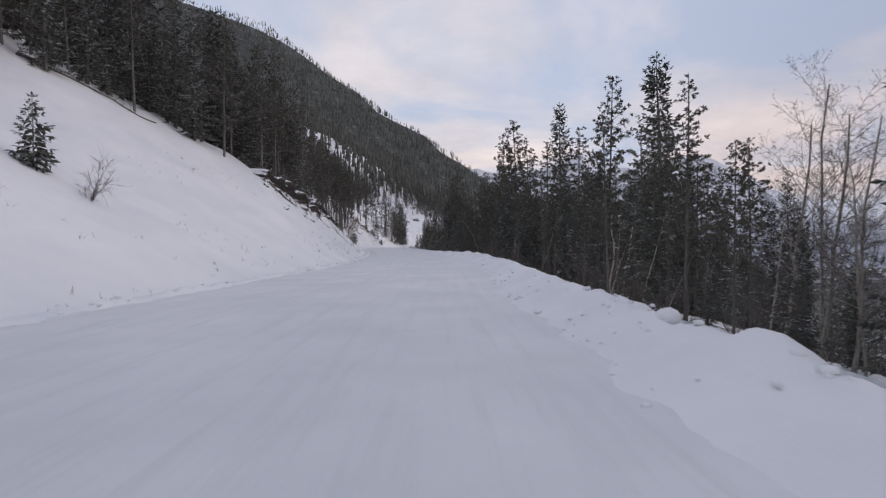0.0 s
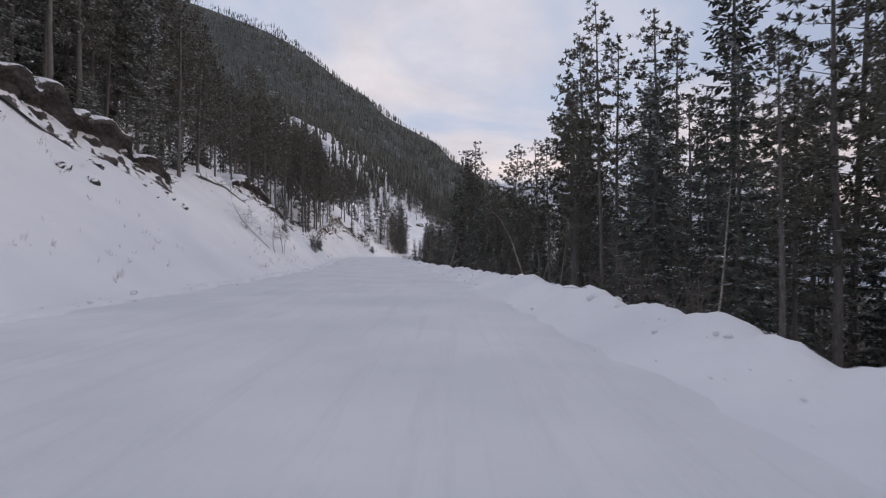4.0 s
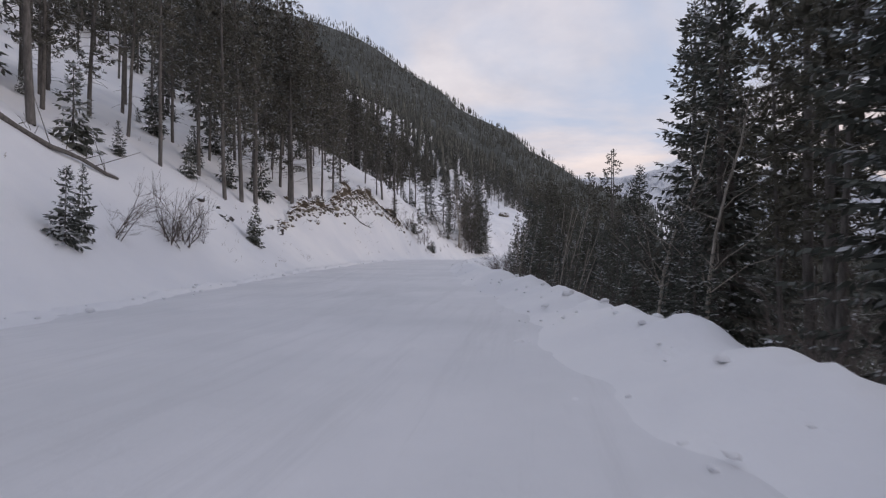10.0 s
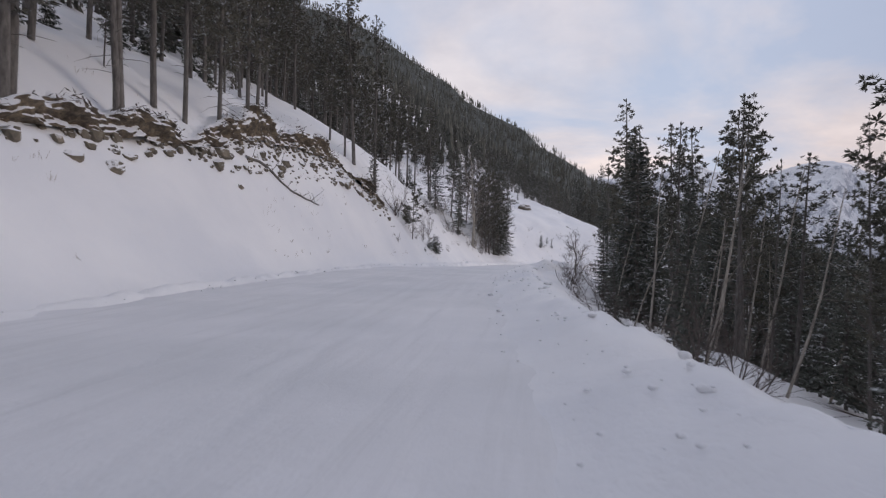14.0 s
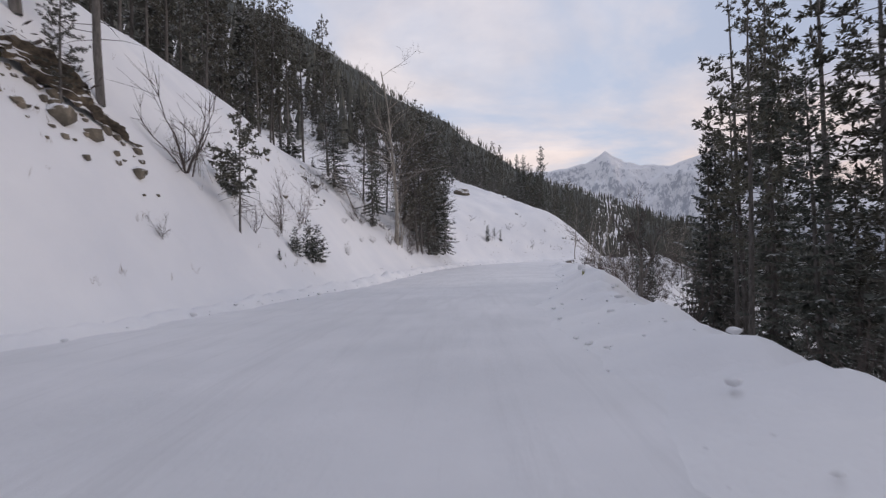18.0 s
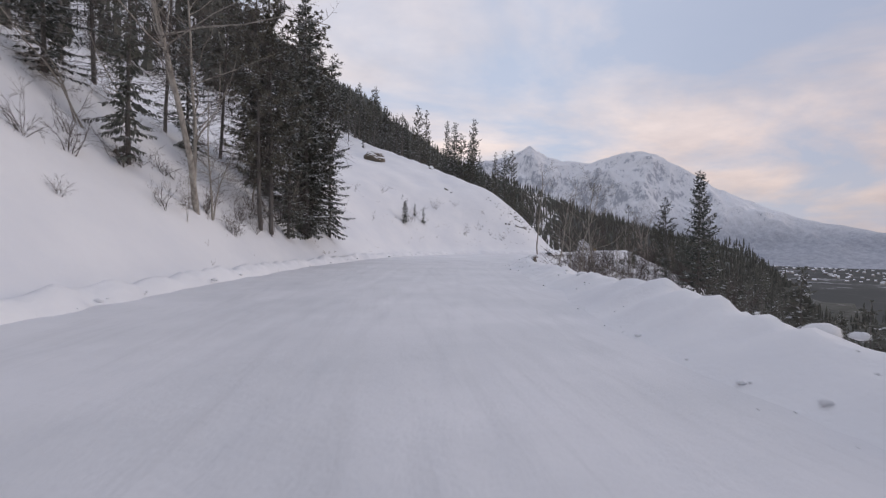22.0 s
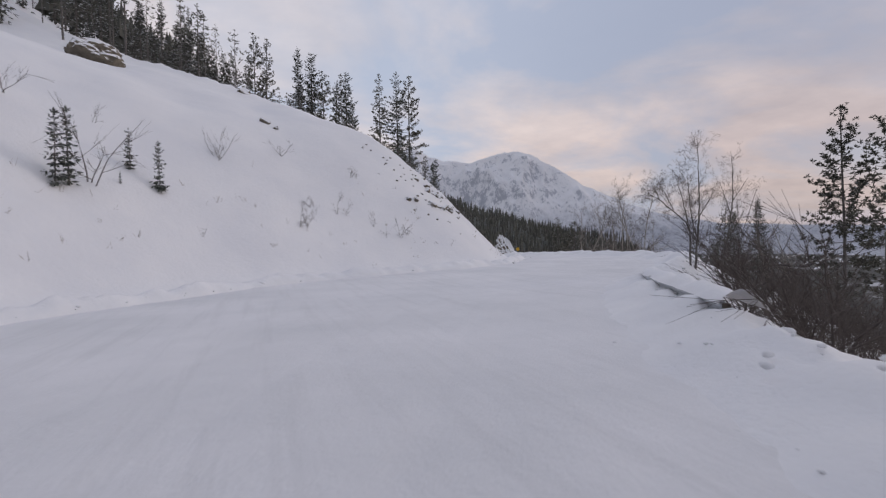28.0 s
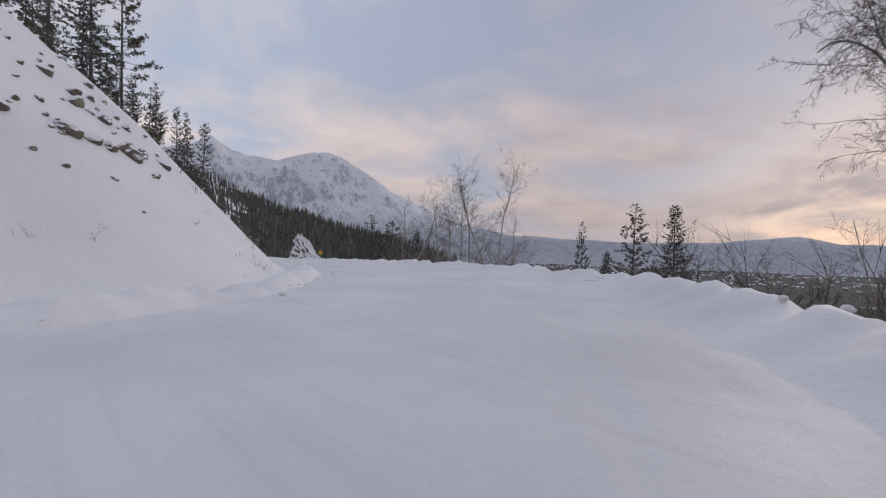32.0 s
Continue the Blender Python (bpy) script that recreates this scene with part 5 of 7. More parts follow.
# ---- distance: far mountains and the valley town ----
def far_mountains():
    az = np.radians(np.linspace(-22, 100, 620))
    near_far = np.linspace(0, 1, 110)
    sky = np.interp(np.degrees(az), [-22, -5, 5, 11, 13.5, 15.3, 17, 19, 21.4, 24, 26, 28, 31, 33, 35.5, 38.5, 42, 46, 52, 60, 66, 70, 73, 76, 85, 100],
                    [9, 8.8, 8.2, 8.7, 8.9, 9.6, 8.7, 8.2, 7.9, 8.7, 9.0, 8.5, 6.8, 5.4, 4.3, 2.9, 1.7, 0.9, 0.5, 0.4, 0.4, 0.8, 1.2, 0.5, 0.4, 0.4])
    A, U = np.meshgrid(az, near_far)
    dist = 3700 + 1000 * U
    x, y = np.sin(A) * dist, 230 + np.cos(A) * dist
    peak = np.tan(np.radians(np.broadcast_to(sky, A.shape))) * 4480 + 150
    rise = np.clip(1 - np.abs(U - 0.79) / 0.79, 0, 1) ** 1.25
    s, t = np.degrees(A) * 72.0, dist
    rid = np.array([noise.ridged_multi_fractal(Vector((a / 420, b / 520, 3.7)), 0.9, 2.1, 7, 1.0, 2.0) for a, b in zip(s.ravel(), t.ravel())]).reshape(s.shape)
    rid = (rid - rid.mean()) / rid.std() * 0.2
    z = -155 + peak * rise * (1 + 0.75 * rid * np.clip(1 - rise ** 4, 0.12, 1))
    m, n = material("hazed_mountain")
    g = n("ShaderNodeNewGeometry")
    nz = n("ShaderNodeSeparateXYZ", {0: g.outputs["Normal"]}).outputs[2]
    pz = n("ShaderNodeSeparateXYZ", {0: g.outputs["Position"]}).outputs[2]
    t1 = noise_at(n, 0.05, 9, 0.8, vector=n("ShaderNodeMapping", {0: g.outputs["Position"], 3: (1.0, 1.0, 0.35)}).outputs[0])
    t2 = noise_at(n, 0.012, 6, 0.7, vector=g.outputs["Position"])
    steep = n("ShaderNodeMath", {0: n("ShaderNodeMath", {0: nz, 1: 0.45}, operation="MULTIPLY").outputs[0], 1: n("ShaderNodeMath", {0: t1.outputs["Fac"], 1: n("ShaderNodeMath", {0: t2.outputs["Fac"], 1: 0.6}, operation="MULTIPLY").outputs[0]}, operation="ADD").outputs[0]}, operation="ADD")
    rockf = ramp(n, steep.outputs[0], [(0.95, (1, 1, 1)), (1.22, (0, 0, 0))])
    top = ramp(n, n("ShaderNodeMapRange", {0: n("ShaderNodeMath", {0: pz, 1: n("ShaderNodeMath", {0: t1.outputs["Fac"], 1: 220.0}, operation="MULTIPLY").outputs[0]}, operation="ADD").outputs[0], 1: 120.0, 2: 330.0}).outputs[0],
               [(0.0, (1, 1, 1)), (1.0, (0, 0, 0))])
    # distance haze put into the base colours: rock and woods paled and blued
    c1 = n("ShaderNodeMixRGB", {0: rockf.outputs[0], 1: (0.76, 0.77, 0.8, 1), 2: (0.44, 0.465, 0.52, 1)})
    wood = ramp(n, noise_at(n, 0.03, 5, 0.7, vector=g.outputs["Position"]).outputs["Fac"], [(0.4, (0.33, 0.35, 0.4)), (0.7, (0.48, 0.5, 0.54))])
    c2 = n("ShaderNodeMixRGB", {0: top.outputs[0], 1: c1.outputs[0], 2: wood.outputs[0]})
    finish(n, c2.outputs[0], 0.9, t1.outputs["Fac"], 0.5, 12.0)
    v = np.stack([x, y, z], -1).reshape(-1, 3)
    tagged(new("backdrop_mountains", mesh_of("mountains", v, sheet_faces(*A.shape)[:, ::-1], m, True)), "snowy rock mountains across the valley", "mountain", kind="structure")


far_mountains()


def valley_town():
    """Small far houses with snow on their roofs."""
    r = np.random.RandomState(90)
    az = np.radians(r.uniform(20, 78, 900))
    d = r.uniform(2300, 3650, 900)
    x, y = np.sin(az) * d, 230 + np.cos(az) * d
    z = ground_z(x, y)
    ok = z < -130
    x, y, z = x[ok][:600], y[ok][:600], z[ok][:600]
    V, F = [], []
    for i in range(len(x)):
        w, l, h, a = r.uniform(5, 9), r.uniform(6, 13), r.uniform(3, 6), r.uniform(0, 0.8)
        p = np.array([[-w, -l, -1], [w, -l, -1], [w, l, -1], [-w, l, -1], [-w, -l, h], [w, -l, h], [w, l, h], [-w, l, h], [0, -l, h + w * 0.5], [0, l, h + w * 0.5]]) * [0.6, 0.6, 1]
        c, s = np.cos(a), np.sin(a)
        q = np.c_[p[:, 0] * c - p[:, 1] * s + x[i], p[:, 0] * s + p[:, 1] * c + y[i], p[:, 2] + z[i]]
        f = np.array([[0, 1, 5], [0, 5, 4], [1, 2, 6], [1, 6, 5], [2, 3, 7], [2, 7, 6], [3, 0, 4], [3, 4, 7], [4, 5, 8], [6, 7, 9], [5, 6, 9], [5, 9, 8], [7, 4, 8], [7, 8, 9]])
        V.append(q)
        F.append(f + 10 * i)
    m, n = material("town_houses")
    g = n("ShaderNodeNewGeometry")
    nz = n("ShaderNodeSeparateXYZ", {0: g.outputs["Normal"]}).outputs[2]
    roof = ramp(n, nz, [(0.3, (0, 0, 0)), (0.4, (1, 1, 1))])
    wall = ramp(n, g.outputs["Random Per Island"], [(0.0, (0.14, 0.12, 0.11)), (0.5, (0.3, 0.27, 0.25)), (1.0, (0.5, 0.47, 0.44))])
    finish(n, n("ShaderNodeMixRGB", {0: roof.outputs[0], 1: wall.outputs[0], 2: (0.8, 0.81, 0.84, 1)}).outputs[0], 0.8)
    tagged(new("town_houses", mesh_of("town_houses", np.concatenate(V), np.concatenate(F), m)), "snow-roofed houses of a town in the valley", "houses", kind="stuff")


valley_town()


# far slopes and valley floor carry woods and fields
def woods_material():
    m, n = material("far_wooded_land")
    pos = n("ShaderNodeNewGeometry").outputs["Position"]
    pz = n("ShaderNodeSeparateXYZ", {0: pos}).outputs[2]
    tex = noise_at(n, 0.09, 6, 0.7, vector=pos)
    wood = ramp(n, tex.outputs["Fac"], [(0.42, (0.035, 0.04, 0.034)), (0.6, (0.07, 0.075, 0.068)), (0.74, (0.5, 0.51, 0.53))])
    field = noise_at(n, 0.0045, 6, 0.68, vector=pos)
    floor = ramp(n, field.outputs["Fac"], [(0.5, (0.032, 0.036, 0.035)), (0.59, (0.06, 0.062, 0.062)), (0.68, (0.48, 0.49, 0.52))])
    low = ramp(n, n("ShaderNodeMapRange", {0: pz, 1: -140.0, 2: -125.0}).outputs[0], [(0.0, (1, 1, 1)), (1.0, (0, 0, 0))])
    finish(n, n("ShaderNodeMixRGB", {0: low.outputs[0], 1: wood.outputs[0], 2: floor.outputs[0]}).outputs[0], 0.9)
    return m


ground.data.materials.append(woods_material())
mid = (XX[:-1, :-1] + XX[1:, 1:]) / 2, (YY[:-1, :-1] + YY[1:, 1:]) / 2
away_l, away_r = offset(mid[0], mid[1], LEFT)[0], -offset(mid[0], mid[1], RIGHT)[0]
wooded = (away_l > 120) | (away_r > 45) | (((away_l > 8) | (away_r > 8)) & (mid[1] > 450)) | (mid[1] > 900)
ground.data.polygons.foreach_set("material_index", wooded.ravel().astype(np.int32))

# ---- the packed road ----
def road_strip():
    l, _ = along(LEFT, -12, 300, 0.3)
    k = len(l)
    rr, _ = along(RIGHT, -12, 300, 0.3)
    s = np.linspace(0, 1, k)
    q = np.linspace(0, 1, len(rr))
    rt = np.stack([np.interp(s, q, rr[:, 0]), np.interp(s, q, rr[:, 1])], 1)
    across = np.linspace(-0.03, 1.0, 92)
    wide = np.hypot(*(rt - l).T)
    rows = []
    for a in across:
        p = l + (rt - l) * a
        d = wide * (1 - a)  # metres from the valley edge
        wander = 0.12 * waves(p[:, 0], p[:, 1], 30, 401)
        z = road_z(p[:, 1]) + 0.012 * waves(p[:, 0], p[:, 1], 2.4, 402) + 0.02 * waves(p[:, 0], p[:, 1], 13, 403)
        for c, depth, w in ((2.6, 0.016, 0.15), (4.2, 0.016, 0.15), (6.2, 0.014, 0.16), (7.8, 0.014, 0.16), (3.0, 0.01, 0.12), (4.7, 0.01, 0.1), (9.4, 0.012, 0.2)):
            e = (d - c + wander) / w
            z = z - depth * np.exp(-e * e) * (0.75 + 0.35 * waves(p[:, 0], p[:, 1], 5, int(c * 10))) + 0.4 * depth * np.exp(-((np.abs(e) - 1.8) / 0.7) ** 2)
        z = z + 0.006 * waves(p[:, 0] * 3, p[:, 1] * 0.4, 1.0, 405)
        rows.append(np.c_[p, z])
    v = np.stack(rows, 0)
    m, n = material("packed_snow")
    pos = n("ShaderNodeNewGeometry").outputs["Position"]
    big, fine = noise_at(n, 0.35, 5, vector=pos), noise_at(n, 14.0, 6, 0.7, vector=pos)
    c = ramp(n, big.outputs["Fac"], [(0.3, (0.66, 0.67, 0.69)), (0.7, (0.78, 0.78, 0.8))])
    grit = ramp(n, noise_at(n, 6.0, 8, 0.8, vector=pos).outputs["Fac"], [(0.66, (0, 0, 0)), (0.76, (0.55, 0.55, 0.55))])
    streak = noise_at(n, 1.0, 5, 0.7, vector=n("ShaderNodeMapping", {0: pos, 3: (3.2, 0.16, 1.0)}).outputs[0])
    worn = ramp(n, streak.outputs["Fac"], [(0.5, (0, 0, 0)), (0.68, (0.35, 0.35, 0.35))])
    c1 = n("ShaderNodeMixRGB", {0: worn.outputs[0], 1: c.outputs[0], 2: (0.58, 0.585, 0.6, 1)})
    c2 = n("ShaderNodeMixRGB", {0: grit.outputs[0], 1: c1.outputs[0], 2: (0.42, 0.4, 0.38, 1)})
    h = n("ShaderNodeMath", {0: fine.outputs["Fac"], 1: noise_at(n, 3.0, 4, vector=pos).outputs["Fac"]}, operation="ADD")
    finish(n, c2.outputs[0], 0.55, h.outputs[0], 0.45, 0.02)
    tagged(new("road", mesh_of("road", v.reshape(-1, 3), sheet_faces(*v.shape[:2]), m, True)), "snow-packed mountain road with faint tyre tracks", "road", kind="structure")


road_strip()


# ---- stones ----
def stone_mesh(seed, flat, rock):
    bm = bmesh.new()
    bmesh.ops.create_icosphere(bm, subdivisions=3, radius=1.0)
    noise.seed_set(seed)
    cuts = [(Vector((random.gauss(0, 1), random.gauss(0, 1), random.gauss(0, 0.8))).normalized(), random.uniform(0.45, 0.85)) for _ in range(9)]
    for v in bm.verts:
        for way, far_ in cuts:
            over = v.co.dot(way) - far_
            if over > 0:
                v.co -= way * over
        v.co *= 1 + noise.noise(v.co * 2.7 + Vector((seed, 9, 0))) * 0.14 + noise.noise(v.co * 6.5 + Vector((seed, 3, 0))) * 0.07
        v.co.z *= flat
    me = bpy.data.meshes.new("stone")
    bm.to_mesh(me)
    bm.free()
    me.materials.append(rock)
    return me


STONES = [stone_mesh(s, 0.7 + 0.1 * (s % 3), ROCK) for s in range(501, 507)]
DARK_STONES = [stone_mesh(s, 0.7 + 0.1 * (s % 3), DARK_ROCK) for s in range(501, 507)]


def stones(places, seed, label, group, sink=0.1, kinds=STONES):
    r = np.random.RandomState(seed)
    p = np.array(places, float)
    for (x, y, size), gz in zip(places, ground_z(p[:, 0], p[:, 1])):
        ob = tagged(new("rock", kinds[r.randint(6)]), label, "rock", group)
        s = max(size, 0.06)
        ob.matrix_basis = Matrix.Translation((x, y, float(gz) - s * sink)) @ Euler((r.normal(0, 0.25), r.normal(0, 0.25), r.uniform(0, 6.28))).to_matrix().to_4x4() @ Matrix.Diagonal((s * r.uniform(0.9, 1.4), s, s * r.uniform(0.8, 1.1), 1))


stones(STONE, 511, "pale brown rock breaking out of the snowy cut bank", "outcrop rocks")
stones(STONE_B, 512, "dark snow-capped rock in the bank above the road", "bank rocks", 0.3, DARK_STONES)
stones(STONE_E, 515, "small brown stone scattered on the snowy bank", "scattered stones")
stones(STONE_C, 513, "brown rock on the steep snowy nose", "nose rocks")


# ---- broken earth face along the cut bank ----
def earth_face(y0, y1, back_y, back_d, swell_y, swell, loose):
    y = np.arange(y0, y1, 0.09)
    left_x = np.interp(y, LEFT[:, 1], LEFT[:, 0])
    back = np.interp(y, back_y, back_d)
    high = np.clip(0.75 + 0.55 * waves(y, 0 * y, 9.0, 581) + 0.35 * waves(y, 0 * y, 2.6, 582), 0.0, 1.25) * np.interp(y, swell_y, swell)
    rows = []
    for u in np.linspace(0, 1, 27):
        if u < 0.75:
            v = u / 0.75
            d = back - 0.3 + 0.28 * v - 0.3 * high * np.sin(v * 2.6) ** 2 * v
            rise = v
        else:
            v = (u - 0.75) / 0.25
            d = back - 0.05 - 0.3 * high * np.sin(2.6) ** 2 + 1.7 * v
            rise = 1.0 - 0.0 * v
        x = left_x - d
        lo, hi = ground_z(left_x - back + 0.3, y) - 0.25, ground_z(left_x - back - 0.95, y)
        z = lo + (hi - lo) * (0.25 + 0.75 * rise * np.minimum(high, 1.1)) if u < 0.75 else np.maximum(ground_z(x, y), lo + (hi - lo) * (0.25 + 0.75 * np.minimum(high, 1.1))) + 0.1 * (1 - v) * high - 0.18 * v
        j = 0.2 * waves(y * 1.0, z * 1.3 + u * 2, 1.7, 583) + 0.13 * np.abs(waves(y, z * 1.4 + u, 0.75, 584)) + 0.07 * waves(y, z * 1.2, 0.28, 588)
        rows.append(np.stack([x + (j if u < 0.75 else j * 0.3), y, z + 0.06 * waves(y, x, 0.8, 585)], 1))
    v = np.stack(rows, 0)
    m, n = material("earth_face")
    g = n("ShaderNodeNewGeometry")
    t = noise_at(n, 2.1, 10, 0.78, vector=g.outputs["Position"])
    c = ramp(n, t.outputs["Fac"], [(0.36, (0.035, 0.028, 0.022)), (0.48, (0.1, 0.08, 0.06)), (0.62, (0.24, 0.19, 0.13)), (0.75, (0.34, 0.29, 0.22))])
    nz = n("ShaderNodeSeparateXYZ", {0: g.outputs["Normal"]}).outputs[2]
    w = n("ShaderNodeMath", {0: nz, 1: n("ShaderNodeMath", {0: noise_at(n, 2.2, 6, 0.65, vector=g.outputs["Position"]).outputs["Fac"], 1: 1.1}, operation="MULTIPLY").outputs[0]}, operation="ADD")
    f = ramp(n, w.outputs[0], [(0.8, (0, 0, 0)), (0.9, (1, 1, 1))])
    finish(n, n("ShaderNodeMixRGB", {0: f.outputs[0], 1: c.outputs[0], 2: (0.8, 0.81, 0.83, 1)}).outputs[0], 0.9, t.outputs["Fac"], 0.9, 0.08)
    tagged(new("earth_face", mesh_of("earth_face", v.reshape(-1, 3), sheet_faces(*v.shape[:2]), m, True)), "broken brown earth and rock face under an overhanging snowy sod lip", "earth bank", kind="structure")
    # roots and dead sod hanging from the lip
    r = np.random.RandomState(586)
    lip = v[19]
    pick = r.randint(0, len(lip), 1500)
    pick = pick[(high[pick] > 0.35) & (waves(lip[pick, 1], 0 * pick, 3.0, 587) > -0.3)]
    k = len(pick)
    sod = Geo()
    sod.sprays(lip[pick] + r.normal(0, 0.1, (k, 3)), np.c_[r.uniform(0.1, 1.0, k), r.normal(0, 0.5, k), r.uniform(-1.0, 0.5, k)], r.normal(0, 1, (k, 3)), r.uniform(0.15, 0.45, k), r.uniform(0.01, 0.04, k))
    tagged(new("hanging_sod", sod.mesh("hanging_sod", TWIG)), "dark roots and dead sod hanging over the earth face", "sod", kind="stuff")

    # rubble fallen from the face
    rr = np.random.RandomState(589)
    count = loose
    q = rr.randint(0, len(y), count)
    q = q[rr.uniform(0, 1, count) < np.interp(y[q], [132, 150, 157, 170, 177], [0.3, 0.4, 1.0, 1.0, 0.5])]
    dist = back[q] - 0.2 - 1.1 * rr.uniform(0, 1, len(q)) ** 2.2 * np.interp(y[q], [150, 162], [0.5, 1.2])
    px, py = left_x[q] - dist, y[q] + rr.normal(0, 0.1, len(q))
    size = 0.05 + 0.09 * rr.gamma(1.6, 0.5, len(q))
    bm = bmesh.new()
    bmesh.ops.create_icosphere(bm, subdivisions=1, radius=1.0)
    w = np.array([c.co for c in bm.verts])
    tri = np.array([[c.index for c in k.verts] for k in bm.faces])
    bm.free()
    w = np.clip(w[None] * rr.uniform(0.7, 1.3, (len(q), len(w), 1)), -0.8, 0.8) * (size[:, None] * rr.uniform(0.6, 1.4, (len(q), 3)))[:, None]
    V = w + np.c_[px, py, ground_z(px, py) + size * 0.2][:, None]
    F = tri[None] + (np.arange(len(q)) * w.shape[1])[:, None, None]
    tagged(new("rubble", mesh_of("rubble", V.reshape(-1, 3), F.reshape(-1, 3), ROCK)), "broken pale stones fallen below the earth face", "rubble", kind="stuff")


earth_face(137.0, 177.5, [132, 136, 144, 152, 156, 164, 171, 175, 178], [4.2, 4.3, 5.0, 4.7, 4.8, 5.5, 5.7, 4.4, 3.8], [137, 140, 156, 160, 174, 177.5], [0, 0.8, 0.9, 1.15, 1.0, 0], 600)


def undercut_bank(base, tall_y, tall, seed):
    """A dark hollow eroded into the slope under a lip of snow and hanging roots. base: x, y of its foot."""
    y = np.arange(tall_y[0], tall_y[-1], 0.11)
    foot = np.interp(y, base[1], base[0]) + 0.3 * waves(y, 0 * y, 1.9, seed)
    H = np.interp(y, tall_y, tall) * (1 + 0.25 * waves(y, 0 * y, 1.3, seed + 1))
    z0 = ground_z(foot, y)
    rows = []
    for o, h, rough in ((0.55, -0.42, 0), (0.4, -0.2, 0.2), (0.22, 0.02, 0.6), (0.05, 0.16, 1), (-0.06, 0.3, 1), (-0.16, 0.42, 1), (-0.24, 0.54, 1), (-0.26, 0.66, 1), (-0.2, 0.76, 1),
                        (-0.06, 0.85, 1), (0.1, 0.9, 0.8), (0.2, 0.97, 0.6), (0.18, 1.05, 0.4), (0.0, 1.12, 0.3), (-0.4, 1.17, 0.2), (-0.9, 1.2, 0.2), (-1.5, 1.22, 0.1), (-2.2, 1.22, 0)):
        j = 0.22 * waves(y, 0 * y + h * 2.3, 0.9, seed + 2) + 0.13 * np.abs(waves(y, 0 * y + h * 2, 0.4, seed + 3)) + 0.06 * waves(y, 0 * y + h * 3, 0.22, seed + 4)
        x = foot + o * H + j * rough * np.minimum(H, 1)
        z = z0 + h * H + rough * 0.08 * waves(y, 0 * y + o * 3, 0.6, seed + 5)
        rows.append(np.stack([x, y, z], 1))
    v = np.stack(rows, 0)
    m, n = material("undercut_soil")
    g = n("ShaderNodeNewGeometry")
    t = noise_at(n, 1.7, 10, 0.75, vector=g.outputs["Position"])
    c = ramp(n, t.outputs["Fac"], [(0.36, (0.03, 0.026, 0.024)), (0.5, (0.07, 0.06, 0.054)), (0.62, (0.13, 0.11, 0.097)), (0.74, (0.25, 0.22, 0.2))])
    nz = n("ShaderNodeSeparateXYZ", {0: g.outputs["Normal"]}).outputs[2]
    w = n("ShaderNodeMath", {0: nz, 1: n("ShaderNodeMath", {0: noise_at(n, 2.2, 6, 0.65, vector=g.outputs["Position"]).outputs["Fac"], 1: 0.9}, operation="MULTIPLY").outputs[0]}, operation="ADD")
    f = ramp(n, w.outputs[0], [(0.95, (0, 0, 0)), (1.1, (1, 1, 1))])
    finish(n, n("ShaderNodeMixRGB", {0: f.outputs[0], 1: c.outputs[0], 2: (0.8, 0.81, 0.83, 1)}).outputs[0], 0.9, t.outputs["Fac"], 0.9, 0.08)
    tagged(new("earth_face", mesh_of("earth_face", v.reshape(-1, 3), sheet_faces(*v.shape[:2]), m, True)), "dark hollow of bare soil under an overhanging snowy lip", "earth bank", kind="structure")
    r = np.random.RandomState(seed + 6)
    k = 900
    q, a = r.randint(0, len(y), k), r.randint(8, 12, k)
    roots = Geo()
    keep = H[q] > 0.4
    q, a = q[keep], a[keep]
    k = len(q)
    roots.sprays(v[a, q] + r.normal(0, 0.07, (k, 3)), np.c_[r.uniform(0.1, 1.0, k), r.normal(0, 0.6, k), r.uniform(-1.2, 0.4, k)], r.normal(0, 1, (k, 3)), r.uniform(0.15, 0.5, k), r.uniform(0.01, 0.035, k))
    tagged(new("hanging_roots", roots.mesh("hanging_roots", TWIG)), "dark roots and dead sod hanging from the snowy lip", "sod", kind="stuff")
    for _ in range(26):
        i = r.randint(8, len(y) - 8)
        s = 0.06 + 0.1 * r.gamma(1.5, 0.5)
        x = foot[i] + 0.4 * H[i] + abs(r.normal(0, 0.9))
        ob = tagged(new("stone", DARK_STONES[r.randint(len(DARK_STONES))]), "dark stone fallen from the eroded hollow onto the snow", "stone", "fallen stones")
        ob.matrix_basis = Matrix.Translation((x, y[i], float(ground_z(np.array([x]), y[i:i + 1])[0]) + s * 0.15)) @ Euler((r.uniform(-0.3, 0.3), r.uniform(0, 0.6), r.uniform(0, 6.28))).to_matrix().to_4x4() @ Matrix.Diagonal((s, s * 0.8, s * 0.6, 1))


undercut_bank(([-21.4, -20.7, -19.3, -18.1, -17.1, -16.6], [60.5, 62, 65, 68, 70.5, 73]), [60.5, 61.5, 63, 65, 67.5, 69.2, 69.7, 70.6, 72.5], [0, 0.7, 1.3, 1.7, 1.7, 1.3, 0.6, 1.1, 0], 611)
ends = np.array([101.0, 104, 107, 108.5, 110, 112, 114])
undercut_bank((np.interp(ends, LEFT[:, 1], LEFT[:, 0]) - [11.0, 10.5, 9.9, 9.2, 8.3, 7.1, 6.4], ends), [101, 102.5, 104.5, 107, 109.5, 111.5, 114], [0, 1.0, 1.5, 1.5, 1.3, 0.7, 0], 631)


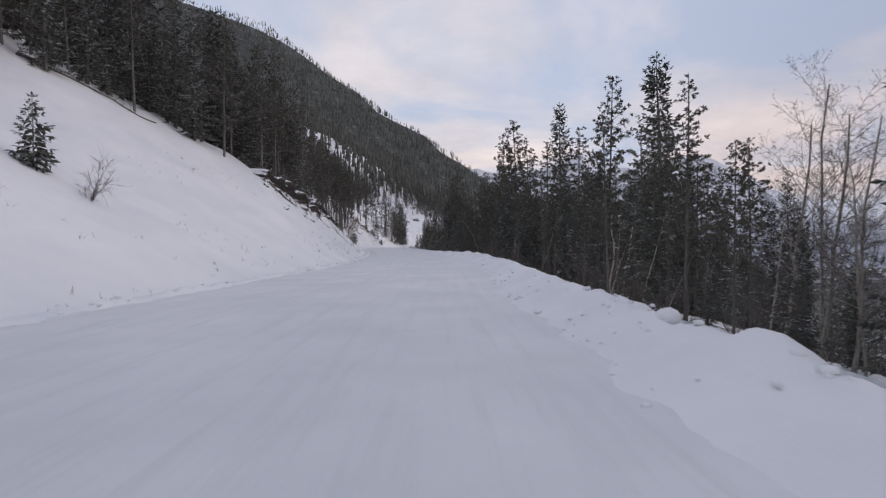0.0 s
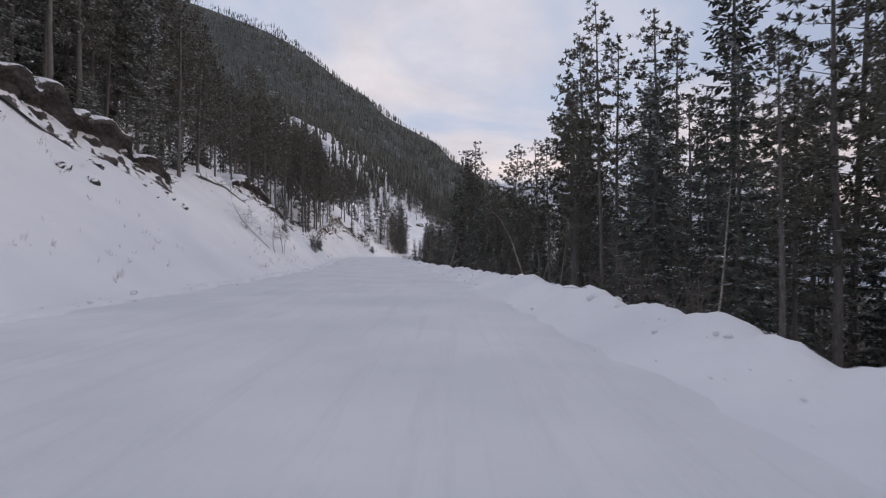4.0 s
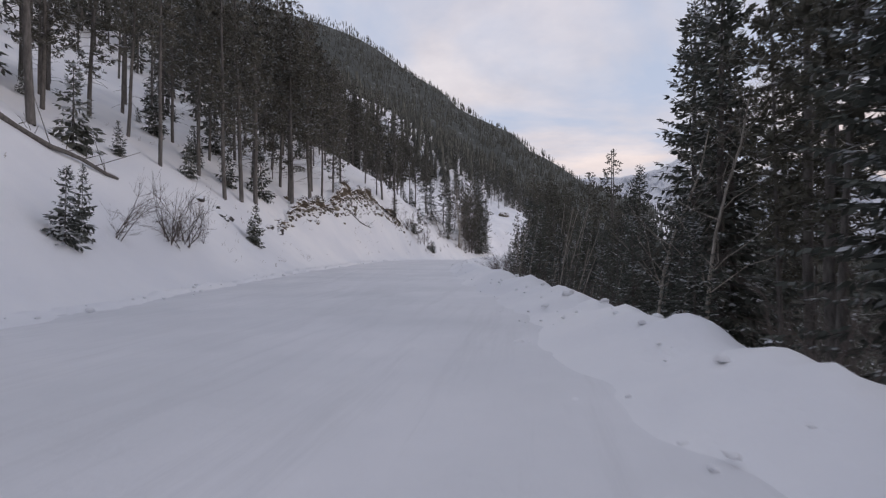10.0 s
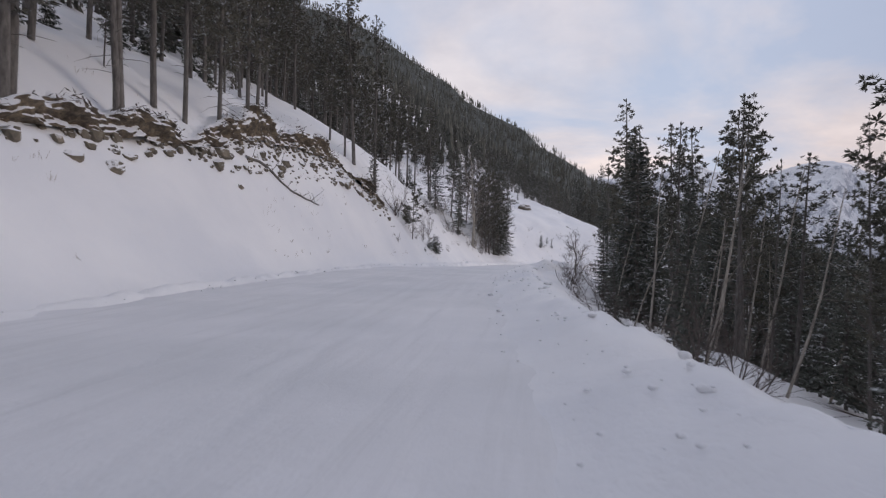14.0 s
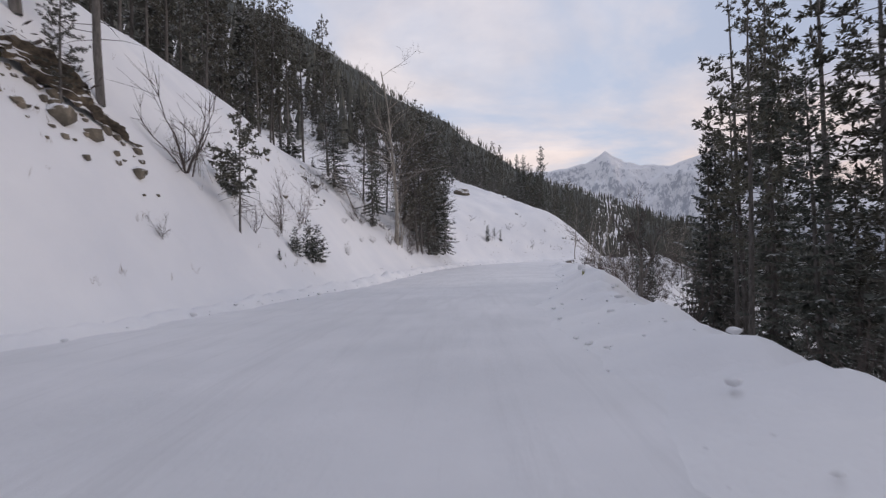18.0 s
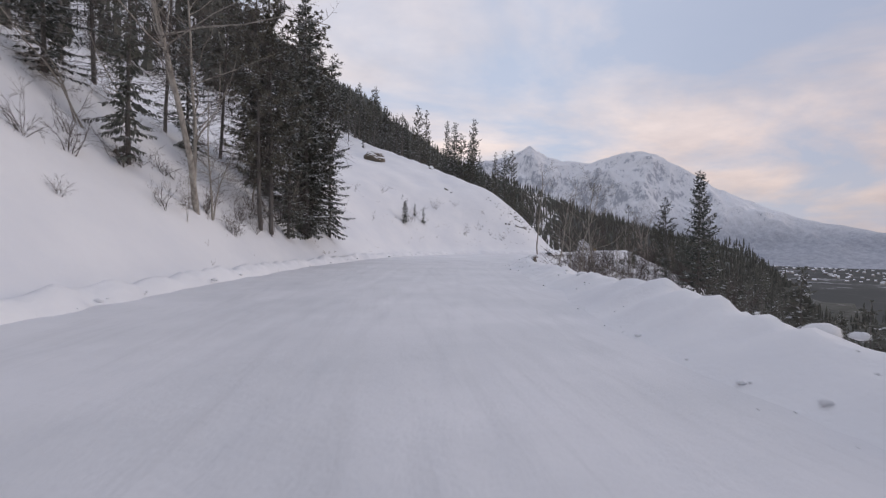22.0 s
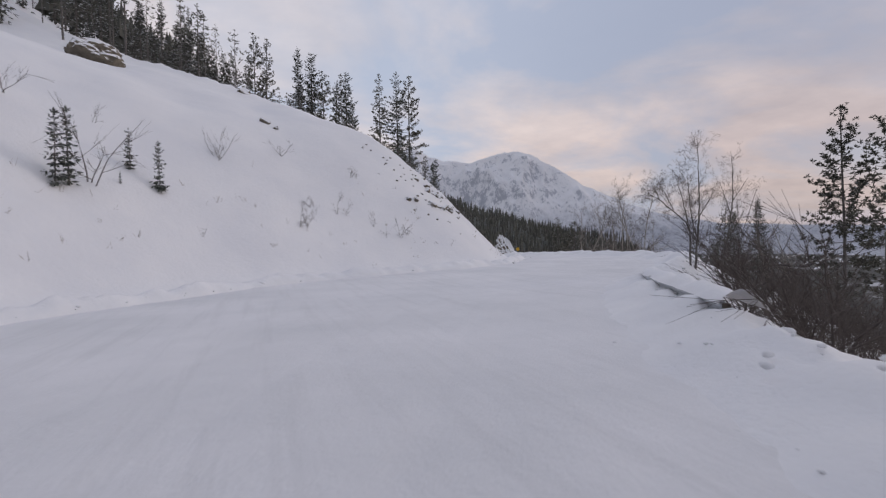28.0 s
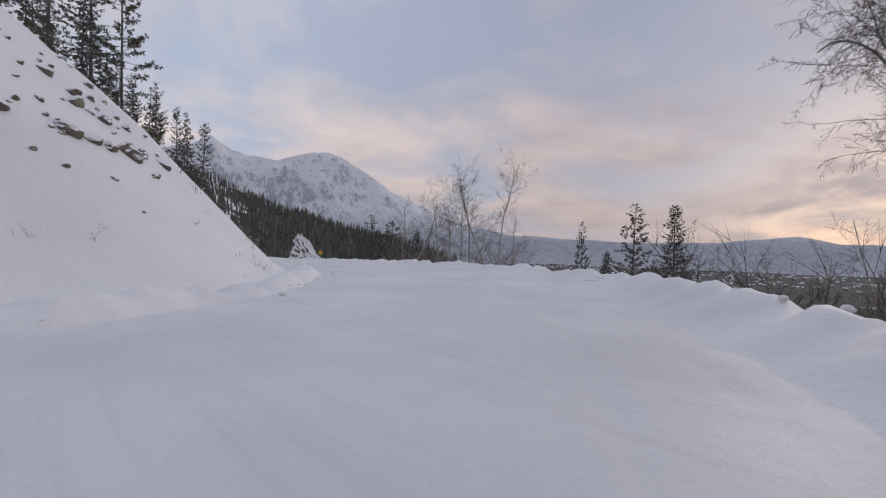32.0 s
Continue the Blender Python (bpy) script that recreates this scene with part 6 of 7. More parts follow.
# ---- the overhanging boulder high on the nose ----
def overhang():
    bm = bmesh.new()
    bmesh.ops.create_icosphere(bm, subdivisions=4, radius=1.0)
    for v in bm.verts:
        c = v.co.copy()
        k = 1 + 0.3 * noise.noise(c * 1.3) + 0.16 * abs(noise.noise(c * 3.1 + Vector((4, 1, 7)))) + 0.07 * noise.noise(c * 8)
        v.co = Vector((c.x * 1.5, c.y * 1.1, c.z * (0.85 if c.z > 0 else 1.0))) * k
        if v.co.z < 0:
            v.co.y += 0.35 * -v.co.z
    me = bpy.data.meshes.new("boulder")
    bm.to_mesh(me)
    bm.free()
    me.materials.append(ROCK)
    ob = tagged(new("boulder", me), "large jutting brown boulder with snow on top", "boulder")
    ob.matrix_basis = Matrix.Translation((-13.8, 276.4, ground_at(-13.8, 276.4) + 0.4)) @ Euler((0.15, 0.1, 0.35)).to_matrix().to_4x4() @ Matrix.Diagonal((1.15, 1.15, 1.3, 1))


overhang()


# ---- fallen trees ----
def fallen_log(a, b, radius, seed, roots, label):
    r = np.random.RandomState(seed)
    a, b = Vector((*a, ground_at(*a) + radius * 0.7)), Vector((*b, ground_at(*b) + radius * 0.5))
    root = tagged(new("fallen_log"), label, "log", "fallen logs")
    root.location = a
    d = b - a
    g = Geo()
    k = 14
    drift = np.cumsum(r.normal(0, 0.045, (k + 1, 3)), 0)
    line = [np.array(d) * i / k for i in range(k + 1)]
    pts = []
    for i in range(k + 1):
        q = line[i] + (drift[i] - drift[0]) * [1, 1, 0.3]
        q[2] = ground_at(a.x + q[0], a.y + q[1]) - a.z + radius * (0.9 + 0.5 * math.sin(i * 0.9 + seed))
        pts.append(q)
    g.tube(pts, np.linspace(radius, radius * 0.4, k + 1) * r.uniform(0.9, 1.1, k + 1), 8)
    part("trunk", g.mesh("trunk", PINE_BARK, True), root)
    s = Geo()
    for i0, i1 in ((0, 4), (5, 9), (10, 14)):
        top = [p + [0, 0, radius * 0.62] for p in pts[i0:i1 + 1]]
        w = np.linspace(radius * (1 - 0.6 * i0 / k), radius * (1 - 0.6 * i1 / k), len(top)) * 0.8 * r.uniform(0.6, 1.1, len(top))
        w[0] = w[-1] = 0.01
        s.tube(top, w, 8)
    part("snow_cap", s.mesh("snow_cap", SNOW, True), root, "snow lying along the trunk")
    st = Geo()
    for _ in range(26):
        i = r.randint(1, k)
        w = r.normal(0, 1, 3)
        w[2] = abs(w[2])
        e = pts[i] + w * r.uniform(0.2, 0.7)
        st.tube([pts[i], e, e + r.normal(0, 0.15, 3)], [0.02, 0.01, 0.003], 4)
    for _ in range(roots):
        w = r.normal(0, 1, 3) - np.array(d.normalized()) * 0.5
        w /= np.linalg.norm(w)
        ln = r.uniform(0.4, 1.1)
        st.tube([pts[0], pts[0] + w * ln * 0.5, pts[0] + w * ln + r.normal(0, 0.2, 3)], [0.07, 0.035, 0.008], 5)
    part("broken_branches", st.mesh("branches", PINE_BARK), root)
    return root


fallen_log((-24.5, 111.2), (-23.9, 120.2), 0.16, 551, 44, "uprooted pine lying down the bank under snow")
fallen_log((-26.3, 155.9), (-25.2, 163.0), 0.09, 552, 0, "thin dead trunk lying on the snowy cut bank")
fallen_log((-34.5, 43.0), (-28.8, 53.0), 0.13, 553, 5, "snow-dusted dead trunk along the top of the bank")
fallen_log((-22.6, 88.0), (-21.3, 94.5), 0.12, 554, 6, "snow-dusted dead trunk along the top of the bank")


# ---- leaning dead saplings and birches below the road ----
def pole_geo(H, seed):
    r = np.random.RandomState(seed)
    g = Geo()
    pts = [np.array([0, 0, -0.2])]
    q = np.array([0.0, 0, 1])
    for _ in range(6):
        q = q + r.normal(0, 0.03, 3)
        pts.append(pts[-1] + q / np.linalg.norm(q) * H / 6)
    g.tube(pts, np.linspace(0.05, 0.013, 7), 6)
    for _ in range(14):
        i = r.randint(2, 6)
        w = r.normal(0, 1, 3) + [0, 0, 0.6]
        g.tube([pts[i], pts[i] + w * r.uniform(0.1, 0.45)], [0.009, 0.003], 3)
    return g


poles = [tagged(new("dead_sapling", pole_geo(7, 520 + i).mesh("dead_sapling", PALE_BARK, True)), "thin grey leaning dead sapling", "sapling", "dead saplings") for i in range(4)]
rp = np.random.RandomState(531)
spots = scatter(530, lambda y: 0 * y + 3.6, lambda y: 0 * y + 9, 124, 157, 1.6, "right", 0.5)[:34] + scatter(532, lambda y: 0 * y + 3, lambda y: 0 * y + 10, 10, 120, 4.5, "right", 0.5)[:12]
planted("pole", poles, 7.0, [(x, y, rp.uniform(4.5, 7.6) if y > 128 else rp.uniform(3.5, 6.2)) for x, y in spots], 533, 0.1, 0.07, (0.0, 0.2))

# single leafless trees with shapes of their own
limbed_tree(6.0, 82.0, -0.9, [([(0.15, 0, -0.9), (0, 0, 0), (-0.42, 0, 1.06), (-0.83, -0.1, 2.2), (-1.06, -0.15, 2.88), (-1.44, -0.2, 3.75), (-1.85, -0.3, 4.55), (-2.35, -0.4, 5.24), (-2.95, -0.5, 5.65), (-3.4, -0.55, 5.9), (-3.64, -0.6, 5.65)], 0.085, 0.008)],
            571, PALE_BARK, "pale birch bowed in an arch towards the road", weep=0.7, reach=0.7)
limbed_tree(-0.1, 99.4, -0.45, [([(0, 0, -0.3), (0.13, 0, 0.53), (0.36, 0, 1.07), (0.49, 0.05, 1.7), (0.67, 0.1, 2.4), (0.76, 0.15, 3.0), (0.9, 0.2, 3.75), (0.8, 0.3, 4.5)], 0.14, 0.02),
                                ([(0.17, 0, 0.5), (0.8, 0.2, 0.9), (1.34, 0.3, 1.34), (1.77, 0.3, 1.7), (2.2, 0.4, 2.3)], 0.09, 0.02),
                                ([(0.7, 0.1, 2.7), (1.2, 0, 2.95), (1.8, -0.1, 3.1)], 0.05, 0.012), ([(0.5, 0, 1.9), (0.1, -0.1, 1.95), (-0.2, -0.1, 1.9)], 0.035, 0.01),
                                ([(0.9, 0.2, 1.0), (1.5, 0.1, 0.95), (2.0, 0.1, 1.1)], 0.035, 0.01)], 572, OLD_BARK, "old forked birch with broken snow-dusted limbs", twiggy=0.6)
limbed_tree(8.4, 26.7, -1.6, [([(0, 0, -0.3), (0.0, 0, 0.7), (0.3, 0, 2.6), (0.15, 0.1, 3.7), (0.2, 0.1, 4.8)], 0.07, 0.012), ([(0.1, 0.1, 0.2), (0.45, 0.1, 1.6), (0.9, 0.2, 2.7), (1.3, 0.2, 3.6)], 0.05, 0.01),
                              ([(0.75, 0.6, -0.5), (1.05, 0.8, 1.2), (1.4, 1.0, 2.5), (1.55, 1.1, 3.5), (1.8, 1.2, 4.7), (1.9, 1.2, 5.6)], 0.075, 0.012),
                              ([(1.8, 0.7, -0.6), (2.3, 0.8, 1.3), (2.7, 0.9, 2.4), (3.0, 1.0, 3.3), (3.2, 1.0, 4.2)], 0.055, 0.01)], 573, BIRCH_BARK, "clump of slender pale birches behind the snow bank", twiggy=0.35)
limbed_tree(-7.4, 181.2, -0.1, [([(0, 0, -0.3), (0.08, 0, 0.6), (0.13, 0, 1.4), (-0.08, 0, 2.15), (-0.2, 0.1, 2.6), (-0.42, 0.1, 3.35), (-0.55, 0.2, 3.75)], 0.09, 0.012),
                                ([(0.08, 0, 0.4), (0.4, 0.1, 1.05), (0.65, 0.1, 1.65), (0.8, 0.2, 2.2), (1.1, 0.2, 2.4), (1.6, 0.3, 2.55)], 0.07, 0.012),
                                ([(-0.02, 0, 2.2), (0.05, 0, 2.8), (0.1, 0.1, 3.3), (0, 0.1, 3.75)], 0.05, 0.01), ([(-0.13, 0, 2.4), (-0.45, -0.1, 2.35), (-0.73, -0.1, 2.25), (-1.0, -0.1, 2.05)], 0.045, 0.01),
                                ([(-0.03, 0, 1.7), (-0.47, 0.1, 1.7), (-0.56, 0.1, 1.35)], 0.035, 0.01), ([(-0.5, -0.1, 2.35), (-0.75, -0.1, 2.9)], 0.025, 0.008)], 574, OLD_BARK, "crooked leafless poplar with gnarled limbs beside the road", twiggy=0.8, reach=0.8)
limbed_tree(15.0, 251.5, -0.52, [([(-0.112, 0.0, -0.86), (-0.086, 0.0, 0.344), (0.095, 0.086, 2.064), (0.095, 0.086, 3.655), (0.043, 0.0, 4.73), (0.0, 0.0, 5.59)], 0.055, 0.006),
                                 ([(-0.258, 0.086, -0.86), (-0.284, 0.086, 0.172), (-0.275, 0.086, 1.29), (-0.378, 0.086, 1.892), (-0.86, 0.0, 2.262), (-1.496, -0.086, 2.838), (-2.038, -0.086, 3.182), (-2.408, -0.172, 3.199), (-2.666, -0.172, 2.967)], 0.055, 0.006),
                                 ([(-0.378, 0.086, 1.892), (-0.542, 0.172, 2.804), (-0.688, 0.258, 3.44), (-0.86, 0.258, 4.042)], 0.028, 0.005), ([(-0.989, 0.0, 2.365), (-1.118, 0.172, 2.838), (-1.376, 0.258, 3.44), (-1.6, 0.258, 3.87)], 0.022, 0.004),
                                 ([(-0.043, 0.043, 1.376), (-0.215, 0.258, 2.408), (-0.258, 0.344, 3.354), (-0.327, 0.344, 4.3)], 0.028, 0.005), ([(0.095, 0.086, 2.15), (0.43, -0.172, 2.838), (0.731, -0.344, 3.526)], 0.02, 0.004),
                                 ([(-1.634, -0.086, 2.924), (-1.806, -0.258, 3.354), (-2.021, -0.344, 3.698)], 0.022, 0.005)],
            575, PINE_BARK, "large leafless birch with a leaning limb and drooping fine twigs", way=(0.896, -0.443), twiggy=0.9, weep=0.4, reach=0.95, fineness=0.6)
limbed_tree(15.9, 251.1, -0.65, [([(0.0, 0.0, -0.86), (0.043, 0.0, 0.344), (0.344, 0.0, 1.72), (0.533, 0.086, 3.096), (0.533, 0.086, 4.386), (0.447, 0.086, 5.074)], 0.045, 0.006), ([(0.43, 0.0, 2.322), (0.172, 0.086, 3.096), (0.0, 0.086, 3.784)], 0.02, 0.004),
                                ([(0.516, 0.086, 2.924), (0.86, 0.0, 3.526), (1.161, 0.0, 3.956)], 0.02, 0.004), ([(0.258, 0.0, 1.29), (0.645, -0.172, 1.978), (0.946, -0.258, 2.666)], 0.028, 0.006)],
            576, PINE_BARK, "slender leafless birch with a forked top", way=(0.896, -0.443), twiggy=0.8, weep=0.3, reach=0.9, fineness=0.6)
limbed_tree(18.0, 250.9, -0.95, [([(0.0, 0.0, -0.86), (0.086, 0.0, 0.344), (-0.129, 0.0, 1.376), (-0.215, 0.086, 2.494), (-0.086, 0.086, 3.354)], 0.06, 0.008), ([(-0.086, 0.0, 1.118), (0.43, 0.0, 1.634), (0.774, 0.086, 2.236)], 0.035, 0.007)],
            577, OLD_BARK, "crooked young leafless tree below the guard rail", way=(0.896, -0.443), twiggy=0.6, reach=0.8)

# low bare brush below the valley-side snow bank
brush = [shrub("brush", 1.6, 560 + i, 8, "tangled leafless brush below the snow bank", "valley brush") for i in range(4)]
spots = scatter(561, lambda y: 0 * y + 1.6, lambda y: 0 * y + 6, 4, 252, 2.3, "right", 0.6)[:120]
spots = [(x, y, rp.uniform(1.0, 2.4)) for x, y in spots]
spots += [(x, y, rp.uniform(1.6, 3.2)) for x, y in scatter(563, lambda y: 0 * y + 2.4, lambda y: 0 * y + 12, 236, 260, 1.15, "right", 0.8)[:66]]
planted("brush", brush, 1.6, spots, 562, 0.2)


# ---- lumps of ploughed snow ----
def lump_mesh(seed):
    bm = bmesh.new()
    bmesh.ops.create_icosphere(bm, subdivisions=2, radius=1.0)
    for v in bm.verts:
        v.co *= 0.85 + 0.3 * noise.noise(v.co * 1.4 + Vector((seed, 1, 2)))
        v.co.z *= 0.65
    me = bpy.data.meshes.new("snow_lump")
    bm.to_mesh(me)
    bm.free()
    me.materials.append(SNOW)
    for p in me.polygons:
        p.use_smooth = True
    return me


LUMPS = [lump_mesh(600 + i) for i in range(5)]
rl = np.random.RandomState(601)
pr, right_way = along(RIGHT, -5, 290, 0.5)
for i in sorted(rl.choice(len(pr), 260, replace=False)):
    o = min(max(rl.normal(0.15, 0.25), -0.3), 0.6)
    x, y = pr[i] + right_way[i] * o
    s = rl.uniform(0.04, 0.12) * (2.5 if rl.rand() < 0.2 and y < 225 else 1)
    bank = float(np.interp(y, VALLEY_BANK_Y, VALLEY_BANK_H))
    z = float(road_z(y)) + (bank - 0.08) * (0.5 + 0.5 * math.cos(math.pi * min(abs(o) / (2.1 if o < 0 else 1.7), 1))) - s * 0.3
    ob = tagged(new("snow_lump", LUMPS[rl.randint(5)]), "rounded lump of ploughed snow on the bank", "snow lump", "snow lumps")
    ob.matrix_basis = Matrix.Translation((x, y, z)) @ Euler((0, 0, rl.uniform(0, 6.28))).to_matrix().to_4x4() @ Matrix.Diagonal((s * rl.uniform(1, 1.5), s, s, 1))


# ---- guard rails, half buried ----
def guard_rail(p, right, z, cap=False):
    """A W-beam along the points p at the heights z; right points away from the road."""
    root = tagged(new("guard_rail"), "galvanised steel guard rail half buried in ploughed snow", "guard rail")
    root.location = (*p[0], float(z[0]))
    prof = np.array([(-0.0, -0.155), (0.055, -0.12), (0.055, -0.06), (-0.0, -0.02), (-0.0, 0.02), (0.055, 0.06), (0.055, 0.12), (-0.0, 0.155)])
    o = np.array([*p[0], z[0]])
    front = np.stack([np.c_[p - right * a, z + b] - o for a, b in prof], 1)
    back = np.stack([np.c_[p - right * (a - 0.006), z + b] - o for a, b in prof[::-1]], 1)
    ring = np.concatenate([front, back], 1)
    k, c = ring.shape[:2]
    i = np.arange(k - 1)[:, None] * c
    j = np.arange(c)[None]
    f = np.stack([i + j, i + (j + 1) % c, i + c + (j + 1) % c, i + c + j], -1).reshape(-1, 4)
    m, n = material("galvanised_steel")
    t = noise_at(n, 5.0, 5)
    finish(n, ramp(n, t.outputs["Fac"], [(0.3, (0.3, 0.32, 0.34)), (0.7, (0.48, 0.5, 0.52))]).outputs[0], 0.5, t.outputs["Fac"], 0.1, 0.01, Metallic=0.7)
    part("beam", mesh_of("beam", ring.reshape(-1, 3), f, m, False), root)
    wood = bark_material("weathered_post", (0.12, 0.1, 0.08), (0.26, 0.22, 0.18))
    for q in range(1, k, 4):
        bm = bmesh.new()
        bmesh.ops.create_cube(bm, size=1.0)
        bmesh.ops.scale(bm, vec=(0.15, 0.2, 0.95), verts=bm.verts)
        bmesh.ops.bevel(bm, geom=bm.edges[:], offset=0.012, segments=1, affect="EDGES")
        me = bpy.data.meshes.new("post")
        bm.to_mesh(me)
        bm.free()
        me.materials.append(wood)
        post = part("post", me, root)
        post.location = Vector((*(p[q] + right[q] * 0.12), z[q] - 0.4)) - root.location
        post.rotation_euler.z = math.atan2(-right[q][0], right[q][1])
    if cap:
        rows = []
        for a in np.linspace(0, 1, 9):
            hump = math.sin(math.pi * a) ** 0.7
            high = 0.12 + hump * (0.15 + 0.07 * waves(p[:, 0], p[:, 1], 1.1, 41) + 0.04 * waves(p[:, 0], p[:, 1], 0.4, 42)) - 0.25 * max(a - 0.6, 0)
            rows.append(np.c_[p + right * (-0.09 + 0.75 * a + 0.03 * waves(p[:, 0], p[:, 1], 0.5, 43))[:, None], z + high])
        v = np.stack(rows, 0) - o
        tagged(part("snow_cap", mesh_of("snow_cap", v.reshape(-1, 3), sheet_faces(*v.shape[:2]), SNOW, True), root), "rounded ridge of snow lying on the beam")


for y0, y1, up in ((5, 17, 0.12), (226, 231, 0.3)):
    p, right = along(RIGHT, y0, y1, 0.5)
    p = p + right * 0.3
    guard_rail(p, right, road_z(p[:, 1]) + up)
s = np.linspace(0, 1, 30)
p = np.c_[np.interp(s, [0, 0.35, 0.6, 0.8, 1], [3.9, 6.25, 8.15, 9.8, 11.5]), np.interp(s, [0, 0.35, 0.6, 0.8, 1], [239.6, 243.7, 246.6, 248.75, 250.7])]
w = np.gradient(p, axis=0)
w /= np.linalg.norm(w, axis=1)[:, None]
guard_rail(p, np.c_[w[:, 1], -w[:, 0]], road_z(p[:, 1]) + np.interp(s, [0, 0.35, 0.6, 0.8, 1], [0.34, 0.34, 0.29, 0.22, 0.05]), True)


# ---- crumbs of ploughed snow and dry grass, too many to count ----
def crumbs(name, line, y0, y1, lo, hi, count, seed, size, height, label):
    r = np.random.RandomState(seed)
    p, right = along(line, y0, y1, 0.4)
    i = r.randint(0, len(p), count)
    o = r.uniform(lo, hi, count)
    q = p[i] + right[i] * o[:, None] + r.normal(0, 0.1, (count, 2))
    z = road_z(q[:, 1]) + height(o)
    s = size * r.gamma(2.0, 0.5, count)
    bm = bmesh.new()
    bmesh.ops.create_icosphere(bm, subdivisions=1, radius=1.0)
    bm.verts.ensure_lookup_table()
    v = np.array([w.co for w in bm.verts])
    f = np.array([[w.index for w in t.verts] for t in bm.faces])
    bm.free()
    V = v[None] * (s[:, None, None] * r.uniform(0.7, 1.35, (count, len(v), 1))) * [1.2, 1.0, 0.7] + np.c_[q, z][:, None]
    F = f[None] + (np.arange(count) * len(v))[:, None, None]
    tagged(new(name, mesh_of(name, V.reshape(-1, 3), F.reshape(-1, 3), SNOW, True)), label, "snow crumbs", kind="stuff")


crumbs("snow_crumbs_valley", RIGHT, 0, 236, -1.9, -0.15, 1500, 701, 0.022, lambda o: 0.5 * 0.5 * (1 + np.cos(np.pi * np.minimum(-o / 2.1, 1) ** 0.85)) - 0.06, "crumbled snow on the flank of the ploughed bank")
crumbs("snow_crumbs_hill", LEFT, 0, 285, -0.9, 1.2, 900, 702, 0.026, lambda o: 0.14 + 0 * o, "crumbled snow along the plough ridge")


def dry_grass():
    r = np.random.RandomState(711)
    n_ = 2600
    y = r.uniform(0, 285, n_)
    d = 1.2 + 13 * r.uniform(0, 1, n_) ** 1.4
    x = np.interp(y, LEFT[:, 1], LEFT[:, 0]) - d
    ok = (waves(x, y, 9, 712) + r.uniform(-0.5, 0.5, n_) > 0.25) & (offset(x, y, LEFT)[0] > 0.9)
    x, y = x[ok], y[ok]
    z = ground_z(x, y)
    g = Geo()
    for a, b, c in zip(x, y, z):
        k = r.randint(2, 7)
        at = np.c_[a + r.normal(0, 0.06, k), b + r.normal(0, 0.06, k), np.full(k, c - 0.03)]
        g.sprays(at, np.c_[r.normal(0, 0.35, k), r.normal(0, 0.35, k), np.ones(k)], r.normal(0, 1, (k, 3)), r.uniform(0.12, 0.42, k), np.full(k, 0.006))
    m, n = material("dry_grass")
    finish(n, ramp(n, n("ShaderNodeNewGeometry").outputs["Random Per Island"], [(0.0, (0.12, 0.09, 0.06)), (1.0, (0.26, 0.2, 0.13))]).outputs[0], 0.9)
    tagged(new("dry_grass", g.mesh("dry_grass", m)), "dry stalks poking through the snow bank", "grass", kind="stuff")


dry_grass()


# ---- roadside markers ----
def marker_post():
    """A short flexible edge marker with an olive reflector face and a cap of snow."""
    z = float(road_z(181.1)) + 0.36
    root = tagged(new("edge_marker"), "olive-yellow road edge marker with a cap of snow", "marker post")
    root.matrix_basis = Matrix.Translation((-9.58, 181.15, z)) @ Euler((0.05, 0.08, 0.2)).to_matrix().to_4x4()
    m, n = material("faded_olive_plastic")
    t = noise_at(n, 20.0, 4)
    finish(n, ramp(n, t.outputs["Fac"], [(0.3, (0.25, 0.25, 0.1)), (0.7, (0.36, 0.35, 0.16))]).outputs[0], 0.6, t.outputs["Fac"], 0.2, 0.003)
    bm = bmesh.new()
    bmesh.ops.create_cube(bm, size=1.0)
    bmesh.ops.scale(bm, vec=(0.1, 0.025, 0.75), verts=bm.verts)
    bmesh.ops.bevel(bm, geom=bm.edges[:], offset=0.008, segments=2, affect="EDGES")
    me = bpy.data.meshes.new("post")
    bm.to_mesh(me)
    bm.free()
    me.materials.append(m)
    part("post", me, root)
    cap = part("snow_cap", LUMPS[2], root, "rounded cap of snow")
    cap.matrix_basis = Matrix.Translation((0, 0.02, 0.4)) @ Matrix.Diagonal((0.085, 0.08, 0.11, 1))


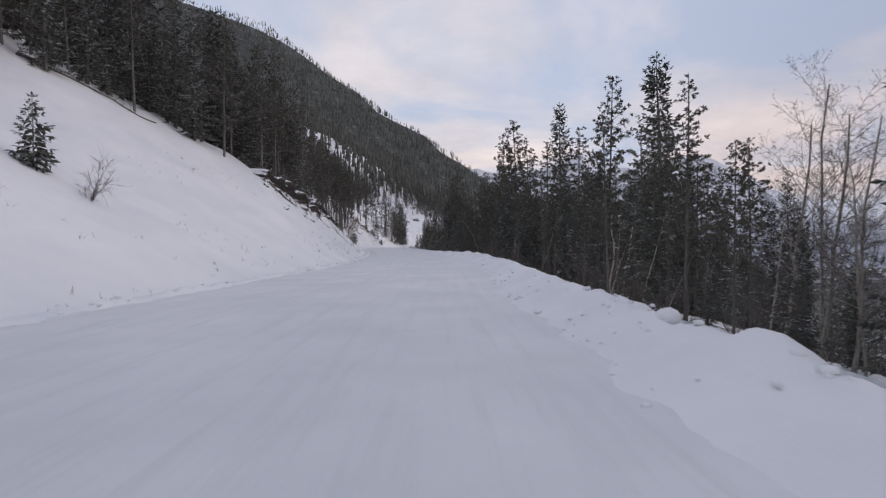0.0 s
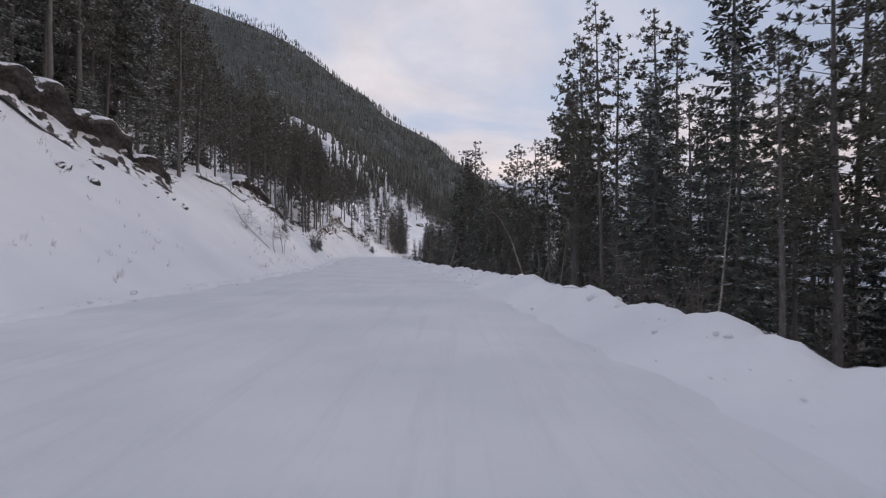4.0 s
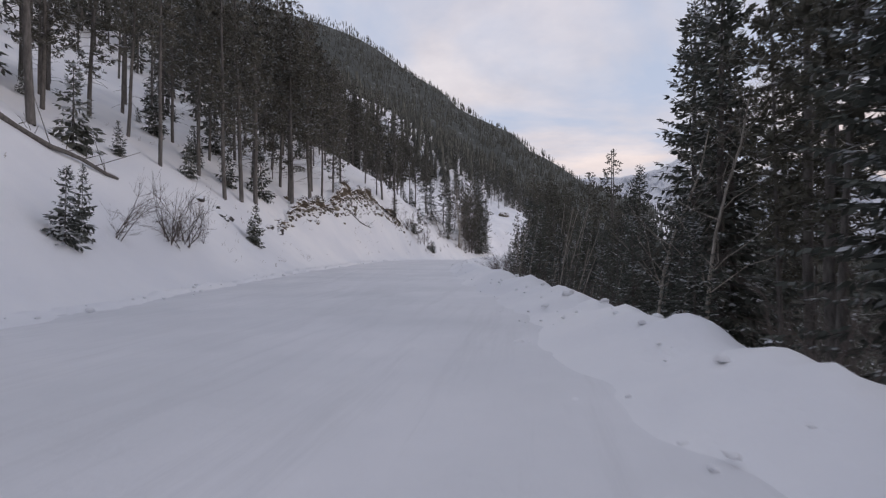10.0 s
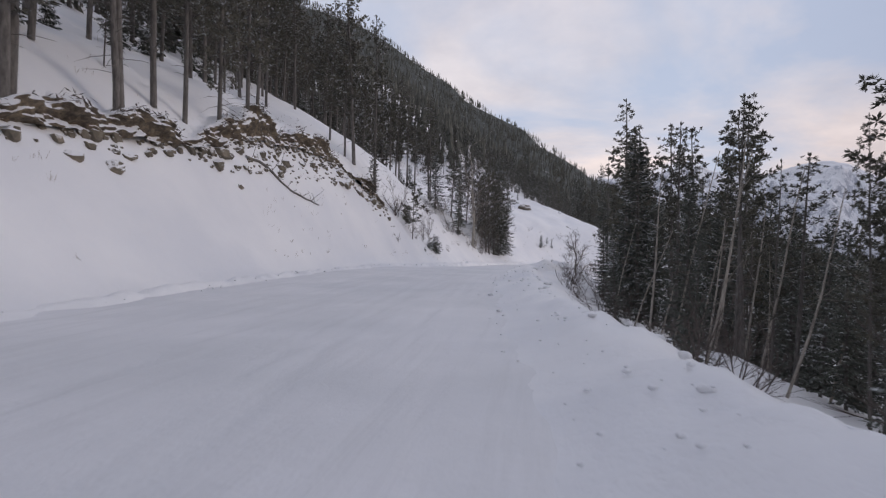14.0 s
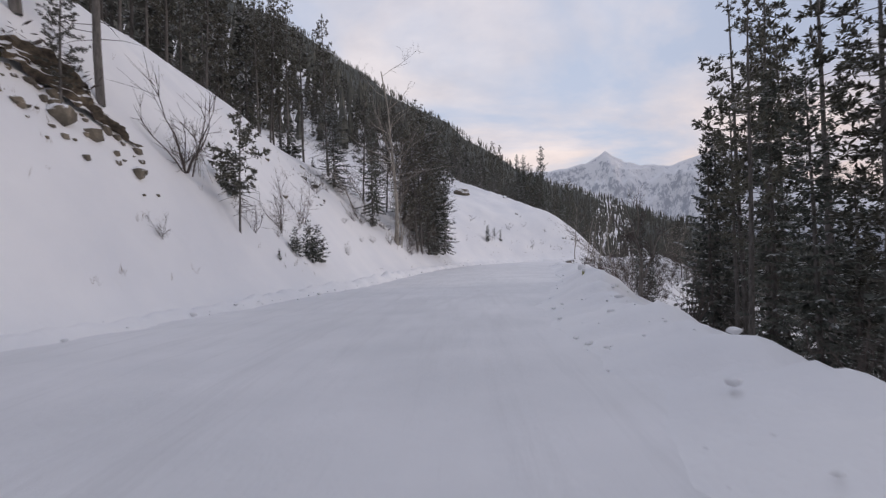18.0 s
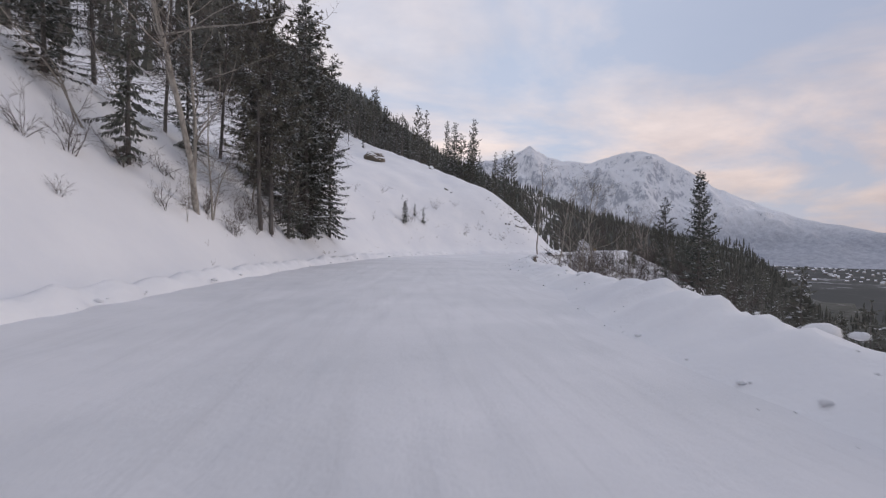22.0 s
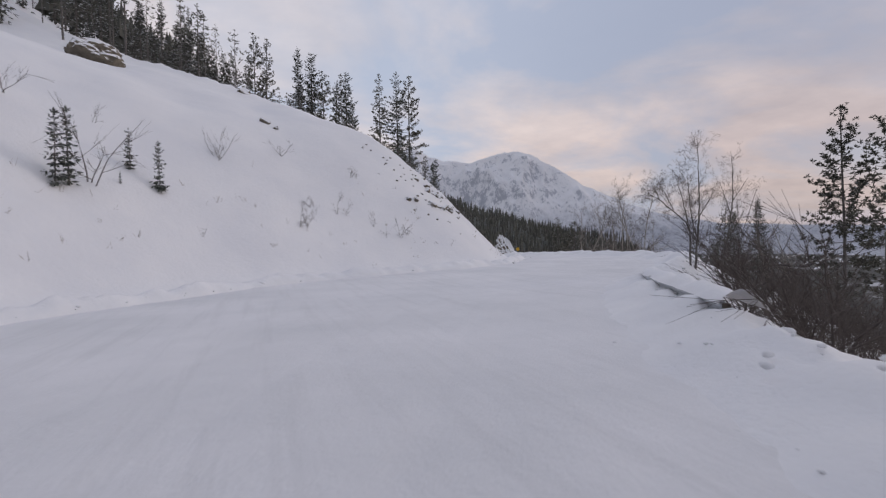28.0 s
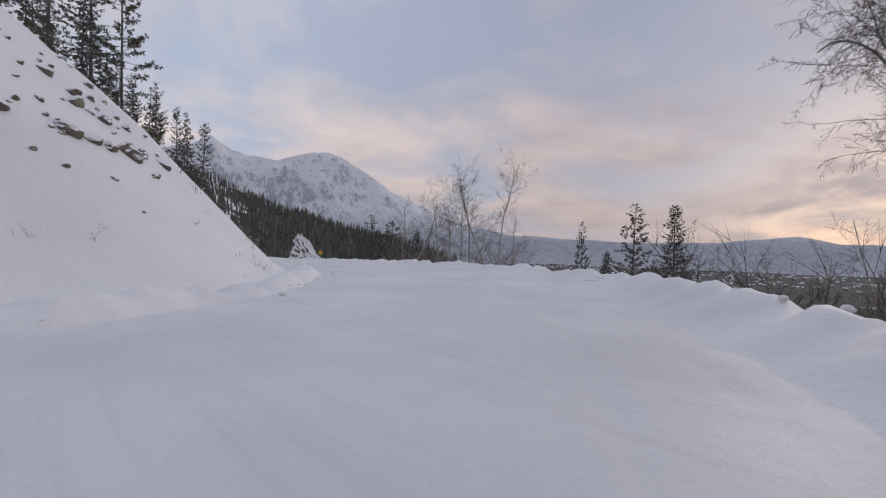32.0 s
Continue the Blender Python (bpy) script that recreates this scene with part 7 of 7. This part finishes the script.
marker_post()
cap = tagged(new("snow_lump", LUMPS[1]), "large round ball of snow sitting on the ploughed bank", "snow lump", "snow lumps")
cap.matrix_basis = Matrix.Translation((-9.45, 181.9, float(road_z(181.9)) + 0.84)) @ Matrix.Diagonal((0.17, 0.17, 0.27, 1))


def snowy_crag():
    """A steep snow-plastered knob at the next bend."""
    bm = bmesh.new()
    bmesh.ops.create_icosphere(bm, subdivisions=4, radius=1.0)
    for v in bm.verts:
        c = v.co.copy()
        taper = 1.0 - 0.72 * (c.z + 1) / 2
        k = 1 + 0.4 * noise.noise(c * 1.7 + Vector((2, 8, 5))) + 0.55 * abs(noise.noise(c * 3.4)) + 0.3 * noise.noise(c * 8)
        v.co = Vector((c.x * 3.0 * taper - 0.7 * c.z, c.y * 2.4 * taper, c.z * 2.8)) * k
    me = bpy.data.meshes.new("crag")
    bm.to_mesh(me)
    bm.free()
    me.materials.append(CRAG_ROCK)
    ob = tagged(new("snowy_crag", me), "steep rock knob plastered with snow at the next bend", "rock")
    ob.location = (44.2, 333.0, -2.6)


snowy_crag()


def warning_sign():
    root = tagged(new("road_sign"), "small yellow diamond warning sign on a post", "road sign")
    root.location = (46.6, 332.0, ground_at(46.6, 332.0))
    m, n = material("yellow_sign_paint")
    finish(n, ramp(n, noise_at(n, 3.0).outputs["Fac"], [(0.3, (0.62, 0.36, 0.03)), (0.7, (0.72, 0.44, 0.05))]).outputs[0], 0.5)
    top = -1.9 - root.location.z
    for nm, size, at, turn, mat in (("post", (0.09, 0.09, top + 0.4), (0, 0.06, top / 2), 0.0, bark_material("sign_post", (0.2, 0.19, 0.17), (0.34, 0.32, 0.3))), ("panel", (0.6, 0.02, 0.6), (0, 0, top), 45.0, m)):
        bm = bmesh.new()
        bmesh.ops.create_cube(bm, size=1.0)
        bmesh.ops.scale(bm, vec=size, verts=bm.verts)
        bmesh.ops.bevel(bm, geom=bm.edges[:], offset=0.006, segments=1, affect="EDGES")
        me = bpy.data.meshes.new(nm)
        bm.to_mesh(me)
        bm.free()
        me.materials.append(mat)
        ob = part(nm, me, root)
        ob.matrix_basis = pose(*at, 0, turn, 0)
    root.rotation_euler.z = radians(-25)


warning_sign()
